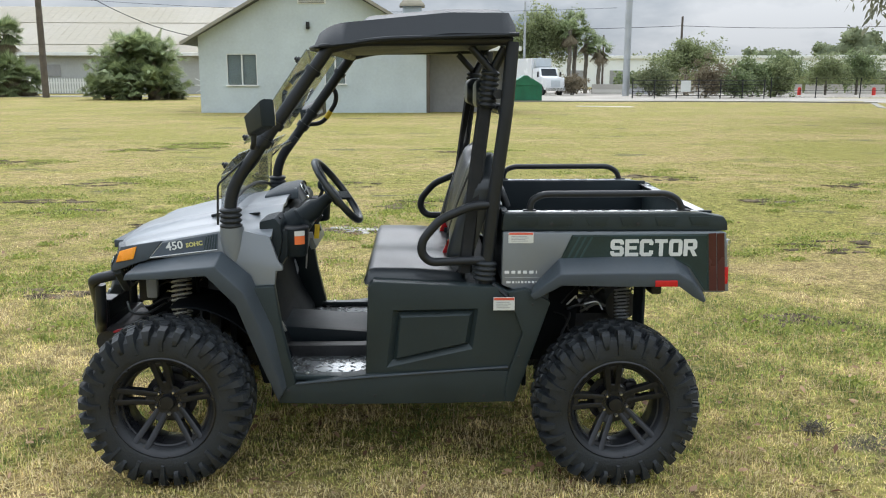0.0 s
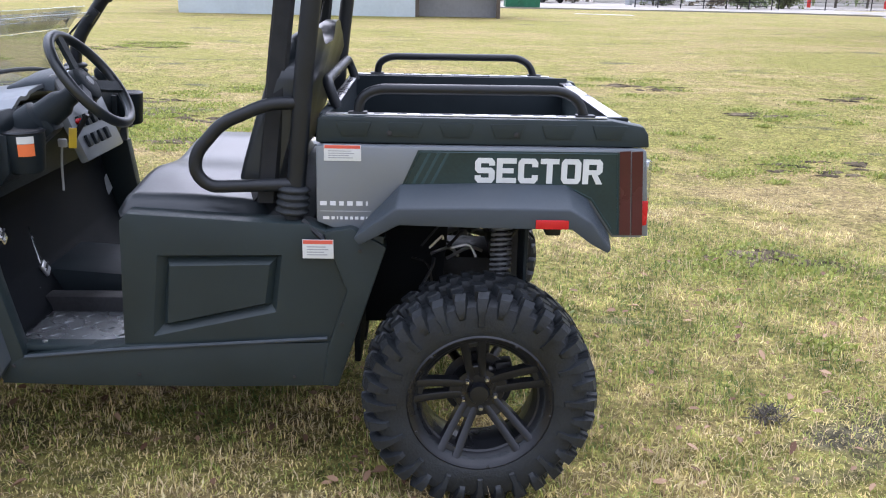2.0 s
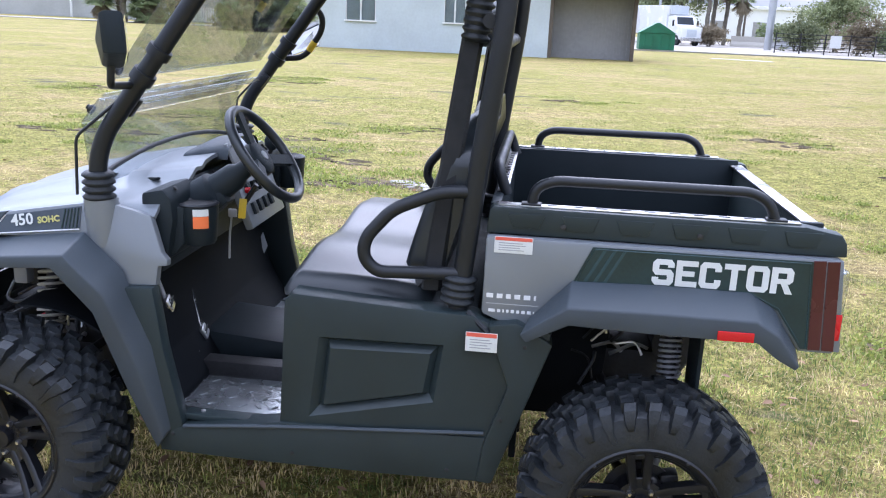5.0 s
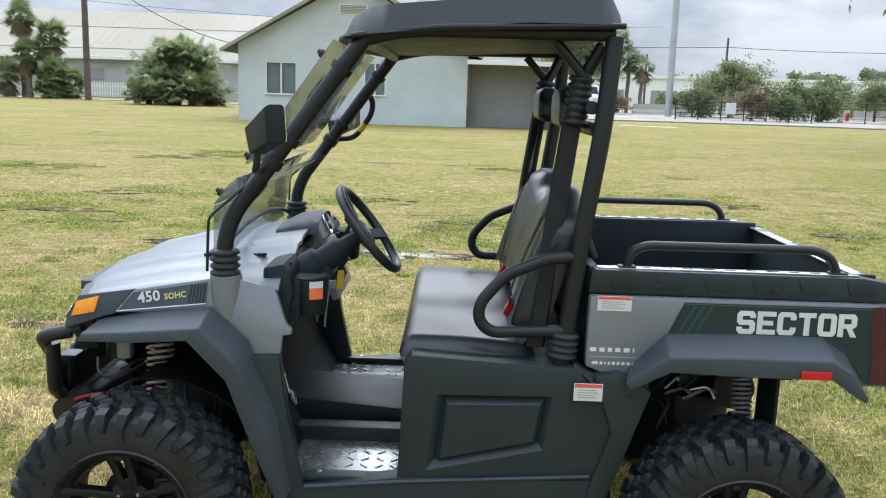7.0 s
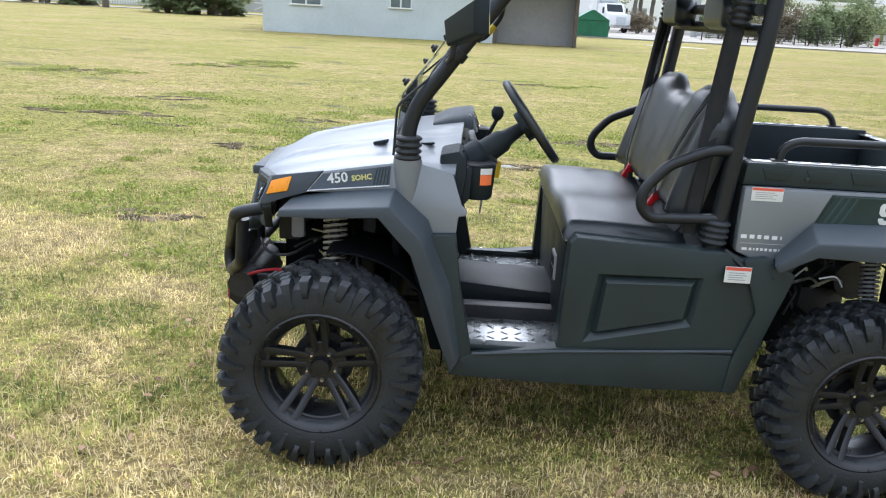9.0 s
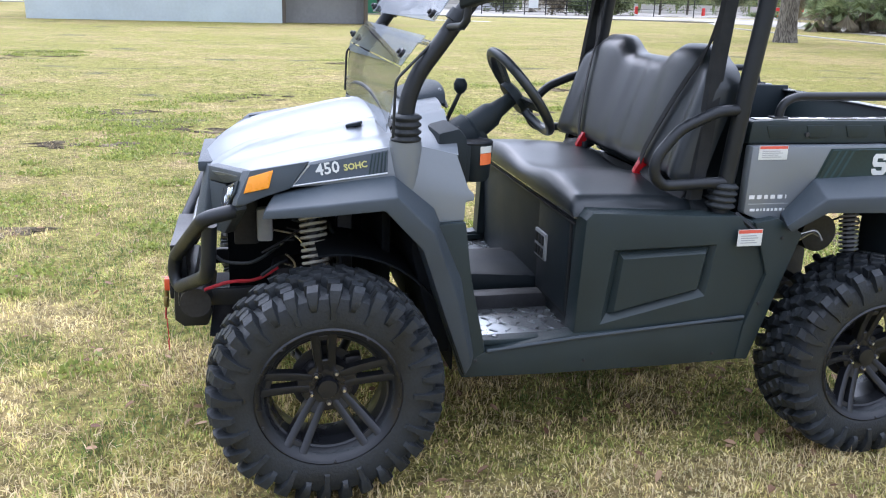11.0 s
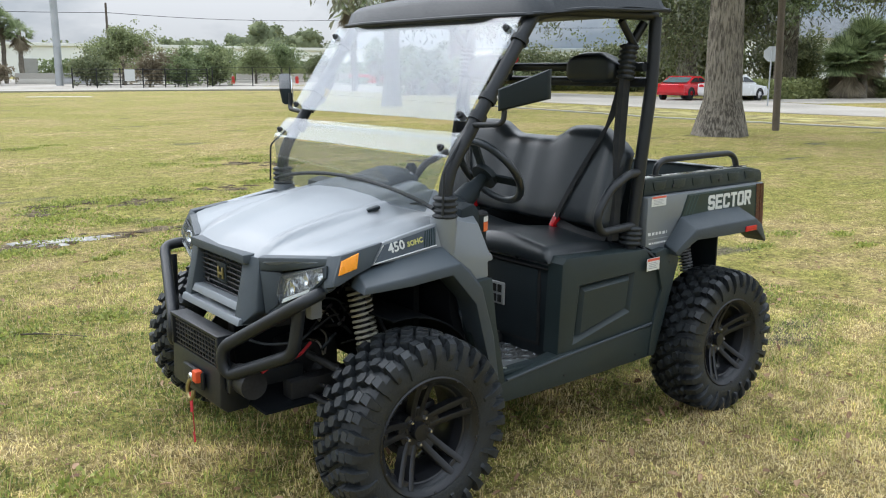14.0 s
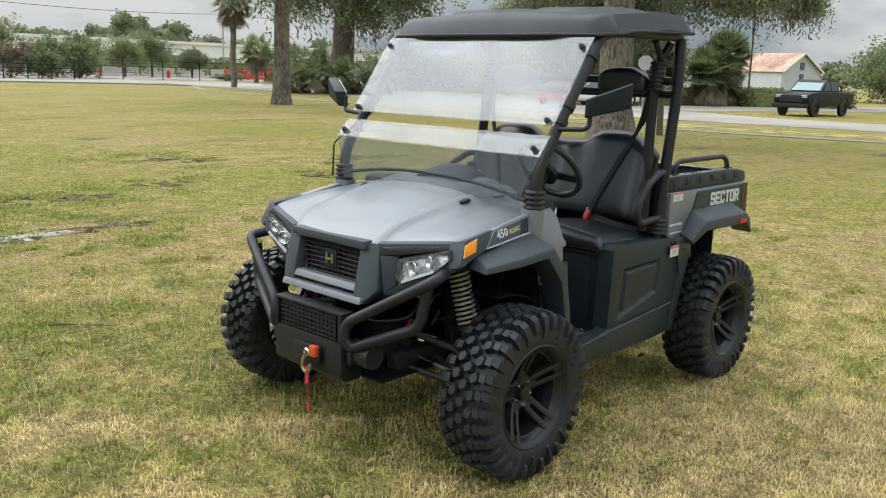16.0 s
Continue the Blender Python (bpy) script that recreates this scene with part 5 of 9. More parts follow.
tree(110, 12, 7, 0.35, [(-5, 0, 3.2, 4.4, 3.6, 2.4), (5, 0, 3.4, 4.6, 3.8, 2.2), (0, 0, 4.6, 4.8, 4, 2.2)], 5200, 0.52, "moss", 120, (0, 0), 20, "spreading grey-brown tree beyond the drive")
# trees behind the yard
tree(16.5, 104, 10, 0.3, [(-2.6, 0, 5.6, 2.8, 2.6, 2.4), (1.6, 0, 6.8, 2.8, 2.6, 2.4), (-0.6, 0, 8.2, 2.4, 2.4, 1.8)], 2000, 0.45, "foliage", 0, (0, 0), 21, "round oak behind the yard")
tree(29.5, 88, 5.9, 0.16, [(-1.5, 0, 3.4, 1.9, 1.7, 1.3), (1.3, 0, 3.9, 2.1, 1.8, 1.4), (0, 0, 4.8, 1.6, 1.5, 1.1)], 1500, 0.34, "foliage", 0, (0, 0), 22, "small round tree by the gate")
for k, (x, y, h, m_) in enumerate(((40.5, 90, 4.6, "foliage_dark"), (46.5, 92, 4.3, "foliage"), (51.0, 94, 4.8, "foliage_dark"), (57.0, 95, 3.6, "foliage_light"), (66, 92, 4.2, "foliage"))):
    tree(x, y, h, 0.13, [(-0.9, 0, h * 0.55, 1.4, 1.3, h * 0.26), (0.9, 0, h * 0.62, 1.5, 1.3, h * 0.27), (0, 0, h * 0.78, 1.2, 1.2, h * 0.2)], 1000, 0.32, m_, 0, (0, 0), 30 + k, "small rounded street tree", flare=1.2)
bush(24.6, 84, 2.2, 1.8, 3.0, 900, 0.32, "foliage_light", 41, "pale green shrub at the mast's foot")
bush(27.4, 75.6, 2.6, 1.0, 3.2, 700, 0.26, "dead_leaf", 42, "dry brown vine-grown shrub on the gate")
bush(30.2, 76.0, 2.0, 1.2, 3.0, 700, 0.26, "foliage_dark", 43, "green shrub behind the gate")
bush(34.2, 82, 2.6, 1.6, 3.6, 1100, 0.32, "foliage_dark", 44, "dark shrub behind the wire fence")
bush(37.0, 83, 2.4, 1.6, 3.4, 1000, 0.32, "foliage", 45, "green shrub behind the wire fence")
bush(17.6, 90, 1.8, 1.4, 2.3, 600, 0.3, "dead_leaf", 46, "straw-coloured bush at the yard's edge")
bush(52, 79.5, 2.6, 0.8, 0.8, 500, 0.2, "foliage_dark", 47, "low clipped shrub by the road")
bush(60, 77, 2.8, 0.8, 0.8, 500, 0.2, "foliage_dark", 48, "low clipped shrub by the road")
for k, (x, y, rx, h, m_) in enumerate(((51, 50, 5.0, 3.4, "foliage_light"), (55.5, 45.3, 4.2, 3.6, "foliage_light"), (59.5, 40.2, 4.6, 7.0, "foliage"), (63.0, 34.8, 4.0, 5.0, "foliage_light"))):
    bush(x, y, rx, 2.6, h, 2200, 0.34, m_, 120 + k, "tall grey-green thicket before the pale store", "thicket", "thicket", -40)
for k, (x, y, h) in enumerate(((19.2, 101, 7.6), (21.4, 102, 6.6), (22.6, 100, 5.4), (20.2, 103, 8.6))):
    palm(x, y, h, 32, 1.9, 0.22, 50 + k, 14)
for k, (x, y, h) in enumerate(((-21.8, 67.5, 5.0), (-20.6, 68.0, 3.8), (-23.0, 68.2, 3.7), (-21.2, 68.8, 4.4), (-23.8, 68.5, 2.2), (-22.4, 66.8, 2.6), (-20.2, 67.0, 2.0), (-24.2, 67.4, 1.0), (-19.8, 68.6, 0.9), (-22.0, 66.2, 1.2))):
    palm(x, y, h * 0.86, 130, 1.5, 0.22, 60 + k, 3, "bushy palmetto clump with grey-green fans", True)
for k, (x, y, h) in enumerate(((-37.6, 79.5, 5.8), (-40.6, 79.8, 7.6), (-39.4, 78.5, 4.2), (-36.6, 78.2, 2.4), (-35.8, 78.8, 1.6), (-41.6, 78.4, 2.2), (-37.2, 77.8, 1.2))):
    palm(x, y, h, 60, 1.9, 0.24, 75 + k, 26)
palm(36.2, 55.0, 6.6, 44, 1.9, 0.22, 81, 30, "tall cabbage palm with brown hanging skirt")
for k, (x, y, h) in enumerate(((54.4, 23.5, 3.5), (53.2, 24.1, 2.3), (55.6, 24.3, 1.9))):
    palm(x, y, h, 110, 2.0, 0.22, 82 + 20 * k, 30, "full green cabbage palm by the hedge")
palm(51.0, 73.0, 3.4, 50, 2.0, 0.24, 83, 26, "bushy cabbage palm by the far road")
palm(55.4, 74.0, 2.2, 46, 1.8, 0.24, 84, 20, "bushy cabbage palm by the far road")
for k, (x, y, h) in enumerate(((33.6, 43.4, 0.9), (35.0, 42.0, 1.5), (36.8, 41.2, 0.8), (34.4, 44.6, 2.2), (38.0, 40.6, 1.0))):
    palm(x, y, h, 42, 1.5, 0.2, 90 + k, 14, "dark palmetto clump beneath the oak", True)
hedge(52.5, 25.6, 15, 1.6, 1.1, -4, 7000)
hedge(66.0, 26.2, 12, 1.6, 1.15, 6, 5000)
hedge(60.5, 20.8, 10, 1.4, 1.1, -25, 1800, "low hedge beside the drive")
hedge(73, 8.5, 22, 1.6, 1.4, -18, 3200, "long hedge beyond the pickup")
hedge(62, 108, 70, 2.0, 2.6, 5, 9000, "rough dark hedge behind the road barriers", 6, "foliage_dark", 0.3)
hedge(58, 47.5, 16, 1.5, 2.3, -38, 3600, "tall rough hedge with green and brown leaves", 4, "hedge", 0.2)


# dark bare places in the field: x, y, half length
MUD = ((-4.06, 9.5, 0.7), (-3.92, 7.6, 0.6), (-3.3, 6.5, 0.5), (-5.6, 16.3, 1.2), (-4.5, 17.1, 1.0), (-6.9, 13.0, 1.0), (-1.68, 2.3, 0.4), (0.5, 5.3, 0.7), (0.0, 5.35, 0.5),
       (7.9, 9.2, 0.7), (5.9, 7.4, 0.6), (5.35, 4.5, 0.7), (3.75, 1.85, 0.4), (-4.85, 7.6, 0.6), (-0.74, 6.45, 0.6), (-0.45, 5.0, 0.5), (-0.29, 9.5, 0.9), (-7.3, 12.8, 0.8),
       (0.86, 7.1, 0.5), (-1.3, 6.7, 0.5), (-1.75, 5.45, 0.6), (-1.7, 7.9, 0.6), (-4.7, 18.2, 1.0), (1.97, 7.3, 0.6), (1.1, 7.55, 0.6), (2.1, 15.7, 1.0), (1.47, 5.4, 0.4), (4.75, 10.6, 0.5), (5.3, 10.25, 0.6), (3.4, 7.95, 0.6))


CLODS = []
rng_mud = random.Random(41)
for cx, cy, rx in MUD:
    ry = 0.36 * rx
    for k in range(13):
        a, r = rng_mud.uniform(0, 2 * math.pi), math.sqrt(rng_mud.random())
        CLODS.append((cx + 0.8 * rx * r * math.cos(a), cy + 1.1 * ry * r * math.sin(a), rng_mud.uniform(0.04, 0.17), rng_mud.uniform(0.025, 0.07), rng_mud.uniform(0, 6)))


def clod_edge(a, ph):
    return 1 + 0.3 * np.sin(3 * a + ph) + 0.2 * np.sin(7 * a + 2 * ph)


def in_mud(x, y):
    """How far points lie inside the bare patches: above 0 is inside."""
    best = np.full(len(x), -9.0)
    for cx, cy, rx, ry, ph in CLODS:
        near = np.nonzero((np.abs(x - cx) < 1.7 * rx) & (np.abs(y - cy) < 1.7 * ry))[0]
        dx, dy = (x[near] - cx) / rx, (y[near] - cy) / ry
        best[near] = np.maximum(best[near], clod_edge(np.arctan2(dy, dx), ph) - np.hypot(dx, dy))
    return best


def mud_patches():
    """Broken clods of bare soil, a little proud of the turf."""
    b = bmesh.new()
    for cx, cy, rx, ry, ph in CLODS:
        g = ground_height(cx, cy)
        rings = []
        for f, lift in ((0.45, 0.014), (0.8, 0.008), (1.0, 0.001)):
            ring = []
            for k in range(18):
                a = 2 * math.pi * k / 18
                r = f * float(clod_edge(a, ph)) * (1 + 0.12 * math.sin(11 * a + ph))
                x, y = cx + rx * r * math.cos(a), cy + ry * r * math.sin(a)
                ring.append(b.verts.new((x, y, g + lift * (1 + 0.5 * noise.noise(Vector((x * 14, y * 14, 3)))))))
            rings.append(ring)
        b.faces.new(rings[0])
        for r0, r1 in zip(rings, rings[1:]):
            for k in range(18):
                b.faces.new((r0[k], r1[k], r1[(k + 1) % 18], r0[(k + 1) % 18]))
    tagged(finish("mud_patches", b, "mud"), "dark bare patches of wet soil in the field", "mud", kind="stuff")


mud_patches()


def wet_hollow(cx, cy, rx, ry):
    """Shallow wet mud with a ragged edge; its pale tint stands for mirrored sky."""
    b = bmesh.new()
    rings = []
    for f in (0.0, 0.5, 0.8, 1.0):
        ring = []
        for k in range(30):
            a = 2 * math.pi * k / 30
            r = f * (1 + 0.28 * math.sin(3 * a + 1) + 0.18 * math.sin(7 * a) + 0.10 * math.sin(13 * a + 2))
            x, y = cx + rx * r * math.cos(a), cy + ry * r * math.sin(a)
            ring.append(b.verts.new((x, y, ground_height(x, y) + 0.016 - 0.013 * f ** 3)))
        rings.append(ring)
    for r0, r1 in zip(rings[1:], rings[2:]):
        for k in range(30):
            b.faces.new((r0[k], r1[k], r1[(k + 1) % 30], r0[(k + 1) % 30]))
    b.faces.new(rings[1])
    for v in rings[0]:
        b.verts.remove(v)
    return tagged(finish("wet_soil", b, "wet_mud"), "wet pale-grey muddy hollow in the turf", "mud", kind="structure")


wet_hollow(0.42, 5.30, 0.46, 0.17)


def far_woods():
    """The distant belt of trees on the skyline, past counting."""
    rng = np.random.default_rng(9)
    crowns = []
    for k in range(150):
        az = radians(-50 + 160 * k / 149 + rng.uniform(-0.5, 0.5))
        dist = rng.uniform(235, 300)
        h = rng.uniform(7, 10.5) * (1.2 if rng.uniform() < 0.12 else 1)
        crowns.append((math.sin(az) * dist, math.cos(az) * dist, h * 0.52, rng.uniform(5, 9), rng.uniform(4, 7), h * 0.42))
    for x, y, h in ((125, 239, 18), (139, 240, 16), (118, 242, 14), (153, 244, 13), (105, 244, 12), (170, 244, 12), (134, 249, 15)):
        crowns.append((x, y, h * 0.55, 7, 6, h * 0.40))

    def ball(sub):
        b = bmesh.new()
        bmesh.ops.create_icosphere(b, subdivisions=sub, radius=1.0)
        unit = np.array([q.co for q in b.verts])
        tris = np.array([[q.index for q in fc.verts] for fc in b.faces])
        b.free()
        return unit, tris

    coarse, fine = ball(2), ball(3)

    def lumps(u, seed):
        w = np.sin(u @ np.array((5.1, 2.3, 4.2)) + seed) * np.sin(u @ np.array((-3.0, 6.2, 3.1)) + 2 * seed)
        return 0.88 + 0.16 * w + 0.10 * np.sin(u @ np.array((13.0, -9.0, 11.0)) + seed) * np.sin(u @ np.array((7.0, 14.0, -10.0)))

    leaves, verts, faces, base = [], [], [], 0
    for bx, by, bz, rx, ry, rz in crowns:
        clusters = [(0, 0, 0, 0.78, 200)]
        for _ in range(7):
            a, up = rng.uniform(0, 2 * np.pi), rng.uniform(-0.2, 0.85)
            out = math.sqrt(1 - up * up) * 0.66
            clusters.append((out * math.cos(a), out * math.sin(a), up * 0.66, rng.uniform(0.26, 0.46), 85))
        for cx, cy, cz, r, n in clusters:
            unit, tris = fine if r > 0.7 and bz > 6.4 else coarse
            place, size = np.array((bx + cx * rx, by + cy * ry, bz + cz * rz)), np.array((rx, ry, rz)) * r
            verts.append(unit * lumps(unit, bx + cx)[:, None] * size * 0.93 + place)
            faces.append(tris + base)
            base += len(unit)
            u = rng.normal(size=(n, 3))
            u /= np.linalg.norm(u, axis=1, keepdims=True)
            leaves.append(u * (lumps(u, bx + cx) * rng.uniform(0.92, 1.12, n))[:, None] * size + place)
    pts = np.concatenate(leaves)
    a = rng.normal(size=(len(pts), 3))
    t = np.cross(a, rng.normal(size=(len(pts), 3)))
    a, t = (q / np.linalg.norm(q, axis=1, keepdims=True) * rng.uniform(0.4, 1.05, (len(pts), 1)) for q in (a, t))
    v = np.stack([pts - t * 0.4, pts + a * 0.5 - t * 0.6, pts + a, pts + a * 0.5 + t * 0.6], 1).reshape(-1, 3)
    ob = fast_mesh("far_woods", v, np.arange(len(v)).reshape(-1, 4), "far_leaf")
    tagged(ob, "distant belt of grey-green trees on the skyline", "woods", kind="stuff")
    core = fast_mesh("canopy", np.concatenate(verts), np.concatenate(faces), "far_leaf", ob)
    core["kind"] = "stuff"


far_woods()

# ---- the utility vehicle; front axle at x = 0, its nose towards -x, centre line y = 0 ----
utv = tagged(empty("utility_vehicle"), "grey and black side-by-side utility vehicle with cargo bed, parked on grass", "utility vehicle")
SIDES = (-1, 1)


def mirrored(pts, s):
    return [(p[0], p[1] * s, p[2]) for p in pts]


def mixp(a, b, t):
    return tuple(x * (1 - t) + y * t for x, y in zip(a, b))


def lerp_path(xs, t):
    """A value off a table of (t, value)."""
    for (a, va), (b, vb) in zip(xs, xs[1:]):
        if t <= b:
            k = (t - a) / (b - a)
            return va + (vb - va) * max(0, k)
    return xs[-1][1]


# hood ------------------------------------------------------------------
HOOD_Y = [0.0, 0.10, 0.20, 0.255, 0.275, 0.33, 0.42, 0.50, 0.565, 0.60]
HOOD_FX = [(0, -0.352), (0.255, -0.332), (0.275, -0.325), (0.565, -0.222), (0.60, -0.19)]
HOOD_FZ = [(0, 0.934), (0.20, 0.928), (0.255, 0.922), (0.275, 0.917), (0.42, 0.938), (0.565, 0.952), (0.60, 0.935)]
HOOD_BZ = [(0, 1.128), (0.20, 1.12), (0.255, 1.112), (0.275, 1.10), (0.42, 1.072), (0.565, 1.030), (0.60, 1.000)]


def hood_point(u, y):
    a = abs(y)
    fx, fz, bz = lerp_path(HOOD_FX, a), lerp_path(HOOD_FZ, a), lerp_path(HOOD_BZ, a)
    bx = 0.435 - 0.02 * (a / 0.6) ** 2
    rise = 0.030 * math.sin(math.pi * min(1, u ** 0.75)) * (1 - 0.6 * (a / 0.6) ** 2)
    nose = -0.018 * max(0, 1 - u / 0.10) ** 2
    ridge = 0.023 * math.exp(-((a - (0.25 + 0.07 * u)) / 0.019) ** 2) * min(1, u * 6) * (1 - 0.5 * u)
    dent = -0.016 * math.exp(-((a - (0.36 + 0.06 * u)) / 0.05) ** 2) * min(1, u * 4)
    return (fx + u * (bx - fx), y, fz + u * (bz - fz) + rise + nose + ridge + dent)


ys = sorted({-y for y in HOOD_Y} | set(HOOD_Y) | {s * v for s in SIDES for v in (0.05, 0.15, 0.23, 0.29, 0.31, 0.36, 0.39, 0.46, 0.53)})
hood = part("hood", thick_grid([[hood_point(i / 18, y) for y in ys] for i in range(19)], 0.012), "silver", utv, "silver-grey painted hood", angle=60)
for s in SIDES:
    p = Vector(hood_point(0.60, 0.315 * s))
    b = box((0.05, 0.035, 0.012), p + Vector((0, 0, 0.004)), 0.004, Euler((0, -0.25, 0.35 * s)).to_matrix())
    part("hood_vent", b, "black_plastic", hood, "black hood vent")
    p = Vector(hood_point(0.83, 0.36 * s))
    b = box((0.06, 0.018, 0.008), p + Vector((0, 0, 0.002)), 0.003, Euler((0, -0.15, 0.7 * s)).to_matrix())
    part("hood_slot", b, "black_plastic", hood, "black slot in the hood")

# front fascia ---------------------------------------------------------
fascia = part("front_fascia", box((0.10, 0.46, 0.035), (-0.315, 0, 0.905), 0.008), "flare_plastic", utv, "textured dark grey front fascia")
for s in SIDES:
    # upright beside the grille, from hood edge to lip
    part("fascia_panel", panel(mirrored([(-0.343, 0.19, 0.918), (-0.327, 0.28, 0.915), (-0.352, 0.30, 0.73), (-0.398, 0.250, 0.676), (-0.395, 0.195, 0.676)][::s], s), 0.05, 0.008, None, (-1, 0, 0)), "flare_plastic", fascia)
    # band above the headlight
    part("fascia_panel", panel(mirrored([(-0.329, 0.27, 0.917), (-0.222, 0.567, 0.950), (-0.232, 0.572, 0.926), (-0.275, 0.345, 0.872), (-0.330, 0.285, 0.872)][::s], s), 0.03, 0.005, None, (-1, 0, 0)), "flare_plastic", fascia)
    # between upright and headlight, below the headlight
    part("fascia_panel", panel(mirrored([(-0.330, 0.285, 0.872), (-0.275, 0.338, 0.868), (-0.292, 0.340, 0.752), (-0.322, 0.300, 0.712)][::s], s), 0.03, 0.005, None, (-1, 0, 0)), "flare_plastic", fascia)
    part("fascia_panel", panel(mirrored([(-0.322, 0.300, 0.712), (-0.292, 0.342, 0.752), (-0.247, 0.585, 0.882), (-0.240, 0.60, 0.845), (-0.285, 0.36, 0.712)][::s], s), 0.03, 0.005, None, (-1, 0, 0)), "flare_plastic", fascia)
grille = prism([(-0.372, 0.742), (-0.385, 0.715), (-0.33, 0.715), (-0.33, 0.742)], -0.195, 0.195, 0.005)
grille = prism([(-0.398, 0.698), (-0.408, 0.672), (-0.34, 0.672), (-0.34, 0.698)], -0.25, 0.25, 0.006, grille)
grille = part("grille", grille, "silver", utv, "grey lower grille bars")
b = box((0.012, 0.40, 0.19), (-0.30, 0, 0.81), 0)
part("grille_backing", b, "black_plastic", grille, "dark radiator behind the grille")
for i in range(8):
    z = 0.742 + i * 0.0195
    b = tube([(-0.338 + 0.05 * abs(y) ** 2, y, z + 0.006 * math.cos(y * 6)) for y in (-0.195, -0.1, 0, 0.1, 0.195)], 0.0032, 6, 0.02)
    part("grille_bar", b, "iron", grille)
for i in range(11):
    part("grille_wire", tube([(-0.334, -0.175 + i * 0.035, 0.735), (-0.331, -0.175 + i * 0.035, 0.89)], 0.002, 5, 0), "iron", grille)
badge = part("badge", box((0.006, 0.075, 0.078), (-0.341, 0, 0.815), 0.008), "black_plastic", grille, "small dark badge plate")
b = None
for y in (-0.024, 0.024):
    b = box((0.008, 0.010, 0.044), (-0.347, y * 0.75, 0.815), 0.002, bm=b)
b = box((0.008, 0.030, 0.010), (-0.347, 0, 0.812), 0.002, bm=b)
part("emblem", b, "brass", badge, "dull gold emblem")


def headlight(s):
    rim = [Vector(p) for p in ((-0.243, 0.560, 0.916), (-0.254, 0.574, 0.886), (-0.274, 0.530, 0.838), (-0.290, 0.372, 0.768), (-0.292, 0.345, 0.792), (-0.279, 0.352, 0.858))]
    mid = sum(rim, Vector()) / 6
    rim = [mid + (p - mid) * 1.07 for p in rim]
    back = Vector((0.022, 0, 0))
    lamp = part("headlight", panel(mirrored([tuple(p + back) for p in rim], s), 0.02, 0, None, (-1, 0, 0)), "reflector", utv, "clear faceted headlight in a dark surround")
    part("lens", panel(mirrored([tuple(mid + (p - mid) * 1.01 + Vector((-0.005, 0, 0))) for p in rim], s), 0.003, 0.001, None, (-1, 0, 0)), "lens", lamp, "clear lens")
    for yy, zz, rr in ((0.415, 0.828, 1.0), (0.492, 0.868, 0.8)):
        x = -0.262 + 0.11 * (yy - 0.415)
        m = Matrix.Translation((x, yy * s, zz)) @ Euler((0, radians(-90), radians(16 * s))).to_matrix().to_4x4() @ Matrix.Diagonal((rr, rr, rr, 1))
        part("projector", lathe([(0.030, -0.004), (0.033, 0.010), (0.029, 0.012), (0.016, 0.0), (0.006, 0.006)], 18, None, m), "chrome", lamp, "round reflector bowl")
    for k in range(4):
        a, c = rim[5].lerp(rim[0], 0.15 + 0.22 * k), rim[4].lerp(rim[2], 0.12 + 0.22 * k)
        part("lamp_rib", tube(mirrored([tuple(a + back * 0.7), tuple(c + back * 0.7)], s), 0.002, 6, 0), "chrome", lamp)
    part("daylight_strip", panel(mirrored([tuple(rim[3] + Vector((-0.002, 0.004, 0.004))), tuple(rim[2] + Vector((-0.002, -0.01, -0.004))), tuple(rim[2] + Vector((0.002, -0.012, 0.006))), tuple(rim[3] + Vector((0.004, 0.004, 0.018)))], s), 0.003, 0, None, (-1, 0, 0)), "white_decal", lamp, "pale strip along the lamp's foot")
    # dark surround
    for a, c in zip(rim, rim[1:] + rim[:1]):
        ao, c_o = mid + (a - mid) * 1.10 + Vector((0.004, 0, 0)), mid + (c - mid) * 1.10 + Vector((0.004, 0, 0))
        part("bezel", panel(mirrored([tuple(a), tuple(c), tuple(c_o), tuple(ao)], s), 0.02, 0, None, (-1, 0, 0)), "black_plastic", lamp)


for s in SIDES:
    headlight(s)

# front corner, side panel, decal, marker --------------------------------


def side_y(z):
    """The leaning flank of the front body."""
    return 0.602 + (1.05 - z) * 0.165


def flank(pts, lift=0.0):
    return [(x, side_y(z) + lift, z) for x, z in pts]


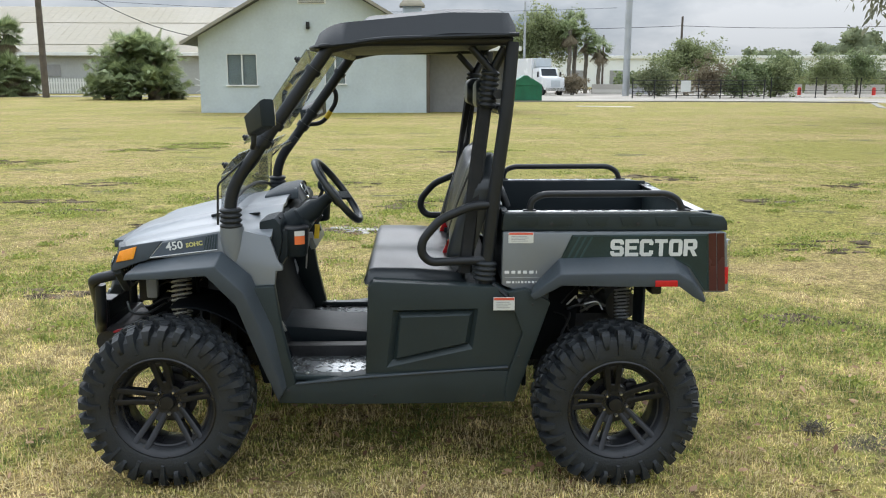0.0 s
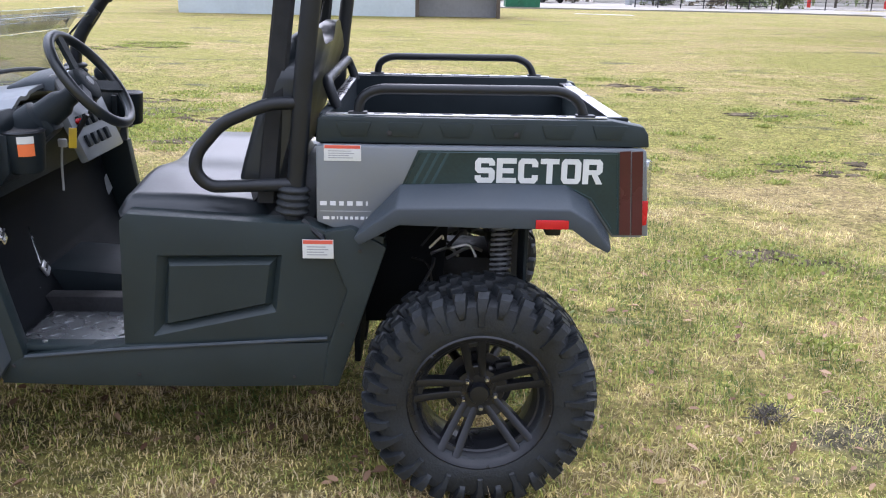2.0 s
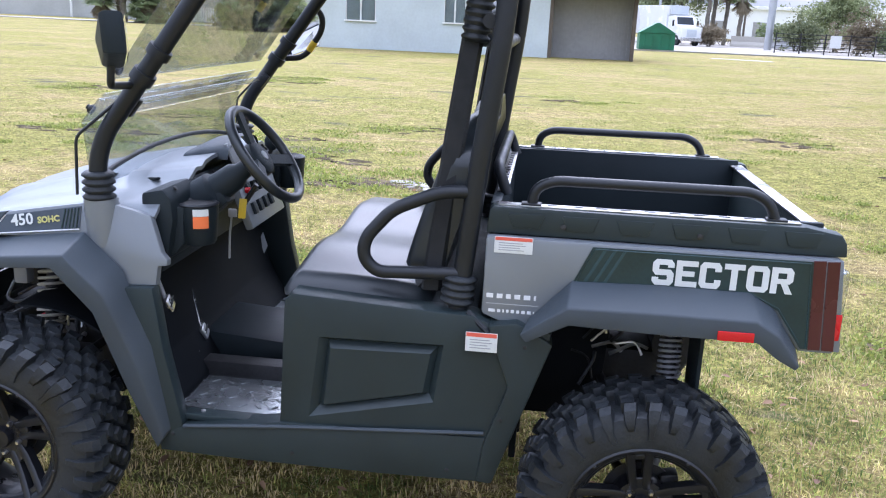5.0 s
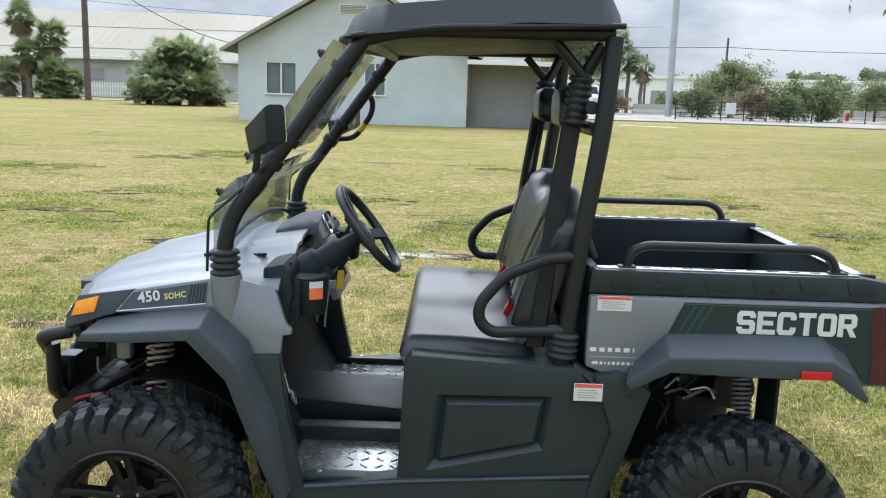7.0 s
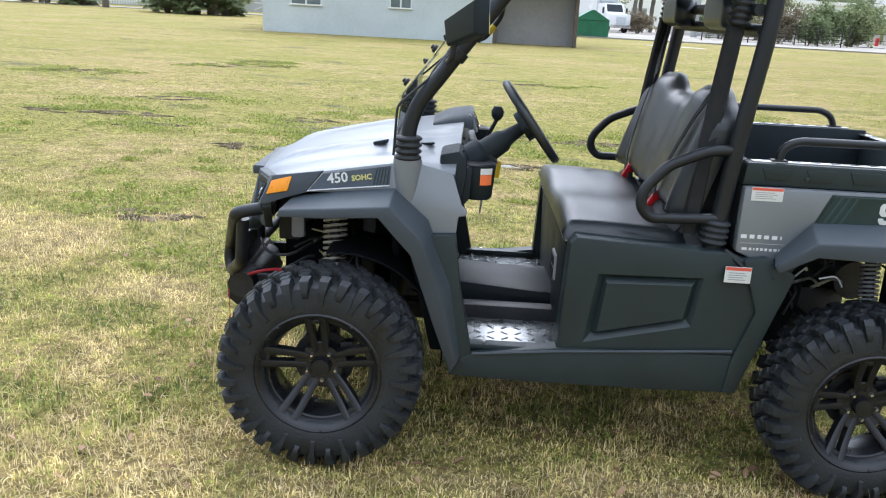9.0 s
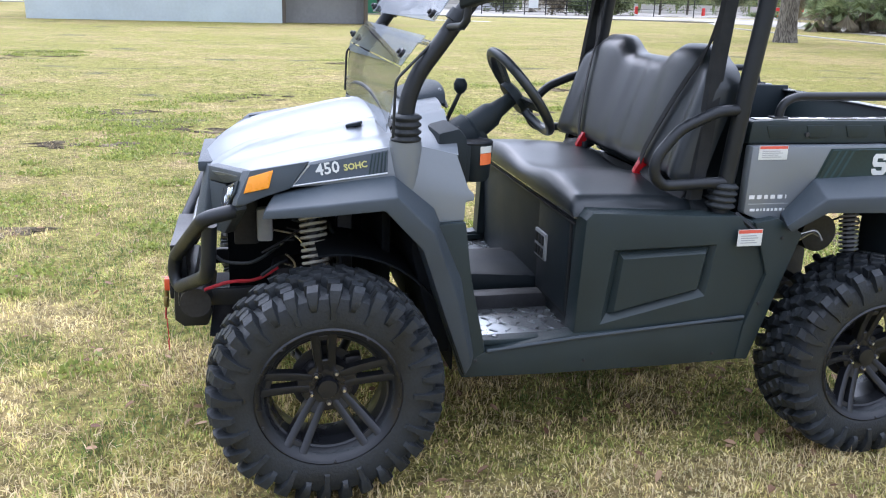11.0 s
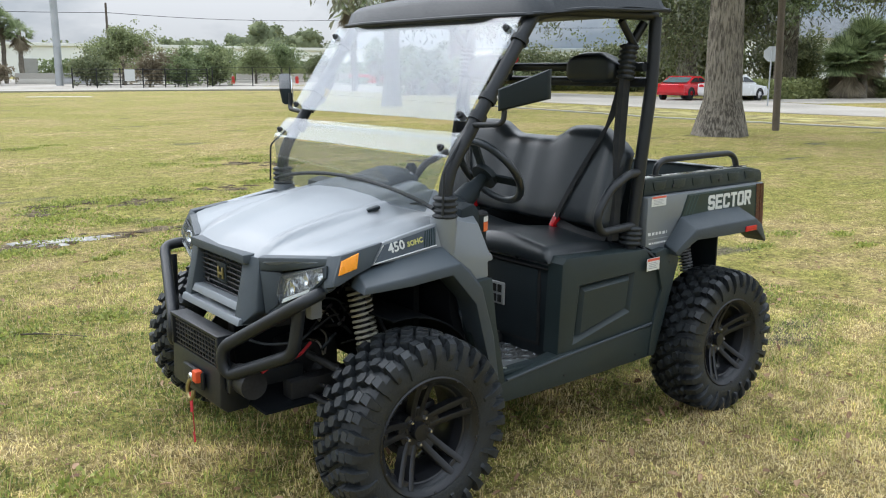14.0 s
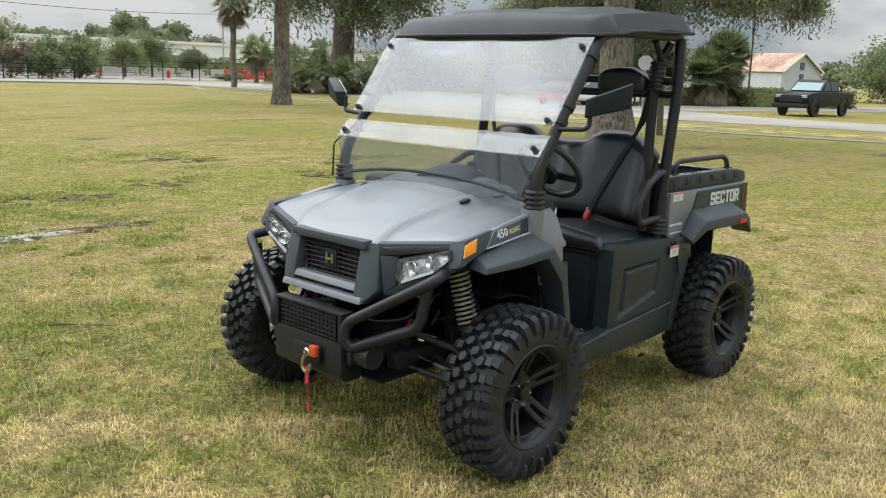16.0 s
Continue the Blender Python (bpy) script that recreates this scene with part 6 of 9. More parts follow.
for s in SIDES:
    corner = panel(mirrored(flank([(-0.20, 0.965), (-0.03, 0.990), (-0.088, 0.912), (-0.16, 0.890), (-0.218, 0.868), (-0.240, 0.866), (-0.238, 0.885)]), s), 0.03, 0.005, None, (0, s, 0))
    corner = panel(mirrored([(-0.222, 0.560, 0.955), (-0.198, 0.612, 0.966), (-0.236, 0.622, 0.885), (-0.242, 0.624, 0.864), (-0.256, 0.595, 0.860), (-0.247, 0.578, 0.885)], s), 0.02, 0.004, corner, (-1, 0, 0))
    corner = part("corner_panel", corner, "flare_plastic", utv, "dark corner panel beside the headlight")
    m4 = flank([(-0.220, 0.902), (-0.203, 0.948), (-0.134, 0.967), (-0.148, 0.916)], 0.007)
    part("side_marker", panel(mirrored(m4, s), 0.012, 0.003, None, (0, s, 0)), "amber", corner, "amber side marker lamp")
    side = flank([(-0.088, 0.915), (-0.03, 0.988), (0.05, 1.003), (0.20, 1.028), (0.30, 1.030), (0.408, 1.005), (0.445, 0.90), (0.462, 0.885), (0.462, 0.865), (0.435, 0.862), (0.43, 0.806), (0.30, 0.800), (0.20, 0.905), (0.10, 0.925)])
    side_p = part("front_side_panel", panel(mirrored(side, s), 0.03, 0.006, None, (0, s, 0)), "silver", utv, "grey painted front side panel")
    # pad under the pillar's foot
    b = lathe([(0.040, -0.14), (0.050, -0.02), (0.048, 0.0)], 20, None, Matrix.Translation((0.253, 0.592 * s, 1.045)))
    part("pillar_pad", b, "silver", side_p, "painted pad at the pillar's foot")
    dec = flank([(-0.080, 0.921), (-0.032, 0.979), (0.200, 1.019), (0.196, 0.953)], 0.003)
    part("decal", panel(mirrored(dec, s), 0.002, 0, None, (0, s, 0)), "decal_slate", side_p, "slate-blue engine decal with stripes")
    edge = [(x, y + 0.001, z) for x, y, z in dec]
    part("decal_edge", tube(mirrored([edge[1], edge[0], edge[3]], s), 0.0022, 6, 0), "grey_decal", side_p, "pale outline of the decal")
    for k in range(5):
        t = 0.80 + k * 0.042
        lo, hi = mixp(edge[0], edge[3], t), mixp(edge[1], edge[2], t)
        part("decal_stripe", tube(mirrored([mixp(lo, hi, 0.05), mixp(lo, hi, 0.95)], s), 0.0022, 6, 0), "decal_green", side_p)
    slope = math.atan2(0.037, 0.235)
    for body, size, at, colour in (("450", 0.047, (-0.012 if s < 0 else 0.072, 0.9485), "white_decal"), ("SOHC", 0.0255, (0.069 if s < 0 else -0.006, 0.962 if s < 0 else 0.947), "yellow_decal")):
        y = side_y(at[1]) + 0.0045
        turn = Matrix.Rotation(-slope, 4, "Y") @ (Matrix() if s < 0 else Matrix.Rotation(math.pi, 4, "Z")) @ Matrix.Rotation(radians(90 - 9.4), 4, "X")
        words(body, size, Matrix.Translation((at[0] + (0 if s < 0 else 0.03), y * s, at[1])) @ turn, colour, side_p, "lettering", 0.0009, "pale engine-size lettering")

# fender flares ------------------------------------------------------------
FLARE_F = (
    [(-0.13, 0.60, 0.897), (0.02, 0.615, 0.925), (0.215, 0.625, 0.948), (0.335, 0.645, 0.850), (0.425, 0.655, 0.640), (0.475, 0.655, 0.38)],
    [(-0.162, 0.702, 0.868), (0.006, 0.738, 0.888), (0.208, 0.745, 0.908), (0.318, 0.738, 0.797), (0.396, 0.718, 0.590), (0.456, 0.692, 0.350)],
    [(-0.172, 0.705, 0.842), (0.00, 0.742, 0.854), (0.172, 0.748, 0.868), (0.285, 0.742, 0.745), (0.366, 0.722, 0.510), (0.436, 0.694, 0.315)],
    [(-0.160, 0.60, 0.850), (0.00, 0.62, 0.862), (0.165, 0.62, 0.872), (0.280, 0.63, 0.748), (0.362, 0.64, 0.512), (0.432, 0.64, 0.318)],
)
FLARE_R = (
    [(1.505, 0.640, 0.80), (1.612, 0.640, 0.915), (1.84, 0.640, 0.922), (2.08, 0.640, 0.920), (2.150, 0.640, 0.880), (2.222, 0.640, 0.770)],
    [(1.482, 0.718, 0.775), (1.602, 0.738, 0.868), (1.84, 0.741, 0.872), (2.085, 0.741, 0.871), (2.148, 0.738, 0.834), (2.210, 0.727, 0.752)],
    [(1.50, 0.722, 0.755), (1.610, 0.742, 0.820), (1.84, 0.745, 0.815), (2.092, 0.745, 0.814), (2.148, 0.742, 0.772), (2.200, 0.730, 0.742)],
    [(1.515, 0.62, 0.755), (1.620, 0.62, 0.822), (1.84, 0.62, 0.822), (2.086, 0.62, 0.820), (2.142, 0.62, 0.778), (2.195, 0.62, 0.744)],
)


def flare(curves, s, name, label):
    n = len(curves[0])
    rings = []
    for i in range(n - 1):
        for k in range(4):
            t = k / 4
            rings.append(mirrored([mixp(c[i], c[i + 1], t) for c in curves], s))
    rings.append(mirrored([c[-1] for c in curves], s))
    b = loft(rings)
    bmesh.ops.recalc_face_normals(b, faces=b.faces)
    sharp = [e for e in b.edges if len(e.link_faces) == 2 and e.calc_face_angle(0) > radians(35)]
    bev(b, 0.006, sharp)
    return part(name, b, "flare_plastic", utv, label)


for s in SIDES:
    flare(FLARE_F, s, "front_fender_flare", "textured dark grey front fender flare")
    f = flare(FLARE_R, s, "rear_fender_flare", "textured dark grey rear fender flare")
    part("reflector", box((0.092, 0.006, 0.026), (2.035, 0.7465 * s, 0.829), 0.003), "red_lens", f, "red side reflector")
    # inner arch liner, its near-black colour painting in the arch's shade
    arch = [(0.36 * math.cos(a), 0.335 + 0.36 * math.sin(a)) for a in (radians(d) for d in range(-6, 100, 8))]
    part("inner_fender", thick_grid([[(x * 1.02 + 0.04, y * s, z + 0.02) for y in (0.30, 0.45, 0.64)] for x, z in arch], 0.006), "footwell", utv, "inner wheel-arch liner, coloured near-black for shade")
    # lower front leg between fender and doorway
    leg = [(0.30, 0.800), (0.43, 0.806), (0.455, 0.62), (0.507, 0.385), (0.435, 0.300), (0.40, 0.40), (0.33, 0.60)]
    part("cowl_leg", prism(leg, 0.615 * s, 0.667 * s, 0.008), "panel_plastic", utv, "black lower cowl panel")
    part("label_plate", panel(mirrored([(0.335, 0.60, 0.66), (0.335, 0.55, 0.64), (0.355, 0.55, 0.58), (0.355, 0.60, 0.60)][::s], s), 0.002), "print", utv, "small grey rating plate in the wheel arch")

# sills, door panels -------------------------------------------------------


def grooved_panel(outline, p, g, q, y_face, y_groove, y_back, s):
    """A thick panel whose face has a V-shaped groove round a four-sided field."""
    b = bmesh.new()

    def ring(pts, y):
        return [b.verts.new((x, y * s, z)) for x, z in pts]

    def band(A, B):
        for k in range(len(A)):
            m_ = (k + 1) % len(A)
            b.faces.new((A[k], A[m_], B[m_], B[k]))

    out, back = ring(outline, y_face), ring(outline, y_back)
    rp, rg, rq = ring(p, y_face), ring(g, y_groove), ring(q, y_face)
    band(out, back), band(rp, rg), band(rg, rq)
    b.faces.new(rq), b.faces.new(back)
    loops = [e for r in (out, rp) for e in (b.edges.get((r[k], r[(k + 1) % len(r)])) for k in range(len(r)))]
    bmesh.ops.triangle_fill(b, use_beauty=True, edges=loops)
    rim = [b.edges.get((out[k], out[(k + 1) % len(out)])) for k in range(len(out))]
    bmesh.ops.recalc_face_normals(b, faces=b.faces)
    bev(b, 0.010, rim)
    return b


for s in SIDES:
    sill = prism([(0.43, 0.297), (0.70, 0.290), (1.12, 0.290), (1.424, 0.296), (1.41, 0.437), (0.80, 0.425), (0.505, 0.382), (0.47, 0.37)], 0.60 * s, 0.668 * s, 0.008)
    sill = part("sill", sill, "panel_plastic", utv, "black plastic side sill")
    # lighter plastic puts the crease's highlight into the ridge's colour
    part("sill_ridge_highlight", tube(mirrored([(0.51, 0.6705, 0.385), (0.81, 0.6705, 0.413), (1.40, 0.6705, 0.452)], s), 0.006, 8, 0.02), "flare_plastic", sill)
    door = [(0.80, 0.42), (0.816, 0.80), (0.838, 0.824), (1.26, 0.802), (1.35, 0.800), (1.40, 0.778), (1.57, 0.765), (1.56, 0.70), (1.415, 0.30), (1.41, 0.43)]
    P = [(0.918, 0.700), (1.275, 0.706), (1.252, 0.530), (0.888, 0.450)]
    G = [(0.943, 0.687), (1.258, 0.694), (1.236, 0.549), (0.917, 0.482)]
    Q = [(0.952, 0.668), (1.238, 0.676), (1.220, 0.557), (0.934, 0.492)]
    door = part("side_panel", grooved_panel(door, P, G, Q, 0.662, 0.641, 0.58, s), "panel_plastic", utv, "black moulded side panel with grooved field", angle=25)
    leg = [(1.395, 0.778), (1.475, 0.792), (1.555, 0.748), (1.575, 0.735), (1.43, 0.296), (1.385, 0.300), (1.40, 0.42), (1.46, 0.60)]
    part("rear_leg_panel", prism(leg, 0.60 * s, 0.676 * s, 0.008), "panel_plastic", utv, "black angled panel ahead of the rear wheel")
    part("latch_rod", tube(mirrored([(1.335, 0.645, 0.805), (1.40, 0.668, 0.752)], s), 0.009, 8, 0), "tube", door, "black latch rod")
    for x, z in ((1.445, 0.50), (1.50, 0.725), (0.84, 0.33), (1.30, 0.325), (0.475, 0.355)):
        m = Matrix.Translation((x, (0.677 if x > 1.4 else 0.669) * s, z)) @ Matrix.Rotation(radians(-90 * s), 4, "X")
        part("screw", lathe([(0.006, -0.002), (0.006, 0.002), (0.003, 0.003)], 8, None, m), "dark_metal", door)


def warning_label(x0, x1, z0, z1, y, s, parent):
    lab = part("warning_label", box((x1 - x0, 0.0015, z1 - z0), ((x0 + x1) / 2, y * s, (z0 + z1) / 2), 0.0005), "white_decal", parent, "white warning label with red heading")
    h = z1 - z0
    part("heading", box((x1 - x0 - 0.004, 0.0015, h * 0.2), ((x0 + x1) / 2, (y + 0.001) * s, z1 - h * 0.13), 0), "label_red", lab)
    for k in range(4):
        w = (x1 - x0) * (0.62, 0.70, 0.56, 0.66)[k]
        part("print_line", box((w, 0.0012, h * 0.05), (x0 + 0.012 + w / 2, (y + 0.001) * s, z1 - h * (0.38 + 0.14 * k)), 0), "print", lab)


# rear quarter --------------------------------------------------------------
CH = 0.15
LETTER_SIDE = [(0.5, 0), (1 - CH, 0), (1, CH), (1, 1 - CH), (1 - CH, 1), (0.5, 1), (0.5, 0.79), (0.70, 0.79), (0.70, 0.21), (0.5, 0.21)]
GLYPHS = {
    "S": [[(CH, 0), (1 - CH, 0), (1, CH), (1, 0.47), (1 - CH, 0.61), (0.3, 0.61), (0.3, 0.79), (0.7, 0.79), (0.7, 0.70), (1, 0.70), (1, 1 - CH), (1 - CH, 1), (CH, 1), (0, 1 - CH), (0, 0.53), (CH, 0.39), (0.7, 0.39), (0.7, 0.21), (0.3, 0.21), (0.3, 0.30), (0, 0.30), (0, CH)]],
    "E": [[(0, 0), (1, 0), (1, 0.21), (0.3, 0.21), (0.3, 0.40), (0.86, 0.40), (0.86, 0.60), (0.3, 0.60), (0.3, 0.79), (1, 0.79), (1, 1), (0, 1)]],
    "C": [[(CH, 0), (1 - CH, 0), (1, CH), (1, 0.34), (0.7, 0.34), (0.7, 0.21), (0.3, 0.21), (0.3, 0.79), (0.7, 0.79), (0.7, 0.66), (1, 0.66), (1, 1 - CH), (1 - CH, 1), (CH, 1), (0, 1 - CH), (0, CH)]],
    "T": [[(0.35, 0), (0.65, 0), (0.65, 0.79), (0.97, 0.79), (0.97, 1), (0.03, 1), (0.03, 0.79), (0.35, 0.79)]],
    "O": [LETTER_SIDE, [(1 - u, w) for u, w in LETTER_SIDE]],
    "R": [[(0, 0), (0.3, 0), (0.3, 1), (0, 1)], [(0.3, 1), (1 - CH, 1), (1, 1 - CH), (1, 0.50), (1 - CH, 0.38), (0.3, 0.38), (0.3, 0.57), (0.7, 0.57), (0.7, 0.79), (0.3, 0.79)], [(0.46, 0.38), (0.76, 0.38), (1.03, 0), (0.71, 0)]],
}
for s in SIDES:
    q = [(1.375, 1.022), (1.372, 0.800), (1.49, 0.752), (1.61, 0.90), (2.08, 0.905), (2.150, 0.87), (2.228, 0.762), (2.318, 0.762), (2.305, 1.022)]
    quarter = part("rear_quarter_panel", prism(q, 0.59 * s, 0.637 * s, 0.010), "silver", utv, "silver-grey painted rear quarter panel")
    d = [(1.662, 1.012), (1.615, 0.907), (2.085, 0.912), (2.160, 0.872), (2.230, 0.772), (2.254, 0.772), (2.232, 1.014)]
    part("decal", prism(d, 0.637 * s, 0.6395 * s), "decal_green", quarter, "dark green decal along the bed side")
    b = tube([(x, 0.6398 * s, z) for x, z in ((1.668, 1.007), (1.624, 0.912), (2.082, 0.917), (2.160, 0.880), (2.224, 0.79))], 0.0016, 5, 0)
    b = tube([(x, 0.6398 * s, z) for x, z in ((1.668, 1.007), (2.226, 1.009), (2.244, 0.775))], 0.0016, 5, 0, b)
    part("decal_outline", b, "decal_line", quarter, "thin blue-green outline")
    for k in range(3):
        x = 1.690 + 0.026 * k
        part("decal_stripe", prism([(x, 1.004), (x + 0.009, 1.004), (x - 0.037, 0.915), (x - 0.046, 0.915)], 0.6395 * s, 0.6405 * s), "decal_line", quarter)
    for x0, x1 in ((2.232, 2.263), (2.267, 2.298)):
        part("maroon_stripe", prism([(x0, 1.016), (x1, 1.018), (x1 + 0.018, 0.772), (x0 + 0.018, 0.772)], 0.637 * s, 0.6405 * s), "decal_maroon", quarter, "maroon vertical band")
    for x, gap, z, h, widths in ((1.384, 0.0098, 0.855, 0.0125, (0.019, 0.016, 0.013, 0.016, 0.018, 0.005)), (1.392, 0.0060, 0.812, 0.0085, (0.018, 0.009, 0.004, 0.007, 0.009, 0.008, 0.010, 0.010, 0.004))):
        for w in widths:
            part("maker_mark", box((w, 0.001, h), (x + w / 2, 0.6378 * s, z), 0.0), "grey_decal", quarter, "pale bar of the maker's mark", smooth=False)
            x += w + gap
    part("maker_line", box((0.145, 0.001, 0.0025), (1.457, 0.6378 * s, 0.832)), "print", quarter, "thin pale line")
    for k, letter in enumerate("SECTOR"):
        cell, b = 1.8235 + 0.0614 * (k if s < 0 else 5 - k), None
        for shape in GLYPHS[letter]:
            b = prism([(cell + 0.0562 * (u if s < 0 else 1 - u), 0.9215 + 0.0715 * w) for u, w in shape], 0.6396 * s, 0.6412 * s, 0.0, b)
        part("lettering", b, "white_decal", quarter, "large pale block letter " + letter, smooth=False)
    warning_label(1.398, 1.502, 0.978, 1.024, 0.638, s, quarter)
    warning_label(1.336, 1.424, 0.702, 0.758, 0.678, s, quarter)
    tail = part("tail_light", box((0.03, 0.05, 0.19), (2.317, 0.605 * s, 0.895), 0.008), "lens", utv, "slim tail light cluster, clear over red")
    part("tail_lens", box((0.024, 0.045, 0.075), (2.318, 0.609 * s, 0.835), 0.006), "red_lens", tail, "red tail lens")
    part("tail_reflector", box((0.018, 0.035, 0.10), (2.317, 0.600 * s, 0.935), 0.004), "chrome", tail)
    part("tail_bezel", prism([(2.292, 1.018), (2.312, 1.018), (2.338, 0.765), (2.305, 0.765)], 0.57 * s, 0.628 * s, 0.006), "silver", tail)

# cargo bed -----------------------------------------------------------------
bed = part("cargo_bed", box((0.88, 1.12, 0.02), (1.83, 0, 0.80), 0.004), "panel_plastic", utv, "black cargo bed with folded side walls")
for s in SIDES:
    band = [(1.372, 1.025), (1.378, 1.092), (1.390, 1.101), (2.210, 1.099), (2.303, 1.083), (2.318, 1.060), (2.323, 1.023)]
    wall = part("bed_side", prism(band, 0.555 * s, 0.612 * s, 0.008), "panel_plastic", bed, "black ribbed bed side")
    part("inner_side", box((0.88, 0.02, 0.30), (1.83, 0.545 * s, 0.95), 0.004), "black_plastic", bed)
    part("bed_edge", box((0.80, 0.035, 0.004), (1.80, 0.578 * s, 1.1025), 0.001), "steel", bed, "worn bright edge on the bed side")
    for k in range(6):
        x = 1.43 + k * 0.145
        part("bed_rib", prism([(x, 1.085), (x + 0.10, 1.085), (x + 0.085, 1.045), (x + 0.015, 1.045)], 0.611 * s, 0.6155 * s, 0.003), "panel_plastic", wall)
    for x in (1.58, 1.94):
        m = Matrix.Translation((x, 0.616 * s, 1.055)) @ Matrix.Rotation(radians(-90 * s), 4, "X")
        part("screw", lathe([(0.008, -0.002), (0.008, 0.002), (0.004, 0.003)], 10, None, m), "dark_metal", wall)
    rail = [(1.49, 0.578, 1.095), (1.497, 0.578, 1.150), (1.545, 0.578, 1.174), (2.068, 0.578, 1.176), (2.118, 0.578, 1.150), (2.138, 0.578, 1.095)]
    rail_p = part("bed_rail", tube(mirrored(rail, s), 0.0145, 14, 0.03), "tube", bed, "black tubular bed rail")
    for x in (1.49, 2.138):
        part("rail_foot", box((0.055, 0.035, 0.007), (x, 0.578 * s, 1.107), 0.003), "tube", rail_p)
    for k in range(9):
        part("edge_slot", box((0.03, 0.006, 0.003), (1.55 + 0.065 * k, 0.578 * s, 1.1045), 0.001), "dark_metal", bed)
part("bed_front_wall", box((0.03, 1.12, 0.30), (1.392, 0, 0.95), 0.006), "black_plastic", bed)
part("headboard_strip", box((0.032, 0.80, 0.005), (1.402, 0, 1.104), 0.001), "steel", bed, "slotted bright headboard strip")
for k in range(14):
    part("strip_slot", box((0.014, 0.022, 0.003), (1.402, -0.33 + 0.05 * k, 1.107), 0.001), "dark_metal", bed)
gate = part("tailgate", box((0.035, 1.13, 0.30), (2.272, 0, 0.925), 0.008), "panel_plastic", bed, "black tailgate")
part("tailgate_edge", box((0.045, 1.10, 0.006), (2.262, 0, 1.080), 0.002), "steel", gate, "bright tailgate edge")
part("front_rail", tube([(1.415, -0.40, 1.095), (1.385, -0.40, 1.175), (1.385, 0.40, 1.175), (1.415, 0.40, 1.095)], 0.0165, 14, 0.06), "tube", bed, "black tubular headboard rail")
for k in range(7):
    part("floor_rib", box((0.84, 0.03, 0.008), (1.83, -0.42 + 0.14 * k, 0.813), 0.003), "panel_plastic", bed)

# floor, tunnel, firewall, seat box --------------------------------------------
floor_p = part("floor_plate", box((0.47, 1.22, 0.014), (0.635, 0, 0.375), 0.004), "tread_plate", utv, "black diamond-tread floor plate")
bars = None
for i in range(9):
    for j in range(7):
        for s in SIDES:
            y = s * (0.225 + j * 0.055)
            r = Euler((0, 0, radians(45 if (i + j) % 2 else -45))).to_matrix()
            bars = box((0.032, 0.009, 0.005), (0.43 + i * 0.050, y, 0.3835), 0.002, r, bars, 1)
part("tread", bars, "tread_plate", floor_p, "raised tread pattern")["kind"] = "stuff"
part("tunnel", prism([(0.33, 0.375), (0.33, 0.50), (0.80, 0.465), (0.86, 0.46), (0.86, 0.375)], -0.17, 0.17, 0.035), "black_plastic", utv, "black centre tunnel")
# near-black colour puts the footwell's shade into the firewall
part("firewall", prism([(0.28, 1.00), (0.32, 1.00), (0.315, 0.72), (0.37, 0.52), (0.44, 0.40), (0.44, 0.36), (0.36, 0.36), (0.275, 0.70)], -0.60, 0.60, 0.01), "footwell", utv, "black firewall and footwell, coloured darker for shade")
seat_box = part("seat_box", prism([(0.835, 0.37), (0.822, 0.80), (1.36, 0.80), (1.36, 0.37)], -0.585, 0.585, 0.01), "black_plastic", utv, "black seat base box")
for s in SIDES:
    part("heel_plate", box((0.34, 0.05, 0.02), (0.65, 0.615 * s, 0.400), 0.006), "panel_plastic", floor_p)
    for x in (0.55, 0.75):
        part("bolt", lathe([(0.008, 0), (0.008, 0.004), (0.004, 0.006)], 8, None, Matrix.Translation((x, 0.615 * s, 0.410))), "steel", floor_p)
part("seat_edge_lip", box((0.010, 1.16, 0.006), (0.812, 0, 0.768), 0.002), "dark_metal", seat_box, "dark lower lip of the seat base")
part("seat_edge_strip", box((0.014, 1.16, 0.012), (0.814, 0, 0.791), 0.003), "steel", seat_box, "bright strip under the seat's edge")
# dark box that paints in the shadow gap round the hatch
part("door_gap_shade", box((0.008, 0.325, 0.345), (0.8225, -0.37, 0.60), 0.002), "webbing", seat_box, "dark strip standing in for the shadow gap round the hatch")
part("storage_door", box((0.016, 0.30, 0.32), (0.822, -0.37, 0.60), 0.008), "black_plastic", seat_box, "black storage hatch")
panel_sw = part("vent_panel", box((0.014, 0.115, 0.10), (0.812, -0.27, 0.612), 0.006), "print", seat_box, "small bright vent plate with dark slots")
for i in range(2):
    for j in range(3):
        part("vent_slot", box((0.006, 0.023, 0.034), (0.804, -0.27 + (j - 1) * 0.033, 0.612 + (i - 0.5) * 0.045), 0.002), "webbing", panel_sw)

# seat -------------------------------------------------------------------------


def pillow(nx, ny, f, g):
    """A closed cushion between an upper and an under sheet."""
    b = bmesh.new()
    top = [[b.verts.new(f(i / nx, j / ny)) for j in range(ny + 1)] for i in range(nx + 1)]
    low = [[b.verts.new(g(i / nx, j / ny)) for j in range(ny + 1)] for i in range(nx + 1)]
    for i in range(nx):
        for j in range(ny):
            b.faces.new((top[i][j], top[i + 1][j], top[i + 1][j + 1], top[i][j + 1]))
            b.faces.new((low[i][j], low[i][j + 1], low[i + 1][j + 1], low[i + 1][j]))
    rim = [(i, 0) for i in range(nx)] + [(nx, j) for j in range(ny)] + [(i, ny) for i in range(nx, 0, -1)] + [(0, j) for j in range(ny, 0, -1)]
    for (i, j), (k, m_) in zip(rim, rim[1:] + rim[:1]):
        b.faces.new((top[i][j], low[i][j], low[k][m_], top[k][m_]))
    return b


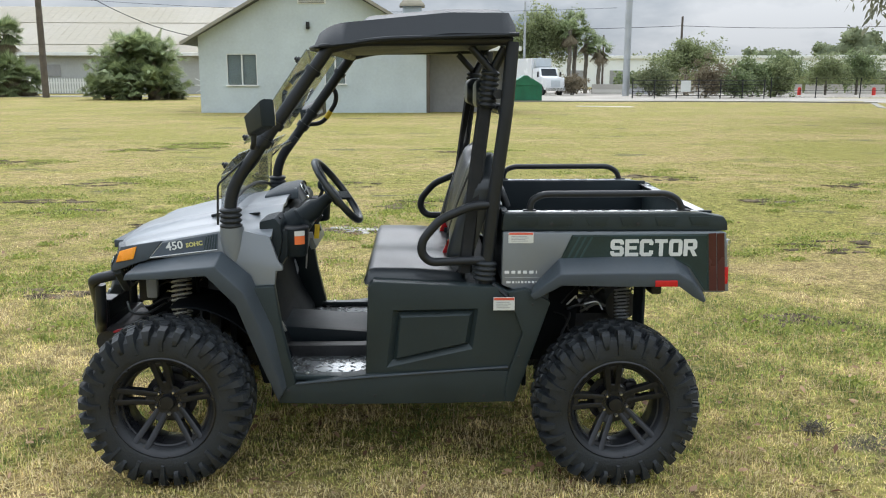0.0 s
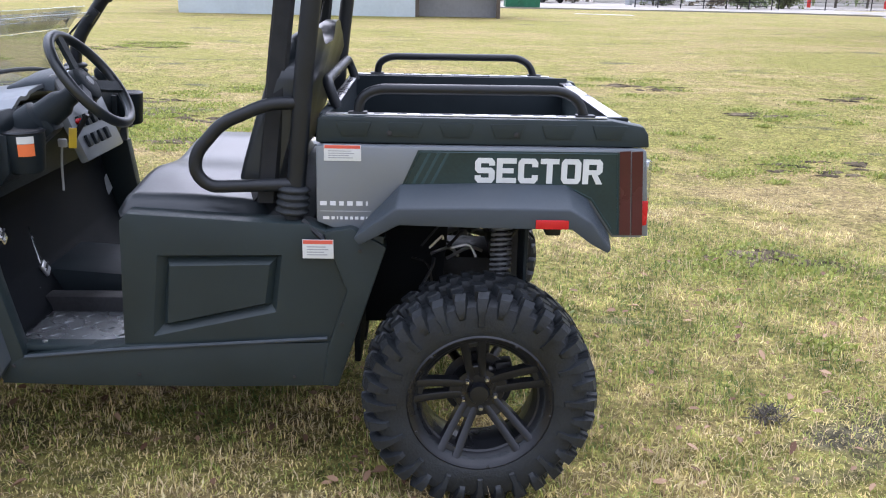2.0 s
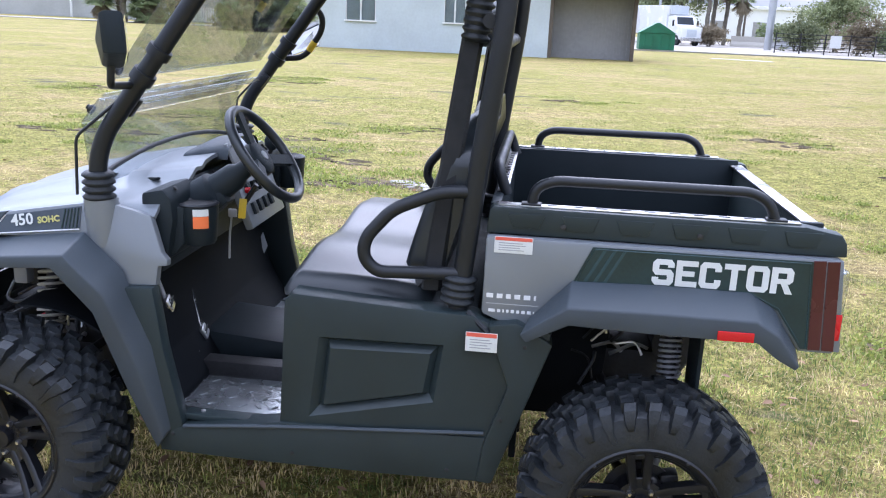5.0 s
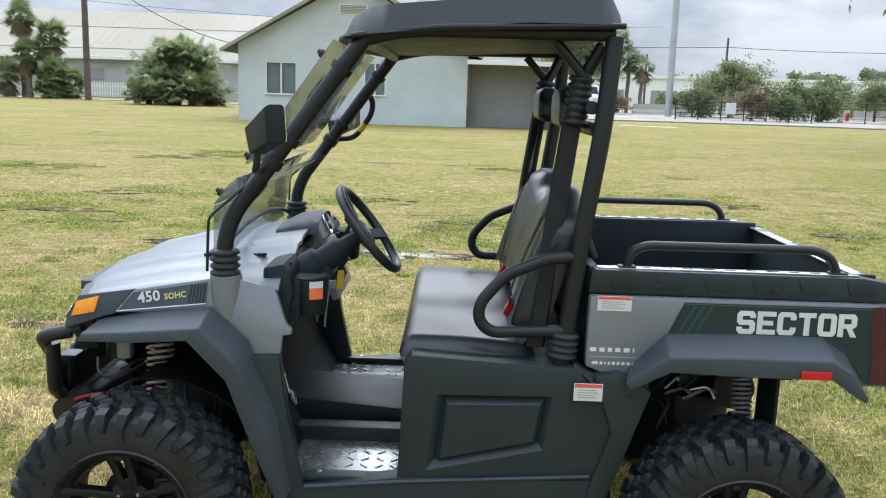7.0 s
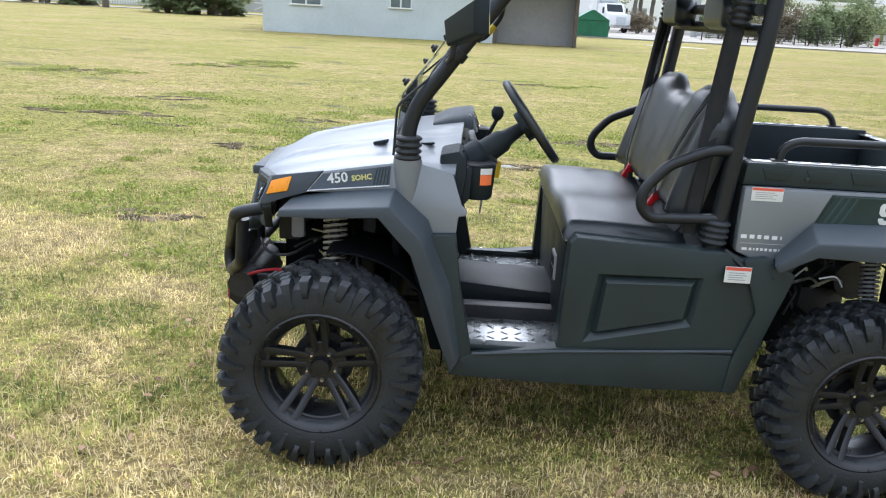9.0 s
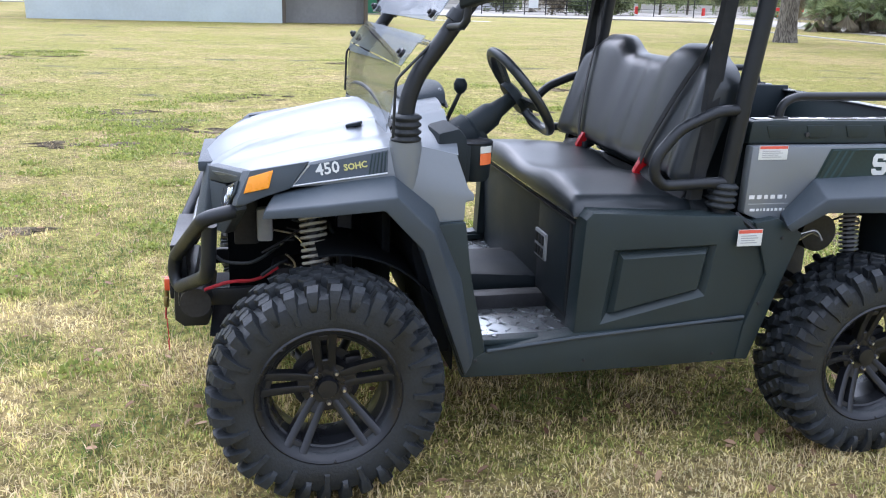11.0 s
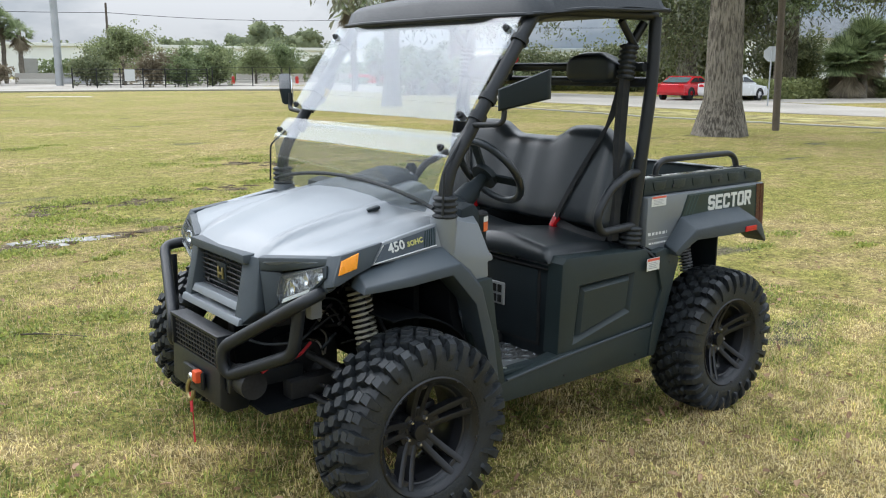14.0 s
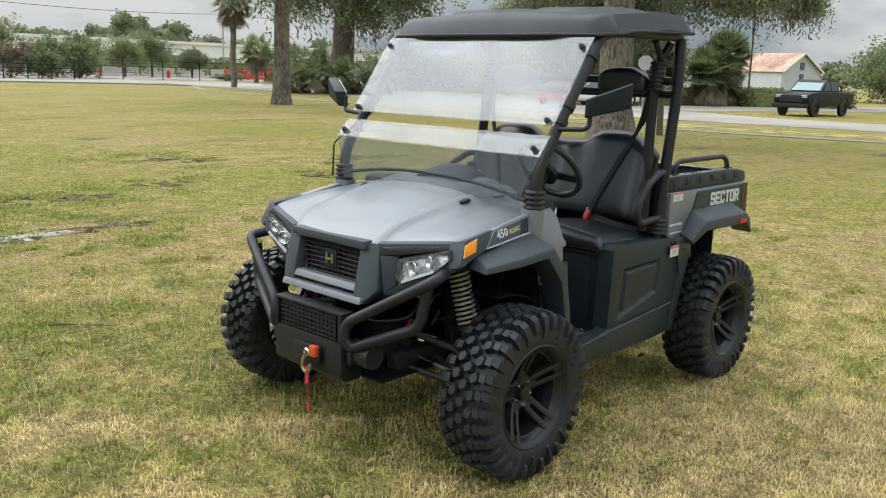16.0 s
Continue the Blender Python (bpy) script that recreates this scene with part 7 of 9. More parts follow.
def edge_fall(u, v, r=0.10):
    d = min(u / r, (1 - u) / r, v / (r * 0.42), (1 - v) / (r * 0.42), 1)
    return math.sqrt(max(0, 1 - (1 - d) ** 2))


def cushion_top(u, v):
    y = (v - 0.5) * 1.20
    lobes = 0.014 * math.cos(2 * math.pi * (v - 0.25) * 2)
    x = 0.795 + u * 0.435
    return (x, y * (0.985 + 0.015 * edge_fall(u, v)), 0.812 + 0.056 * edge_fall(u, v, 0.085) + lobes * edge_fall(u, v) - 0.022 * u + 0.008 * math.sin(u * 3.1))


cushion = part("seat_cushion", pillow(20, 36, cushion_top, lambda u, v: (0.80 + u * 0.43, (v - 0.5) * 1.19, 0.795)), "vinyl", utv, "black vinyl bench seat cushion", angle=70)


def back_top_z(v):
    """Upper outline of the backrest: two lobes and a dip between."""
    a = abs((v - 0.5) * 2)
    return 1.262 + 0.062 * math.exp(-((a - 0.58) / 0.26) ** 4) - 0.05 * max(0, (a - 0.88) / 0.12) ** 2


def back_face(u, v):
    y = (v - 0.5) * 1.14
    z = 0.885 + u * (back_top_z(v) - 0.885)
    a = abs((v - 0.5) * 2)
    flute = 0.005 * math.cos(a * 11.5) * (1 if 0.10 < a < 0.86 else 0)
    bolster = -0.035 * max(0, (a - 0.80) / 0.2) - 0.012 * math.exp(-(a / 0.12) ** 2) * -1
    return (1.195 + 0.115 * u ** 1.2 - 0.035 * edge_fall(u, v, 0.12) - flute * edge_fall(u, v) + bolster, y, z)


backrest = part("backrest", pillow(16, 56, back_face, lambda u, v: (1.255 + 0.10 * u ** 1.2, (v - 0.5) * 1.13, 0.885 + u * (back_top_z(v) - 0.885))), "vinyl", utv, "black vinyl bench backrest with two raised lobes", angle=70)
for s in SIDES:
    hr = part("headrest", pillow(10, 16, lambda u, v: (1.30 - 0.03 * edge_fall(u, v, 0.25), (0.345 + (v - 0.5) * 0.29 * (1 - 0.30 * abs(2 * u - 0.9) ** 3)) * s, 1.515 + u * 0.135 - 0.02 * (2 * v - 1) ** 4 * u), lambda u, v: (1.335 + 0.02 * edge_fall(u, v, 0.25), (0.345 + (v - 0.5) * 0.29 * (1 - 0.30 * abs(2 * u - 0.9) ** 3)) * s, 1.515 + u * 0.135 - 0.02 * (2 * v - 1) ** 4 * u)), "vinyl", utv, "black padded headrest", angle=70)

# roll cage ---------------------------------------------------------------------
cage = part("roll_cage", tube([(1.372, -0.60, 1.52), (1.372, 0.60, 1.52)], 0.022, 14, 0), "tube", utv, "black steel tube roll cage")


def bellows(at, s, n, r, h, parent, tilt=0.0):
    prof = []
    for k in range(n):
        z = h * k / n
        prof += [(r * 0.78, z), (r, z + h / n * 0.35), (r, z + h / n * 0.6), (r * 0.78, z + h / n * 0.95)]
    m = Matrix.Translation(at) @ Matrix.Rotation(tilt, 4, "Y")
    return part("rubber_boot", lathe(prof, 22, None, m), "rubber", parent, "ribbed black rubber boot", angle=60)


def clamp(p, q, r, parent):
    b = tube([p, q], r, 14, 0)
    return part("clamp", b, "tube", parent, "bolted tube clamp")


for s in SIDES:
    ap = [(0.253, 0.600, 1.03), (0.252, 0.600, 1.15), (0.282, 0.600, 1.235), (0.345, 0.600, 1.318), (0.405, 0.600, 1.402), (0.675, 0.600, 1.770)]
    a_pillar = part("front_pillar", tube(mirrored(ap, s), 0.0255, 16, 0.05), "tube", cage, "black tubular windscreen pillar")
    bellows((0.253, 0.600 * s, 1.04), s, 4, 0.046, 0.085, a_pillar)
    for t0, t1 in ((-0.05, 0.02), (0.14, 0.20), (0.72, 0.77)):
        p, q = mixp(ap[4], ap[5], t0), mixp(ap[4], ap[5], t1)
        clamp((p[0], p[1] * s, p[2]), (q[0], q[1] * s, q[2]), 0.034, a_pillar)
    part("clamp_bolt", box((0.03, 0.02, 0.06), (0.352, 0.57 * s, 1.31), 0.005, Euler((0, 0.65, 0)).to_matrix()), "tube", a_pillar)
    bp = [(1.303, 0.605, 0.79), (1.318, 0.605, 0.95), (1.345, 0.612, 1.22), (1.386, 0.614, 1.53), (1.405, 0.600, 1.79)]
    b_pillar = part("rear_pillar", tube(mirrored(bp, s), 0.0275, 16, 0.08), "tube", cage, "black tubular rear pillar")
    bellows((1.300, 0.605 * s, 0.815), s, 4, 0.048, 0.085, b_pillar, 0.08)
    rings = []
    for x, y, z, w in ((1.222, 0.572, 0.84, 0.029), (1.238, 0.565, 1.00, 0.030), (1.270, 0.545, 1.28, 0.031), (1.304, 0.530, 1.55, 0.030)):
        rings.append(mirrored([(x - w, y, z), (x - w * 0.7, y + 0.016, z), (x + w * 0.7, y + 0.016, z), (x + w, y, z), (x + w * 0.7, y - 0.016, z), (x - w * 0.7, y - 0.016, z)], s))
    sleeve = part("belt_sleeve", loft(rings), "webbing", cage, "wide black sleeve covering the belt beside the pillar")
    bellows((1.308, 0.530 * s, 1.53), s, 7, 0.040, 0.15, sleeve, 0.12)
    part("sleeve_stay", tube(mirrored([(1.324, 0.530, 1.66), (1.38, 0.56, 1.77)], s), 0.02, 12, 0), "tube", sleeve)
    part("pillar_brace", tube(mirrored([(1.24, 0.55, 1.775), (1.345, 0.55, 1.66)], s), 0.016, 10, 0), "tube", cage)
    part("roof_bar", tube(mirrored([(0.672, 0.600, 1.765), (0.80, 0.595, 1.795), (1.405, 0.595, 1.80)], s), 0.0235, 14, 0.08), "tube", cage, "black tubular roof side bar")
    grab = [(1.325, 0.612, 1.135), (1.245, 0.625, 1.133), (1.115, 0.635, 1.078), (1.043, 0.640, 0.995), (1.035, 0.640, 0.940), (1.072, 0.635, 0.898), (1.300, 0.612, 0.902)]
    part("hip_guard", tube(mirrored(grab, s), 0.0185, 14, 0.035), "tube", cage, "bent black hip guard tube")
part("front_cross_bar", tube([(0.672, -0.60, 1.765), (0.672, 0.60, 1.765)], 0.0235, 14, 0), "tube", cage)
part("screen_bar", tube([(0.345, -0.60, 1.318), (0.345, 0.60, 1.318)], 0.010, 12, 0), "lens", cage, "clear stiffening bar behind the windscreen")
part("headrest_bar", tube([(1.352, -0.60, 1.585), (1.352, 0.60, 1.585)], 0.020, 12, 0), "tube", cage)
# passenger grab loop on the far front pillar
part("grab_loop", tube([(0.545, 0.635, 1.615), (0.580, 0.655, 1.575), (0.575, 0.66, 1.515), (0.500, 0.66, 1.405), (0.420, 0.645, 1.400)], 0.0125, 12, 0.04), "tube", cage, "bent black grab loop with yellow mark")
part("loop_mark", tube([(0.545, 0.66, 1.471), (0.520, 0.66, 1.434)], 0.0145, 12, 0), "yellow", cage, "yellow tag on the grab loop")

# roof --------------------------------------------------------------------------


def roof_pt(i, j, n=28, m=24):
    u, v = i / n, j / m * 2 - 1
    x0, x1 = 0.575 + 0.045 * abs(v) ** 3, 1.430 - 0.02 * abs(v) ** 4
    x = x0 + u * (x1 - x0)
    y = v * (0.665 - 0.03 * max(0, 0.12 - u) / 0.12)
    edge = min(1, (1 - abs(v)) / 0.09)
    fall = math.sqrt(max(0, 1 - (1 - edge) ** 2))
    nose = math.sqrt(max(0, 1 - (1 - min(1, u / 0.16)) ** 2))
    tail_ = math.sqrt(max(0, 1 - (1 - min(1, (1 - u) / 0.04)) ** 2))
    base = 1.768 + 0.052 * min(1, u * 1.5)
    crown = 0.076 * fall * min(nose, tail_ + 0.3) + 0.022 * (1 - v * v) * nose
    ribs = 0.018 * (1 if abs(abs(v) - 0.42) < 0.17 and 0.25 < u < 0.93 else 0) + 0.010 * (1 if abs(v) < 0.16 and 0.30 < u < 0.95 else 0)
    return (x, y, base + crown * 1.05 + ribs)


roof = part("roof", thick_grid([[roof_pt(i, j) for j in range(25)] for i in range(29)], 0.012), "roof", utv, "black moulded plastic roof panel", angle=50)
part("roof_lip", tube([(1.425, -0.655, 1.818), (0.90, -0.664, 1.800), (0.628, -0.640, 1.769), (0.575, -0.40, 1.770), (0.575, 0.40, 1.770), (0.628, 0.640, 1.769), (0.90, 0.664, 1.800), (1.425, 0.655, 1.818)], 0.009, 8, 0.05), "roof", roof)
part("headliner", box((0.78, 1.20, 0.01), (1.02, 0, 1.785), 0.003, Euler((0, radians(-2.6), 0)).to_matrix()), "black_plastic", roof, "dark roof lining")
part("roof_label", box((0.05, 0.035, 0.002), (0.70, -0.45, 1.757), 0, Euler((0, -0.2, 0.3)).to_matrix()), "yellow_decal", roof, "yellowed label under the roof")

# windscreen --------------------------------------------------------------------


def sheet(x0, z0, x1, z1, w0, w1, thick=0.004):
    return panel([(x0, -w0, z0), (x0, w0, z0), (x1, w1, z1), (x1, -w1, z1)], thick, 0.001)


screen = part("windscreen", sheet(0.326, 1.386, 0.588, 1.757, 0.625, 0.625), "windscreen", utv, "clear tilted upper windscreen", smooth=False)
screen.visible_shadow = False
lower = part("lower_screen", sheet(0.232, 1.262, 0.284, 1.330, 0.632, 0.628), "windscreen", utv, "clear lower windscreen strip", smooth=False)
lower.visible_shadow = False
foot = part("lower_skirt", sheet(0.205, 1.062, 0.231, 1.259, 0.545, 0.628), "windscreen", lower, "clear lower skirt meeting the hood", smooth=False)
foot.visible_shadow = False
part("screen_channel", panel([(0.287, -0.628, 1.326), (0.287, 0.628, 1.326), (0.302, 0.628, 1.346), (0.302, -0.628, 1.346)], 0.004), "lens", lower, "clear folded channel", smooth=False)
seal = [(0.215, y, 1.078 + 0.062 * (1 - (abs(y) / 0.58) ** 2.2)) for y in (-0.58, -0.5, -0.42, -0.3, -0.15, 0, 0.15, 0.3, 0.42, 0.5, 0.58)]
part("screen_seal", tube(seal, 0.008, 8, 0.03), "rubber", lower, "black rubber seal on the hood")
for s in SIDES:
    for x, z, y in ((0.560, 1.712, 0.588), (0.340, 1.402, 0.588), (0.252, 1.290, 0.589)):
        m = Matrix.Translation((x - 0.012, y * s, z + 0.006)) @ Euler((0, radians(-55), 0)).to_matrix().to_4x4()
        part("screen_bolt", lathe([(0.014, -0.004), (0.014, 0.006), (0.008, 0.009), (0.008, 0.015), (0.004, 0.017)], 12, None, m), "tube", screen)
    part("screen_stay", tube(mirrored([(0.335, 0.60, 1.335), (0.215, 0.640, 1.225), (0.208, 0.640, 1.06)], s), 0.0045, 8, 0.02), "tube", lower)

# mirrors -----------------------------------------------------------------------
for s in SIDES:
    head = [Vector((0.360, 0.752, 1.500)), Vector((0.457, 0.905, 1.560)), Vector((0.462, 0.902, 1.474)), Vector((0.372, 0.742, 1.435))]
    head = [p + Vector((0, 0.035 if k in (0, 3) else 0.060, -0.025)) for k, p in enumerate(head)] if s > 0 else head
    back_v = Vector((0.036, -0.026, 0.0))
    mid = sum(head, Vector()) / 4
    head = [Vector((p.x, p.y, mid.z + (p.z - mid.z) * 1.18)) for p in head]
    rings = [[mid + (p - mid) * 0.90 - back_v * 0.25 for p in head], list(head), [p + back_v * 0.8 for p in head], [mid + (p - mid) * 0.93 + back_v for p in head]]
    b = loft([mirrored([tuple(p) for p in r], s) for r in rings])
    bev(b, 0.004)
    mir = part("side_mirror", b, "black_plastic", utv, "black plastic wing mirror on a stalk")
    g = [mid + (p - mid) * 0.86 + back_v * 1.12 for p in head]
    part("mirror_glass", panel(mirrored([tuple(p) for p in g], s), 0.002, 0, None, (1, 0, 0)), "mirror", mir, "mirror glass")
    part("stalk", tube(mirrored([(0.392, 0.755, 1.455), (0.388, 0.755, 1.395), (0.380, 0.740, 1.380), (0.372, 0.615, 1.372)], s), 0.0105, 10, 0.02), "tube", mir)

# dash, steering, cup holder ------------------------------------------------------
dash = part("dashboard", prism([(0.36, 1.06), (0.425, 1.075), (0.450, 1.045), (0.455, 0.985), (0.440, 0.90), (0.415, 0.82), (0.36, 0.82)], -0.565, 0.565, 0.012), "black_plastic", utv, "black plastic dashboard")
part("instrument_pod", loft([[(0.315 + dx, 0.0 + 0.155 * math.cos(a), 1.10 + h * max(0, math.sin(a)) ** 0.6) for a in (math.pi * k / 14 for k in range(15))] for dx, h in ((0.0, 0.020), (0.06, 0.052), (0.13, 0.066), (0.155, 0.062))], wrap=False), "flare_plastic", dash, "dark instrument hood", angle=60)
part("instrument_face", box((0.012, 0.27, 0.075), (0.468, 0.0, 1.115), 0.01, Euler((0, radians(-25), 0)).to_matrix()), "print", dash, "pale instrument face")
for y in (-0.5, -0.35, -0.2, 0.2, 0.35, 0.5):
    part("dash_screw", lathe([(0.007, -0.002), (0.007, 0.003), (0.003, 0.004)], 8, None, Matrix.Translation((0.437, y, 1.066)) @ Matrix.Rotation(radians(50), 4, "Y")), "dark_metal", dash)
part("dash_label", box((0.002, 0.055, 0.022), (0.456, -0.30, 1.02), 0, Euler((0, -0.1, 0)).to_matrix()), "label_red", dash, "small red label")
part("gauge", lathe([(0.042, 0), (0.045, 0.01), (0.04, 0.012), (0.036, 0.006)], 24, None, Matrix.Translation((0.470, 0.0, 1.118)) @ Matrix.Rotation(radians(65), 4, "Y")), "chrome", dash, "round gauge")
console = part("centre_console", panel([(0.475, -0.12, 1.045), (0.475, 0.24, 1.045), (0.545, 0.24, 0.86), (0.545, -0.12, 0.86)], 0.03, 0.008, None, (1, 0, 0)), "silver", dash, "grey centre switch panel")
for i in range(2):
    for j in range(4):
        part("rocker_switch", box((0.014, 0.026, 0.042), (0.505 + 0.022 * i, -0.06 + j * 0.06, 0.985 - i * 0.065), 0.004, Euler((0, -0.36, 0)).to_matrix()), "black_plastic", console)
part("gear_lever", tube([(0.52, -0.18, 0.94), (0.58, -0.19, 1.03)], 0.009, 8, 0), "tube", dash)
part("gear_knob", lathe([(0.012, 0), (0.024, 0.015), (0.026, 0.035), (0.015, 0.055)], 14, None, Matrix.Translation((0.565, 0.02, 1.115))), "black_plastic", dash, "black shift knob")
part("shift_rod", tube([(0.50, 0.02, 0.98), (0.565, 0.02, 1.12)], 0.008, 8, 0), "tube", dash)
part("key_tag", box((0.024, 0.004, 0.065), (0.568, -0.295, 0.970), 0.003, Euler((0, 0.1, 0.5)).to_matrix()), "yellow", dash, "yellow tag hanging at the switch panel")
part("key_cord", tube([(0.535, -0.30, 0.955), (0.520, -0.285, 0.88), (0.512, -0.272, 0.795)], 0.004, 6, 0.02), "print", dash, "grey key cord")
part("key_ring", box((0.03, 0.012, 0.028), (0.537, -0.30, 0.955), 0.006), "print", dash)
part("red_knob", lathe([(0.010, 0), (0.010, 0.014), (0.006, 0.018)], 14, None, Matrix.Translation((0.53, -0.155, 1.0)) @ Matrix.Rotation(radians(80), 4, "Y")), "red_lens", dash, "red knob")
for s in SIDES:
    ring_c = Matrix.Translation((0.495, 0.472 * s, 1.016))
    b = prism([(0.385, 1.020), (0.475, 1.018), (0.470, 0.905), (0.440, 0.865), (0.395, 0.845)], 0.532 * s, 0.405 * s, 0.012)
    b = lathe([(0.0, -0.118), (0.046, -0.118), (0.052, -0.110), (0.060, -0.010), (0.060, 0.0), (0.0, 0.0)], 32, b, ring_c)
    cup = part("cup_holder", b, "black_plastic", utv, "black moulded cup holder at the dash's end")
    part("cup_ring", lathe([(0.058, -0.004), (0.062, 0.004), (0.056, 0.009), (0.046, 0.003)], 32, None, ring_c, True), "tube", cup)
    # flat dark disc stands in for the shaded hollow of the cup
    part("cup_well_shade", lathe([(0.048, 0.0045), (0.020, 0.0042), (0.0, 0.004)], 32, None, ring_c), "webbing", cup, "dark disc painting in the cup well's shade")
    if s < 0:
        m = ring_c @ Matrix.Rotation(radians(-62), 4, "Z")
        for nm, z0, z1, matl, r in (("cup_label", -0.062, -0.026, "label_orange", 0.0600), ("label_head", -0.025, -0.004, "white_decal", 0.0608)):
            rows = [[m @ Vector(((r - 0.0014 - 0.0001 * (z < -0.04)) * math.cos(q), (r - 0.0014) * math.sin(q), z)) for q in (radians(-22 + 5.5 * k) for k in range(9))] for z in (z0, z1)]
            part(nm, thick_grid(rows, -0.002), matl, cup, "curved orange and white warning label")

WHEEL_C = Vector((0.672, -0.37, 1.163))
WHEEL_N = Vector((0.80, 0.0, 0.60)).normalized()
wm = Matrix.Translation(WHEEL_C) @ WHEEL_N.to_track_quat("Z", "Y").to_matrix().to_4x4()
ring = [wm @ Vector((0.158 * math.cos(a), 0.158 * math.sin(a), 0)) for a in (2 * math.pi * k / 44 for k in range(44))]
steering = part("steering_wheel", tube(ring, 0.0155, 14, 0, closed=True), "vinyl", utv, "black three-spoke steering wheel")
for k in (90, 200, 340):
    a = radians(k)
    tip = Vector((0.15 * math.cos(a), 0.15 * math.sin(a), 0))
    b = loft([[wm @ Vector((tip.x * t - math.sin(a) * w, tip.y * t + math.cos(a) * w, -0.035 * (1 - t) + h)) for w, h in ((-0.02, 0), (0.02, 0), (0.018, 0.012), (-0.018, 0.012))] for t in (0.15, 0.5, 0.98)])
    part("spoke", b, "black_plastic", steering)
part("horn_pad", lathe([(0.058, -0.04), (0.056, -0.015), (0.045, -0.008), (0.02, -0.005)], 24, None, wm), "black_plastic", steering)
part("hub_badge", lathe([(0.016, -0.006), (0.015, -0.002), (0.008, -0.001)], 18, None, wm), "print", steering, "round grey hub badge")
col_end = WHEEL_C - WHEEL_N * 0.30
part("steering_column", tube([WHEEL_C - WHEEL_N * 0.03, WHEEL_C - WHEEL_N * 0.10, WHEEL_C - WHEEL_N * 0.12, WHEEL_C - WHEEL_N * 0.19, WHEEL_C - WHEEL_N * 0.20, col_end], 0.03, 16, 0, radii=[0.022, 0.03, 0.042, 0.046, 0.06, 0.07]), "black_plastic", utv, "black steering column shroud")
part("column_boss", box((0.20, 0.09, 0.085), WHEEL_C - WHEEL_N * 0.26 + Vector((0, 0, -0.02)), 0.02, WHEEL_N.to_track_quat("X", "Z").to_matrix()), "black_plastic", utv)
for x, y, z in ((0.405, -0.50, 0.705), (0.385, -0.19, 0.500), (0.390, -0.265, 0.452)):
    ped = part("pedal", box((0.012, 0.060, 0.042), (x, y, z), 0.004, Euler((0.15, -0.5, 0.2)).to_matrix()), "steel", utv, "worn steel foot pedal")
    part("pedal_arm", tube([(x - 0.01, y, z), (0.33, y + 0.02, z + 0.14)], 0.008, 8, 0), "steel", ped)
    for k in range(3):
        part("pedal_rib", box((0.004, 0.050, 0.004), (x + 0.007, y, z - 0.012 + 0.012 * k), 0.001, Euler((0.15, -0.5, 0.2)).to_matrix()), "rubber", ped)

# belts ----------------------------------------------------------------------------
for s in SIDES:
    rows = [[(1.312, y * s, 1.52) for y in (0.490, 0.535)], [(1.290, y * s, 1.40) for y in (0.475, 0.520)]]
    for k in range(9):
        t = k / 8
        row = []
        for y in (0.456 - 0.175 * t, 0.481 - 0.175 * t):
            v = 0.5 + y * s / 1.14
            z = 1.325 - 0.42 * t
            u = min(1, (z - 0.885) / (back_top_z(v) - 0.885))
            row.append((back_face(u, v)[0] - (0.030 if u == 1 else 0.012), y * s, z))
        rows.append(row)
    b = thick_grid(rows, 0.003)
    belt = part("seat_belt", b, "webbing", utv, "black seat belt webbing across the backrest")
    part("buckle", box((0.03, 0.028, 0.065), (1.160, 0.285 * s, 0.895), 0.006, Euler((0.2, 0.4, 0)).to_matrix()), "red_lens", belt, "red belt buckle")
    part("buckle_plate", box((0.02, 0.034, 0.05), (1.168, 0.27 * s, 0.865), 0.004), "black_plastic", belt)
    part("lap_belt", tube(mirrored([(1.17, 0.29, 0.89), (1.15, 0.42, 0.865), (1.19, 0.56, 0.845)], s), 0.02, 8, 0.05, flat=0.15), "webbing", belt)

# wheels ----------------------------------------------------------------------------


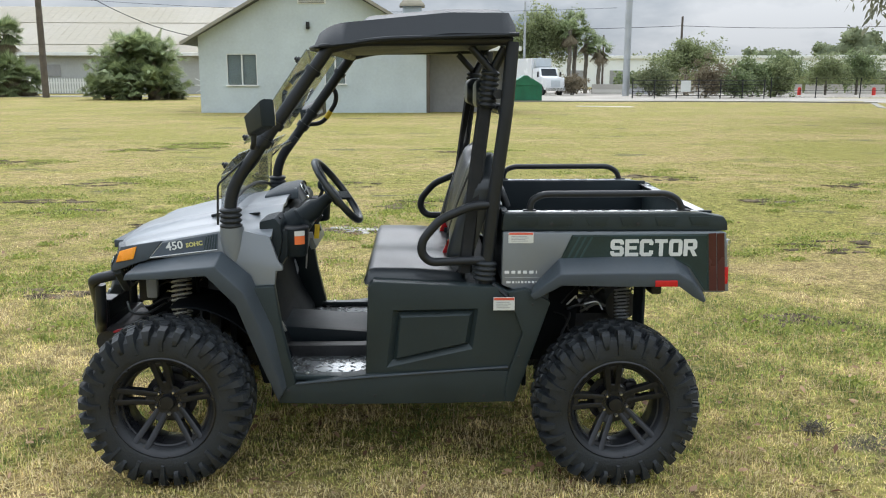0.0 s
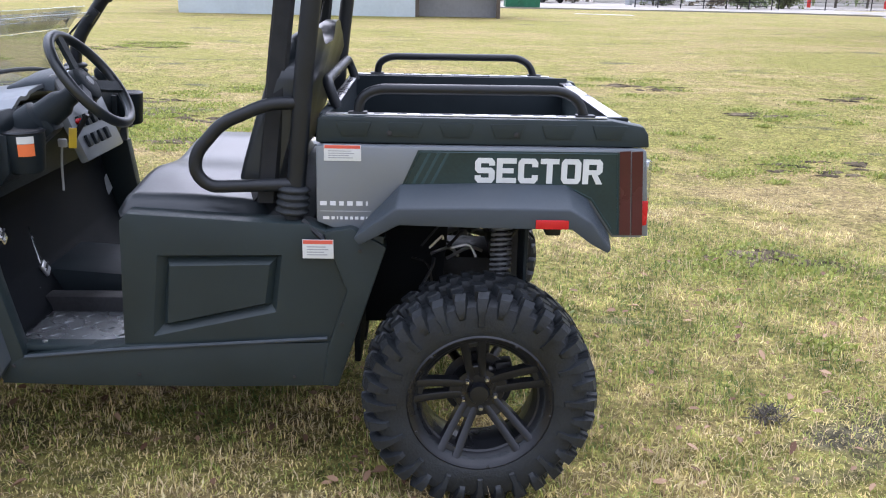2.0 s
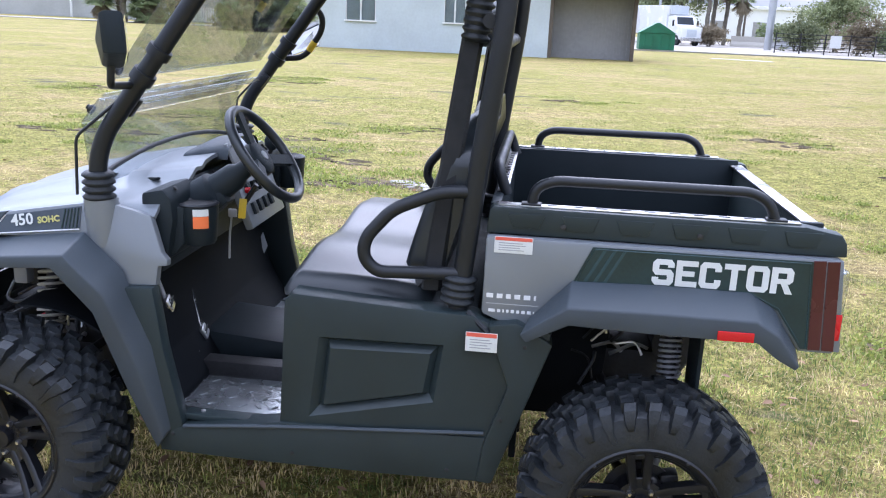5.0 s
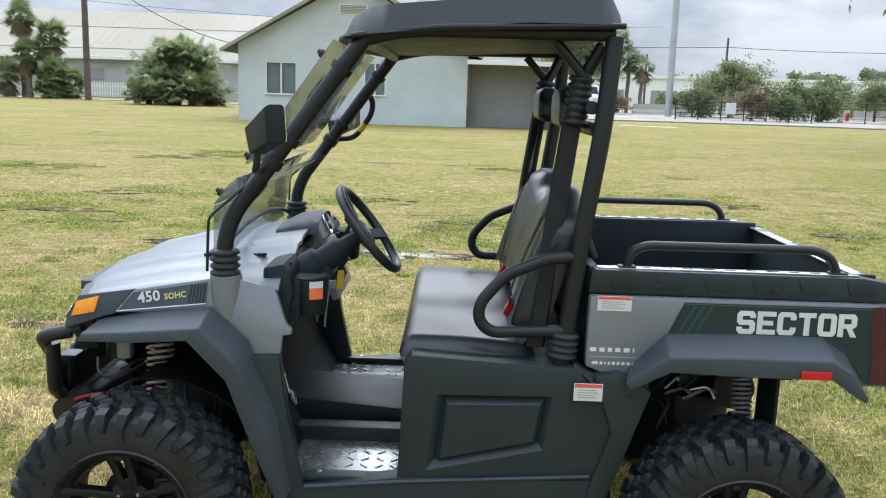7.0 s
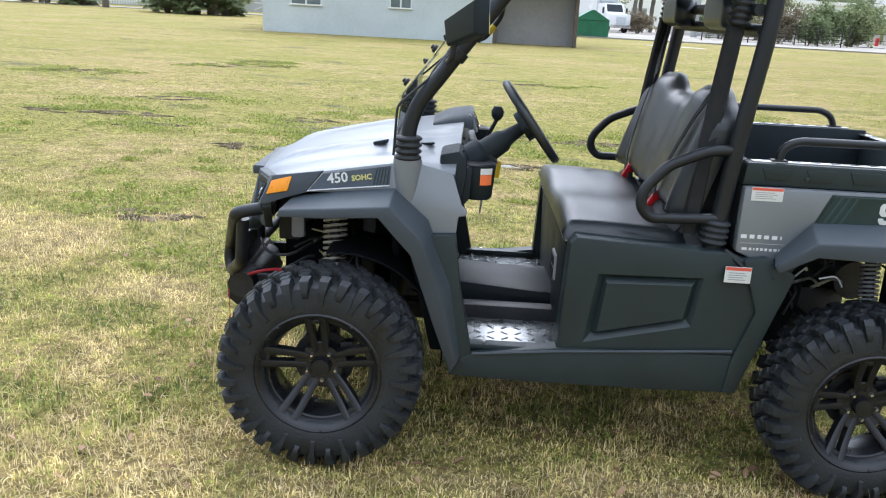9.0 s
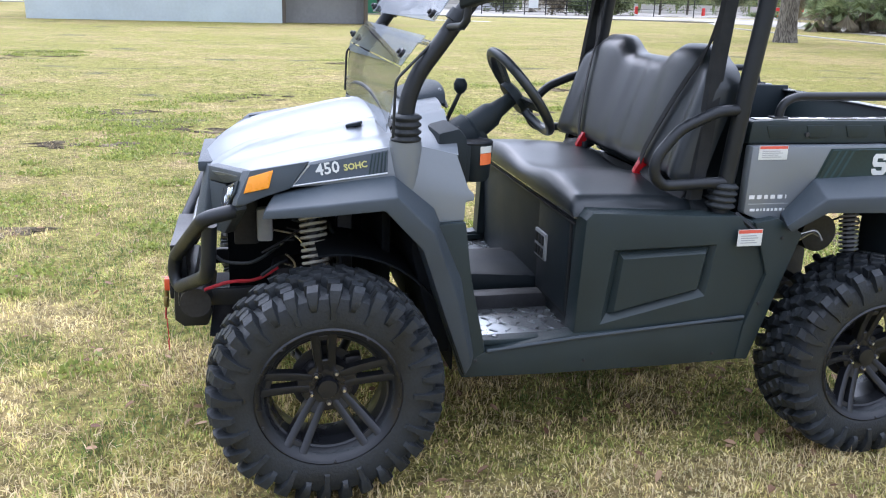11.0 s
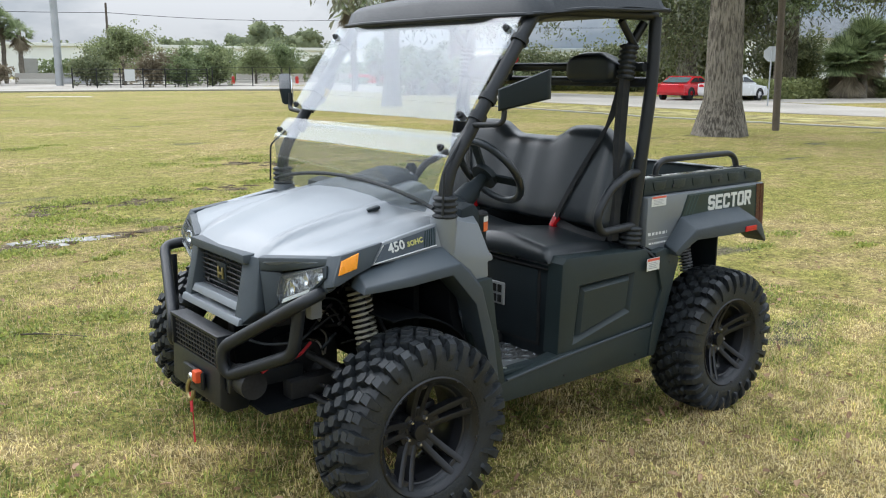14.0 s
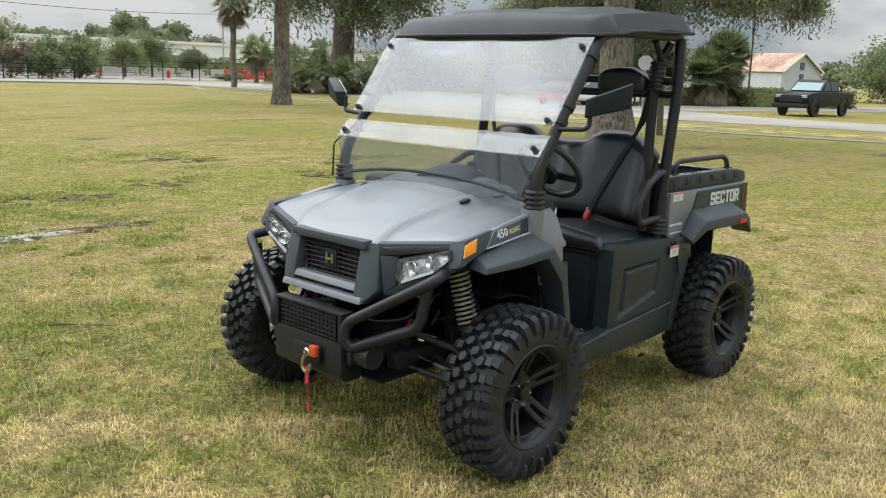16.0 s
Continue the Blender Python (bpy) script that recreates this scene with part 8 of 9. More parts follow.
def tyre_mesh():
    prof = [(0.188, -0.098), (0.200, -0.112), (0.235, -0.124), (0.275, -0.126), (0.300, -0.117), (0.310, -0.100), (0.315, -0.06), (0.318, 0.0), (0.315, 0.06), (0.310, 0.100), (0.300, 0.117), (0.275, 0.126), (0.235, 0.124), (0.200, 0.112), (0.188, 0.098), (0.180, 0.085), (0.180, -0.085)]
    b = lathe(prof, 72, closed=True)

    def lug(a0, da, stations, skew, height):
        # stations: (axial position, carcass radius); a block drawn along them
        rings = []
        for h, r in stations:
            a = a0 + skew * h
            up = height(h)
            k0, k1 = da, da * 0.82
            rings.append([(math.cos(q) * rr, math.sin(q) * rr, hh) for q, rr, hh in ((a - k0, r - 0.006, h), (a + k0, r - 0.006, h), (a + k1, r + up, h * (1 + up * 0.6)), (a - k1, r + up, h * (1 + up * 0.6)))])
        return loft(rings)

    n = 32
    out = [b]
    for k in range(n):
        a = 2 * math.pi * k / n
        for sg in SIDES:
            # shoulder lug, long ones reaching down the sidewall in turn with short ones
            far_r, far_h = (0.244, 0.1265) if k % 2 else (0.272, 0.128)
            a_s = a + (0.5 * math.pi / n if sg > 0 else 1.5 * math.pi / n)
            out.append(lug(a_s, 0.058, [(sg * 0.070, 0.314), (sg * 0.098, 0.311)], 0.3 * sg, lambda h: 0.030))
            side = []
            for h, r, up_h, up_r in ((0.096, 0.312, 0.006, 0.028), (0.112, 0.304, 0.016, 0.024), (0.122, 0.290, 0.016, 0.010), (0.1265, 0.276, 0.011, 0.003), (far_h, far_r, 0.004, 0.000)):
                aa = a_s + 0.9 * (h - 0.09)
                w = 0.062 if r > 0.30 else 0.053 if r > 0.285 else 0.036
                side.append([(math.cos(q) * rr, math.sin(q) * rr, sg * hh) for q, rr, hh in ((aa - w, r - 0.006, h - 0.006), (aa + w, r - 0.006, h - 0.006), (aa + w * 0.75, r + up_r, h + up_h), (aa - w * 0.75, r + up_r, h + up_h))])
            out.append(loft(side))
        # staggered six-sided blocks across the crown
        for h0, half, turn in ((0.0, 0.020, 0.0), (0.046, 0.019, 0.5), (-0.046, 0.019, 0.5)):
            rings = []
            for k_r, up in ((1.0, -0.008), (1.0, 0.020), (0.84, 0.030)):
                rings.append([(math.cos(q) * (0.316 + up), math.sin(q) * (0.316 + up), h0 + half * k_r * dh) for q, dh in ((a + turn * 2 * math.pi / n + 0.074 * k_r * da, dh) for da, dh in ((-1, 0.25), (-0.45, 1), (0.45, 1), (1, -0.25), (0.45, -1), (-0.45, -1)))])
            out.append(loft(rings))
    base = out[0]
    for o in out[1:]:
        base = joined(base, o)
    base.transform(Matrix.Diagonal((1, 1, 0.93, 1)))
    return base


def rim_mesh():
    b = lathe([(0.176, -0.095), (0.186, -0.098), (0.188, -0.085), (0.172, -0.07), (0.160, 0.01), (0.166, 0.06), (0.184, 0.088), (0.196, 0.098), (0.199, 0.104), (0.194, 0.108), (0.186, 0.104), (0.176, 0.088), (0.166, 0.075), (0.160, 0.06), (0.152, 0.01), (0.164, -0.07)], 56, closed=True)
    b = lathe([(0.0, -0.02), (0.074, -0.02), (0.076, 0.0), (0.068, 0.028), (0.036, 0.032), (0.030, 0.030), (0.0, 0.030)], 30, b)
    b = lathe([(0.176, 0.086), (0.169, 0.072), (0.158, 0.066), (0.150, 0.030), (0.158, 0.028), (0.166, 0.060)], 56, b, closed=True)
    b.transform(Matrix.Diagonal((1.075, 1.075, 1.04, 1)))
    return b


def spoke_mesh():
    """One forked spoke, at twelve o'clock."""
    b = None
    for sg in SIDES:
        rings = []
        for t in (0, 0.3, 0.6, 0.85, 1.0):
            r, off, h = 0.040 + 0.138 * t, sg * (0.0160 + 0.0085 * t), 0.024 + 0.066 * t ** 1.35
            hw = 0.0122 + 0.0012 * t
            rings.append([(off + w, r, h + d) for w, d in ((-hw, -0.024), (hw, -0.024), (hw * 0.85, 0.003), (hw * 0.55, 0.005), (-hw * 0.55, 0.005), (-hw * 0.85, 0.003))])
        b = loft(rings, b)
    for y, z, ln in ((0.062, 0.024, 0.050), (0.166, 0.072, 0.018)):
        b = box((0.050, ln, 0.018), (0, y, z), 0.003, Euler((radians(18), 0, 0)).to_matrix(), b, 1)
    b.transform(Matrix.Diagonal((1.05, 1.075, 1.04, 1)))
    return b


tyre_me = rim_me = spoke_me = None
for s in SIDES:
    for x, nm in ((0.0, "front_wheel"), (1.850, "rear_wheel")):
        m = Matrix.Translation((x, (0.738 if x == 0 else 0.688) * s, 0.349 if x == 0 else 0.304)) @ Matrix.Rotation(radians(90 if s < 0 else -90), 4, "X") @ Matrix.Rotation(radians({(0.0, -1): 4, (1.85, -1): 8, (0.0, 1): 30, (1.85, 1): 50}[(x, s)]), 4, "Z")
        if rim_me is None:
            w = part(nm, rim_mesh(), "rim", utv, "black alloy wheel with knobbly off-road tyre")
            t_ = part("tyre", tyre_mesh(), "rubber", w, "deep-lugged off-road tyre", angle=35)
            rim_me, tyre_me = w.data, t_.data
        else:
            w = new(nm, rim_me)
            w.parent = utv
            w["label"] = "black alloy wheel with knobbly off-road tyre"
            t_ = new("tyre", tyre_me)
            t_.parent = w
            t_["label"] = "deep-lugged off-road tyre"
        w.matrix_basis = m
        for k in range(5):
            if spoke_me is None:
                sp = part("spoke", spoke_mesh(), "rim", w)
                spoke_me = sp.data
            else:
                sp = new("spoke", spoke_me)
                sp.parent = w
            sp.matrix_basis = Matrix.Rotation(radians(72 * k), 4, "Z")
        part("hub_cap", lathe([(0.032, 0.02), (0.032, 0.044), (0.028, 0.052), (0.012, 0.054)], 20), "rim", w)
        for k in range(5):
            a = radians(54 + 72 * k)
            part("rim_bolt", lathe([(0.005, 0.098), (0.005, 0.109), (0.003, 0.111)], 6, None, Matrix.Translation((0.205 * math.cos(a), 0.205 * math.sin(a), 0.003))), "dark_metal", w)
            part("wheel_nut", lathe([(0.008, 0.02), (0.008, 0.040), (0.005, 0.045)], 6, None, Matrix.Translation((0.05 * math.cos(a), 0.05 * math.sin(a), 0))), "steel", w)
        part("brake_disc", lathe([(0.05, -0.03), (0.105, -0.03), (0.105, -0.024), (0.05, -0.024)], 32, None, None, True), "dark_metal", w, "dark brake disc")
        part("brake_caliper", box((0.05, 0.08, 0.05), (0.085, 0.03, -0.03), 0.01), "dark_metal", w)

# chassis and suspension -------------------------------------------------------------
chassis = part("chassis", box((2.25, 0.07, 0.07), (0.90, -0.26, 0.40), 0.008), "dark_metal", utv, "black welded steel frame")
part("frame_rail", box((2.25, 0.07, 0.07), (0.90, 0.26, 0.40), 0.008), "dark_metal", chassis)
part("skid_plate", box((1.10, 0.80, 0.012), (0.95, 0, 0.335), 0.004), "dark_metal", chassis)
part("gear_housing", box((0.24, 0.24, 0.20), (-0.02, 0, 0.42), 0.05), "dark_metal", chassis)
part("rear_housing", box((0.30, 0.30, 0.26), (1.85, 0, 0.42), 0.05), "dark_metal", chassis)
part("engine", box((0.50, 0.55, 0.36), (1.30, 0, 0.56), 0.04), "dark_metal", chassis, "dark engine under the bed")
# near-black sheets, added to keep the underbody as dark as deep shade
part("bulkhead_dark_sheet", box((0.03, 0.96, 0.52), (0.215, 0, 0.64), 0.01), "footwell", chassis)
part("pan_dark_sheet", box((0.50, 0.66, 0.012), (-0.10, 0, 0.355), 0.004), "footwell", chassis)
part("centre_dark_sheet", box((0.50, 0.02, 0.40), (-0.04, 0.03, 0.60), 0.006), "footwell", chassis)
part("rear_dark_sheet", box((0.02, 1.14, 0.46), (1.482, 0, 0.56), 0.006), "footwell", chassis)
part("radiator", box((0.08, 0.50, 0.24), (-0.22, 0, 0.76), 0.01), "dark_metal", chassis)
part("rear_cross_member", box((0.05, 0.76, 0.06), (2.10, 0, 0.72), 0.01), "dark_metal", chassis)
part("bed_frame", box((0.70, 0.06, 0.05), (1.85, -0.35, 0.765), 0.006), "dark_metal", chassis)
part("bed_frame", box((0.70, 0.06, 0.05), (1.85, 0.35, 0.765), 0.006), "dark_metal", chassis)
part("exhaust_muffler", tube([(1.98, -0.22, 0.60), (1.98, 0.25, 0.60)], 0.075, 20, 0), "dark_metal", chassis, "dark exhaust muffler")
part("exhaust_pipe", tube([(1.52, 0.1, 0.55), (1.70, 0.15, 0.62), (1.98, 0.0, 0.62)], 0.02, 12, 0.06), "steel", chassis)
for s in SIDES:
    # added near-black sheet, standing in for the shaded depth of the wheel well
    part("wheel_well_dark_sheet", prism([(1.49, 0.36), (1.49, 0.78), (1.77, 0.78), (1.75, 0.52), (1.70, 0.36)], 0.29 * s, 0.30 * s, 0.003), "footwell", chassis, "added near-black sheet darkening the wheel well")
    part("mud_flap", box((0.012, 0.16, 0.26), (1.985, 0.52 * s, 0.70), 0.004), "black_plastic", chassis, "black rubber mud flap")
    part("upright_post", box((0.05, 0.05, 0.40), (0.10, 0.30 * s, 0.60), 0.008), "dark_metal", chassis)
    for xw in (0.0, 1.85):
        for dz, spread in ((0.30, 0.16), (0.44, 0.12)):
            for d in (-1, 1):
                part("control_arm", tube([(xw + d * spread, 0.24 * s, dz + 0.07), (xw + d * 0.02, 0.60 * s, dz)], 0.015, 10, 0), "dark_metal", chassis)
        part("drive_shaft", tube([(xw, 0.10 * s, 0.40), (xw, 0.58 * s, 0.34)], 0.016, 10, 0), "dark_metal", chassis)
        part("shaft_boot", lathe([(0.022, 0), (0.034, 0.012), (0.026, 0.024), (0.040, 0.036), (0.030, 0.048), (0.045, 0.062), (0.045, 0.075)], 16, None, Matrix.Translation((xw, 0.16 * s, 0.393)) @ Matrix.Rotation(radians(90 * s), 4, "X")), "rubber", chassis)
        part("knuckle", box((0.07, 0.09, 0.20), (xw, 0.61 * s, 0.35), 0.015), "dark_metal", chassis)
        top, bot = (Vector((-0.015 if xw == 0 else 1.93, 0.415 * s, 0.83)), Vector((0.0 if xw == 0 else 1.92, 0.500 * s, 0.50)))
        ax = (bot - top).normalized()
        shock = part("shock_absorber", tube([top, bot], 0.020, 12, 0), "dark_metal", utv, "coil-over shock absorber")
        m = Matrix.Translation(top) @ ax.to_track_quat("Z", "Y").to_matrix().to_4x4()
        cr = 0.030 if xw else 0.040
        coil = [m @ Vector((cr * math.cos(a), cr * math.sin(a), (0.10 if xw else 0.05) + (0.17 if xw else 0.22) * a / (2 * math.pi * 11))) for a in (2 * math.pi * k / 12 for k in range(12 * 11 + 1))]
        part("coil_spring", tube(coil, 0.0045 if xw else 0.0054, 8, 0), "print" if xw else "spring", shock, "coil spring")
        part("spring_seat", lathe([(0.0, 0.030), (0.046, 0.030), (0.046, 0.045), (0.0, 0.045)], 16, None, m @ Matrix.Translation((0, 0, 0.05 if xw else 0))), "dark_metal", shock)
        part("spring_cup", lathe([(0.0, 0.272), (0.046, 0.272), (0.046, 0.288), (0.0, 0.288)], 16, None, m), "dark_metal", shock)
        if xw:
            part("reservoir_cap", lathe([(0.016, -0.004), (0.016, 0.016), (0.008, 0.02)], 14, None, Matrix.Translation(top + Vector((0.01, 0, -0.02))) @ Matrix.Rotation(radians(90 if s < 0 else -90), 4, "X") @ Matrix.Translation((0, 0, 0.02))), "red_lens", shock, "red adjuster cap")
    part("hose", tube([(0.02, 0.30 * s, 0.78), (0.06, 0.42 * s, 0.70), (0.10, 0.52 * s, 0.52), (0.04, 0.56 * s, 0.42)], 0.008, 8, 0.06), "rubber", chassis)
    part("reservoir", box((0.05, 0.045, 0.11), (-0.16, 0.36 * s, 0.74), 0.012), "print", chassis, "pale plastic reservoir")
    part("tie_rod", tube([(-0.10, 0.12 * s, 0.42), (-0.09, 0.56 * s, 0.37)], 0.009, 8, 0), "steel", chassis)
part("winch_cable", tube([(-0.36, -0.12, 0.60), (-0.30, -0.26, 0.585), (-0.20, -0.34, 0.60), (-0.10, -0.30, 0.66)], 0.006, 8, 0.05), "rubber", chassis, "black winch cable")
for k in range(16):
    rr = random.Random(k)
    p = Vector((rr.uniform(-0.16, 0.12), rr.uniform(-0.42, -0.18), rr.uniform(0.52, 0.78)))
    q = p + Vector((rr.uniform(-0.12, 0.12), rr.uniform(-0.05, 0.05), rr.uniform(-0.12, 0.1)))
    part("line", tube([p, (p + q) / 2 + Vector((0.02, 0, 0.02)), q], rr.choice((0.004, 0.006)), 6, 0.04), rr.choice(("rubber", "dark_metal", "dark_metal", "steel")), chassis)
for k in range(14):
    rr = random.Random(40 + k)
    p = Vector((rr.uniform(1.62, 1.98), rr.uniform(-0.42, -0.22), rr.uniform(0.58, 0.76)))
    q = p + Vector((rr.uniform(-0.14, 0.14), rr.uniform(-0.05, 0.05), rr.uniform(-0.1, 0.08)))
    part("line", tube([p, (p + q) / 2 + Vector((0.02, 0, 0.03)), q], rr.choice((0.004, 0.006)), 6, 0.04), rr.choice(("rubber", "dark_metal", "dark_metal", "steel")), chassis)

# front bumper and winch -----------------------------------------------------------------
bumper = part("bumper", box((0.07, 0.43, 0.012), (-0.435, 0, 0.632), 0.004), "tube", utv, "black tubular front bumper with winch tray")
part("bumper_tray", prism([(-0.465, 0.515), (-0.470, 0.37), (-0.44, 0.345), (-0.36, 0.345), (-0.34, 0.40), (-0.40, 0.515)], -0.215, 0.215, 0.008), "tube", bumper)
for s in SIDES:
    b = tube(mirrored([(-0.25, 0.565, 0.835), (-0.334, 0.590, 0.822), (-0.452, 0.232, 0.605), (-0.462, 0.222, 0.545), (-0.445, 0.245, 0.500), (-0.335, 0.520, 0.625), (-0.322, 0.545, 0.79)], s), 0.0225, 16, 0.045)
    part("bumper_tube", b, "tube", bumper, "bent black bumper tube")
    part("bumper_bracket", box((0.30, 0.03, 0.06), (-0.30, 0.24 * s, 0.46), 0.008), "tube", bumper)
mesh_f = part("bumper_grille", box((0.008, 0.34, 0.105), (-0.452, 0, 0.568), 0.003), "black_plastic", bumper, "small bumper grille")
for k in range(6):
    part("grille_wire", box((0.006, 0.36, 0.005), (-0.460, 0, 0.524 + k * 0.018), 0.001), "dark_metal", mesh_f)
for k in range(14):
    part("grille_wire", box((0.006, 0.004, 0.105), (-0.459, -0.17 + k * 0.026, 0.568), 0.001), "dark_metal", mesh_f)
for s in SIDES:
    part("grille_end", box((0.05, 0.02, 0.12), (-0.445, 0.205 * s, 0.57), 0.006), "tube", mesh_f)
winch = part("winch", tube([(-0.39, -0.16, 0.455), (-0.39, 0.16, 0.455)], 0.045, 20, 0), "dark_metal", utv, "electric winch with hook and red strap")
part("winch_motor", tube([(-0.39, -0.33, 0.47), (-0.39, -0.20, 0.47)], 0.05, 20, 0), "dark_metal", winch)
part("motor_lead", tube([(-0.36, -0.33, 0.515), (-0.28, -0.31, 0.535), (-0.19, -0.29, 0.525), (-0.12, -0.26, 0.56)], 0.006, 8, 0.04), "red_strap", winch, "red motor lead")
part("fairlead", box((0.02, 0.17, 0.07), (-0.482, -0.02, 0.442), 0.01), "tube", winch)
part("hook_stop", box((0.030, 0.040, 0.046), (-0.494, -0.080, 0.460), 0.008), "orange", winch, "orange rubber hook stop")
hook = [(-0.505, -0.045, 0.445), (-0.510, -0.03, 0.42), (-0.510, -0.02, 0.385), (-0.510, -0.045, 0.362), (-0.510, -0.072, 0.380), (-0.508, -0.070, 0.405)]
part("hook", tube(hook, 0.0085, 10, 0.02), "brass", winch, "gilt steel hook")
part("hook_eye", lathe([(0.012, -0.006), (0.018, 0), (0.012, 0.006), (0.008, 0)], 16, None, Matrix.Translation((-0.505, -0.045, 0.45)) @ Matrix.Rotation(radians(90), 4, "Y"), True), "steel", winch)
part("strap", panel([(-0.508, -0.040, 0.392), (-0.508, -0.062, 0.392), (-0.512, -0.072, 0.325), (-0.512, -0.050, 0.315)], 0.004, 0.001), "red_strap", winch, "red pull strap")
part("strap_cord", tube([(-0.511, -0.061, 0.322), (-0.508, -0.061, 0.236)], 0.002, 6, 0), "red_strap", winch)
part("strap_end", panel([(-0.509, -0.054, 0.238), (-0.509, -0.068, 0.238), (-0.507, -0.070, 0.20), (-0.507, -0.054, 0.195)], 0.003), "red_strap", winch)

# ---- grass ----


def blades(name, n, region, keep, h, w, label, seed, lie=0.5, material="blade"):
    """Single blades of turf, green and dry, each its own small leaf."""
    rng = np.random.default_rng(seed)
    x = rng.uniform(region[0], region[1], n)
    y = rng.uniform(region[2], region[3], n)
    ok = keep(x, y, rng)
    x, y = x[ok], y[ok]
    n = len(x)
    tuft = 0.5 + 0.5 * np.sin(x * 5.1 + 2 * np.sin(y * 3.3)) * np.sin(y * 4.7 + 2 * np.sin(x * 2.9))
    hh = rng.uniform(h[0], h[1], n) * (0.60 + 0.75 * tuft)
    az, tilt = rng.uniform(0, 2 * np.pi, n), np.abs(rng.normal(0, lie, n)).clip(0, 1.45)
    d = np.stack([np.cos(az) * np.sin(tilt), np.sin(az) * np.sin(tilt), np.cos(tilt)], 1)
    d2 = np.stack([np.cos(az) * np.sin(tilt * 1.5 + 0.2), np.sin(az) * np.sin(tilt * 1.5 + 0.2), np.cos((tilt * 1.5 + 0.2).clip(0, 1.5))], 1)
    s = np.stack([-np.sin(az), np.cos(az), 0 * az], 1) * (rng.uniform(w[0], w[1], n) / 2)[:, None]
    z = np.array([ground_height(a, b) for a, b in zip(x, y)]) if n < 900000 else np.zeros(n)
    base = np.stack([x, y, z - 0.004], 1)
    mid = base + d * (hh * 0.55)[:, None]
    tip = mid + d2 * (hh * 0.5)[:, None]
    v = np.stack([base - s * 0.7, mid + s, tip, mid - s], 1).reshape(-1, 3)
    ob = fast_mesh(name, v, np.arange(4 * n).reshape(-1, 4), material)
    return tagged(ob, label, "grass", kind="stuff")


blades("grass", 600000, (-3.6, 4.6, -2.9, 3.4), lambda x, y, r: (in_mud(x, y) < r.uniform(-0.1, 1.1, len(x))) & (r.uniform(size=len(x)) < np.clip(1.15 - np.hypot(x - 0.8, y + 0.8) / 5.2, 0.15, 1)), (0.013, 0.042), (0.0030, 0.0066), "short worn turf with green and straw blades", 3, 1.45)
blades("grass", 210000, (-9, 11, -4.5, 14), lambda x, y, r: (in_mud(x, y) < r.uniform(-0.15, 1.05, len(x)) ) & (r.uniform(size=len(x)) < np.clip(1.3 - np.hypot(x - 1, y - 1) / 13, 0.1, 1)) & ((np.abs(x - 0.5) > 2.8) | (np.abs(y - 0.2) > 2.6)), (0.012, 0.030), (0.004, 0.009), "rougher field grass farther out", 4, 1.1, "field_blade")

blades("dry_stalks", 125000, (-3.6, 4.6, -2.9, 5.5), lambda x, y, r: r.uniform(size=len(x)) < np.clip(1.2 - np.hypot(x - 0.8, y + 0.5) / 6, 0.15, 1), (0.03, 0.09), (0.0018, 0.0036), "loose dry stalks lying on the turf", 6, 1.5, "dry_stalk")
blades("grass", 110000, (-16, 22, 4, 30), lambda x, y, r: (np.hypot(x - 1, y - 1) > 9) & (in_mud(x, y) < r.uniform(-0.15, 1.05, len(x)) ) & (r.uniform(size=len(x)) < np.clip(1.5 - np.hypot(x - 1, y) / 22, 0.1, 1)), (0.014, 0.034), (0.006, 0.013), "field grass towards the house", 5, 0.95, "field_blade")


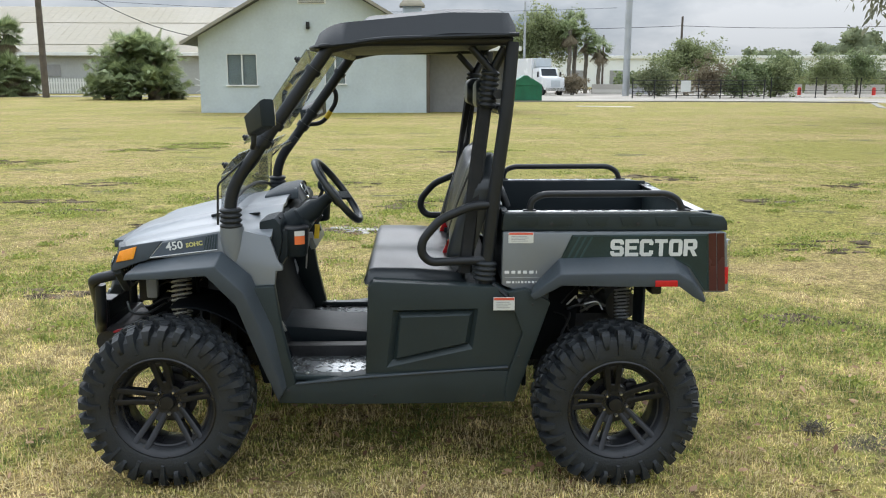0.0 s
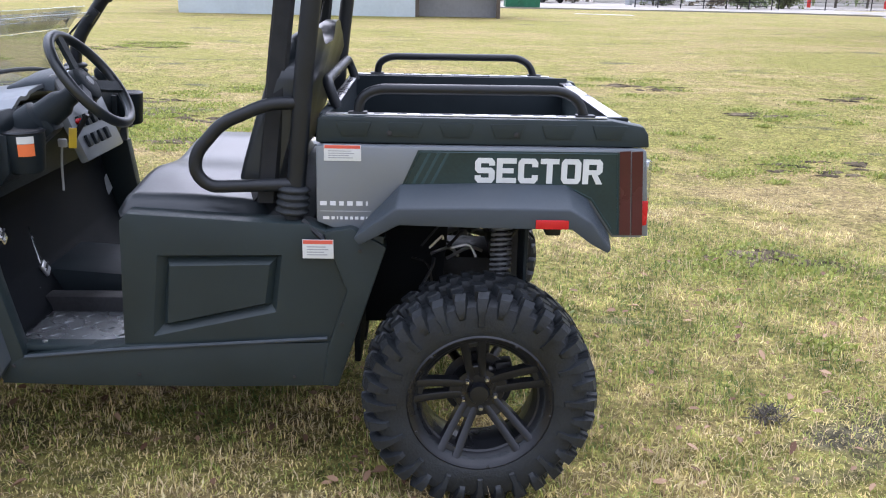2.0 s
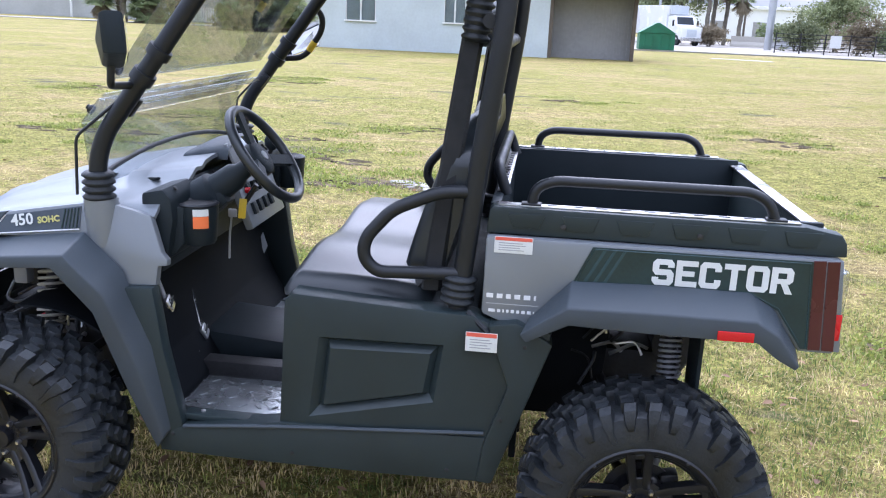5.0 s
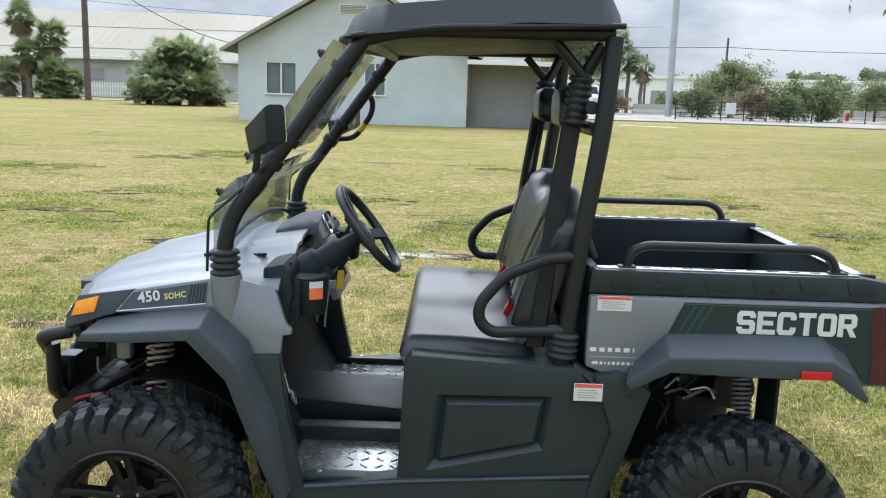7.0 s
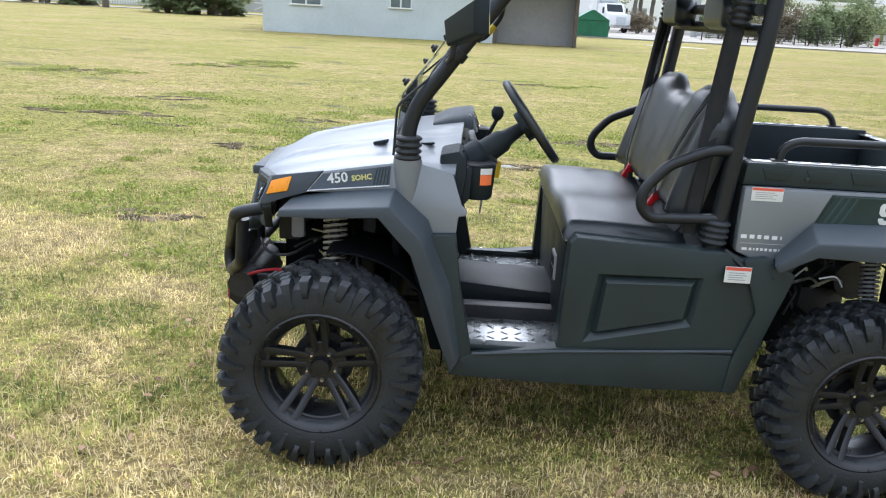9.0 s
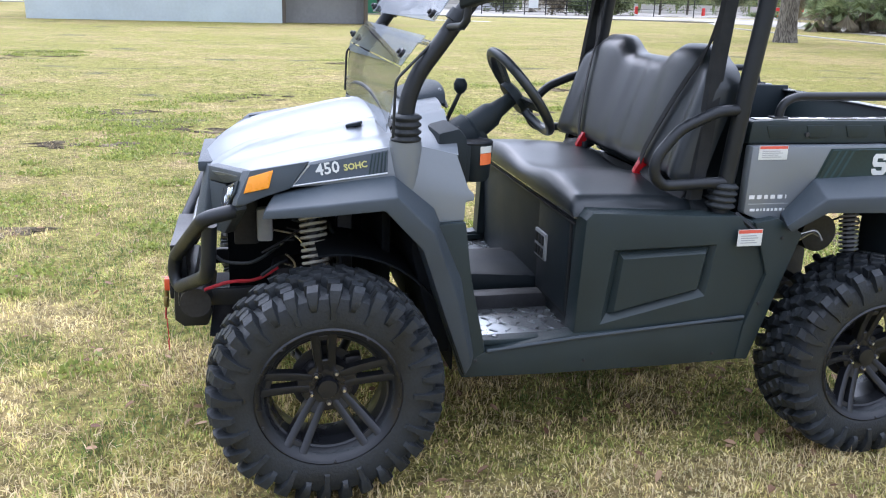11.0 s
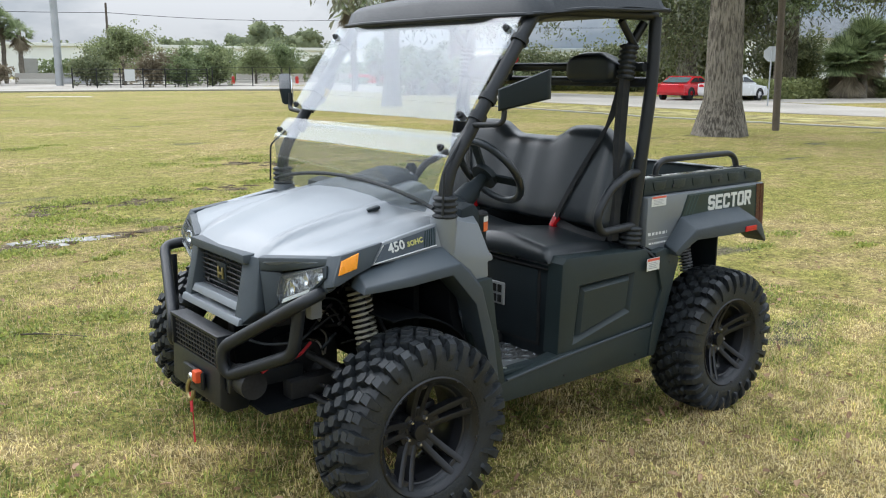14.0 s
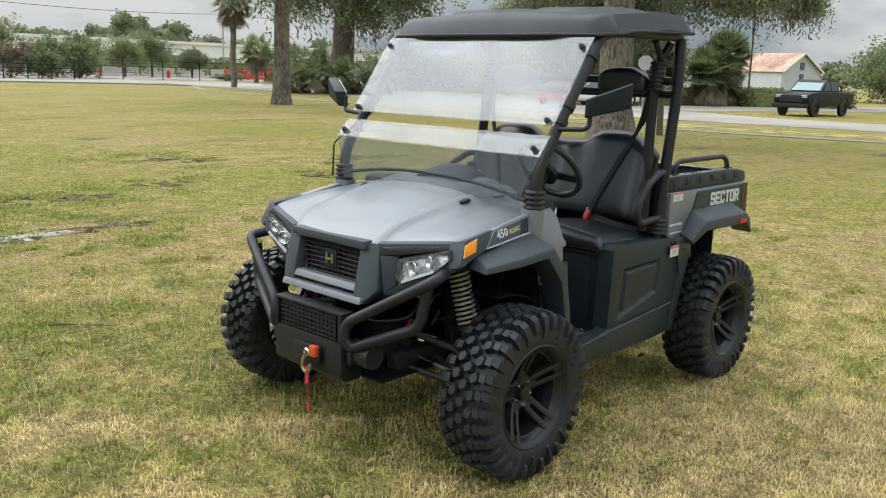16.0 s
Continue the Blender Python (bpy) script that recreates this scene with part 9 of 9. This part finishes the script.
def litter():
    """Curled brown and tan leaves, thickest round the parked vehicle."""
    rng = np.random.default_rng(8)
    n = 1100
    x, y = rng.uniform(-4.5, 6.5, n), rng.uniform(-3, 6, n)
    x[600:], y[600:] = rng.normal(2.2, 1.6, n - 600), rng.normal(-0.6, 1.1, n - 600)
    z = np.array([ground_height(a, b) for a, b in zip(x, y)]) + rng.uniform(0.010, 0.030, n)
    az, L = rng.uniform(0, 2 * np.pi, n), rng.uniform(0.022, 0.056, n)
    d = np.stack([np.cos(az), np.sin(az), rng.normal(0, 0.25, n)], 1) * L[:, None]
    w = np.stack([-np.sin(az), np.cos(az), rng.normal(0, 0.3, n)], 1) * (L * rng.uniform(0.16, 0.28, n))[:, None]
    c = np.stack([x, y, z], 1)
    up = np.array((0, 0, 1.0)) * (L * rng.uniform(0.05, 0.22, n))[:, None]
    v = np.stack([c - d * 0.5, c - d * 0.1 + w + up, c + d * 0.3 + w * 0.8 + up, c + d * 0.5 + up * 0.3, c + d * 0.3 - w * 0.8 + up, c - d * 0.1 - w + up, c], 1).reshape(-1, 3)
    k = 7 * np.arange(n)[:, None]
    f = np.concatenate([k + np.array(q) for q in ((0, 1, 2, 6), (6, 2, 3, 4), (0, 6, 4, 5))])
    ob = fast_mesh("fallen_leaves", v, f, "brown_leaf")
    tagged(ob, "scattered brown and tan fallen leaves on the turf", "leaves", kind="stuff")


def weeds():
    """Bright low tufts of broad-leaved weed, mostly along the bare soil."""
    rng = np.random.default_rng(21)
    spots = [(cx + rng.normal(0, rx * 0.9), cy + rng.normal(0, 0.45), rng.uniform(0.10, 0.35)) for cx, cy, rx in MUD for _ in range(5)]
    spots += [(rng.uniform(-5, 7), rng.uniform(-2.6, 7), rng.uniform(0.05, 0.16)) for _ in range(130)]
    pts = []
    for x, y, r in spots:
        if abs(x - 0.93) < 1.5 and abs(y) < 0.9:
            continue
        m = int(70 + 900 * r)
        q = rng.normal(0, 0.5, (m, 2)) * (r * 1.5, r)
        g = ground_height(x, y)
        pts.append(np.column_stack([x + q[:, 0], y + q[:, 1], g + rng.uniform(0.002, 0.020, m)]))
    ob = quads("weeds", np.concatenate(pts), rng, 0.026, "weed", None, "", 0.34, -0.25, 22)
    tagged(ob, "bright green low weeds scattered in the turf", "weeds", kind="stuff")


weeds()
b = tube([(-0.60, 2.42, 0.018), (-0.48, 2.32, 0.030), (-0.36, 2.24, 0.020), (-0.26, 2.10, 0.024)], 0.007, 7, 0.04, radii=[0.003, 0.006, 0.007, 0.007, 0.006, 0.006, 0.005, 0.003])
tagged(finish("fallen_twig", b, "pole_wood"), "dry brown twig lying in the grass", "twig")
clump = np.random.default_rng(5).normal(size=(300, 3)) * (0.036, 0.026, 0.009) + (2.97, -0.2, ground_height(2.97, -0.2) + 0.03)
tagged(quads("dead_tuft", clump, None, 0.04, "dead_tuft", None, "", 0.05, 0, 31), "dark dead tuft of matted fine stalks", "dead grass")


litter()
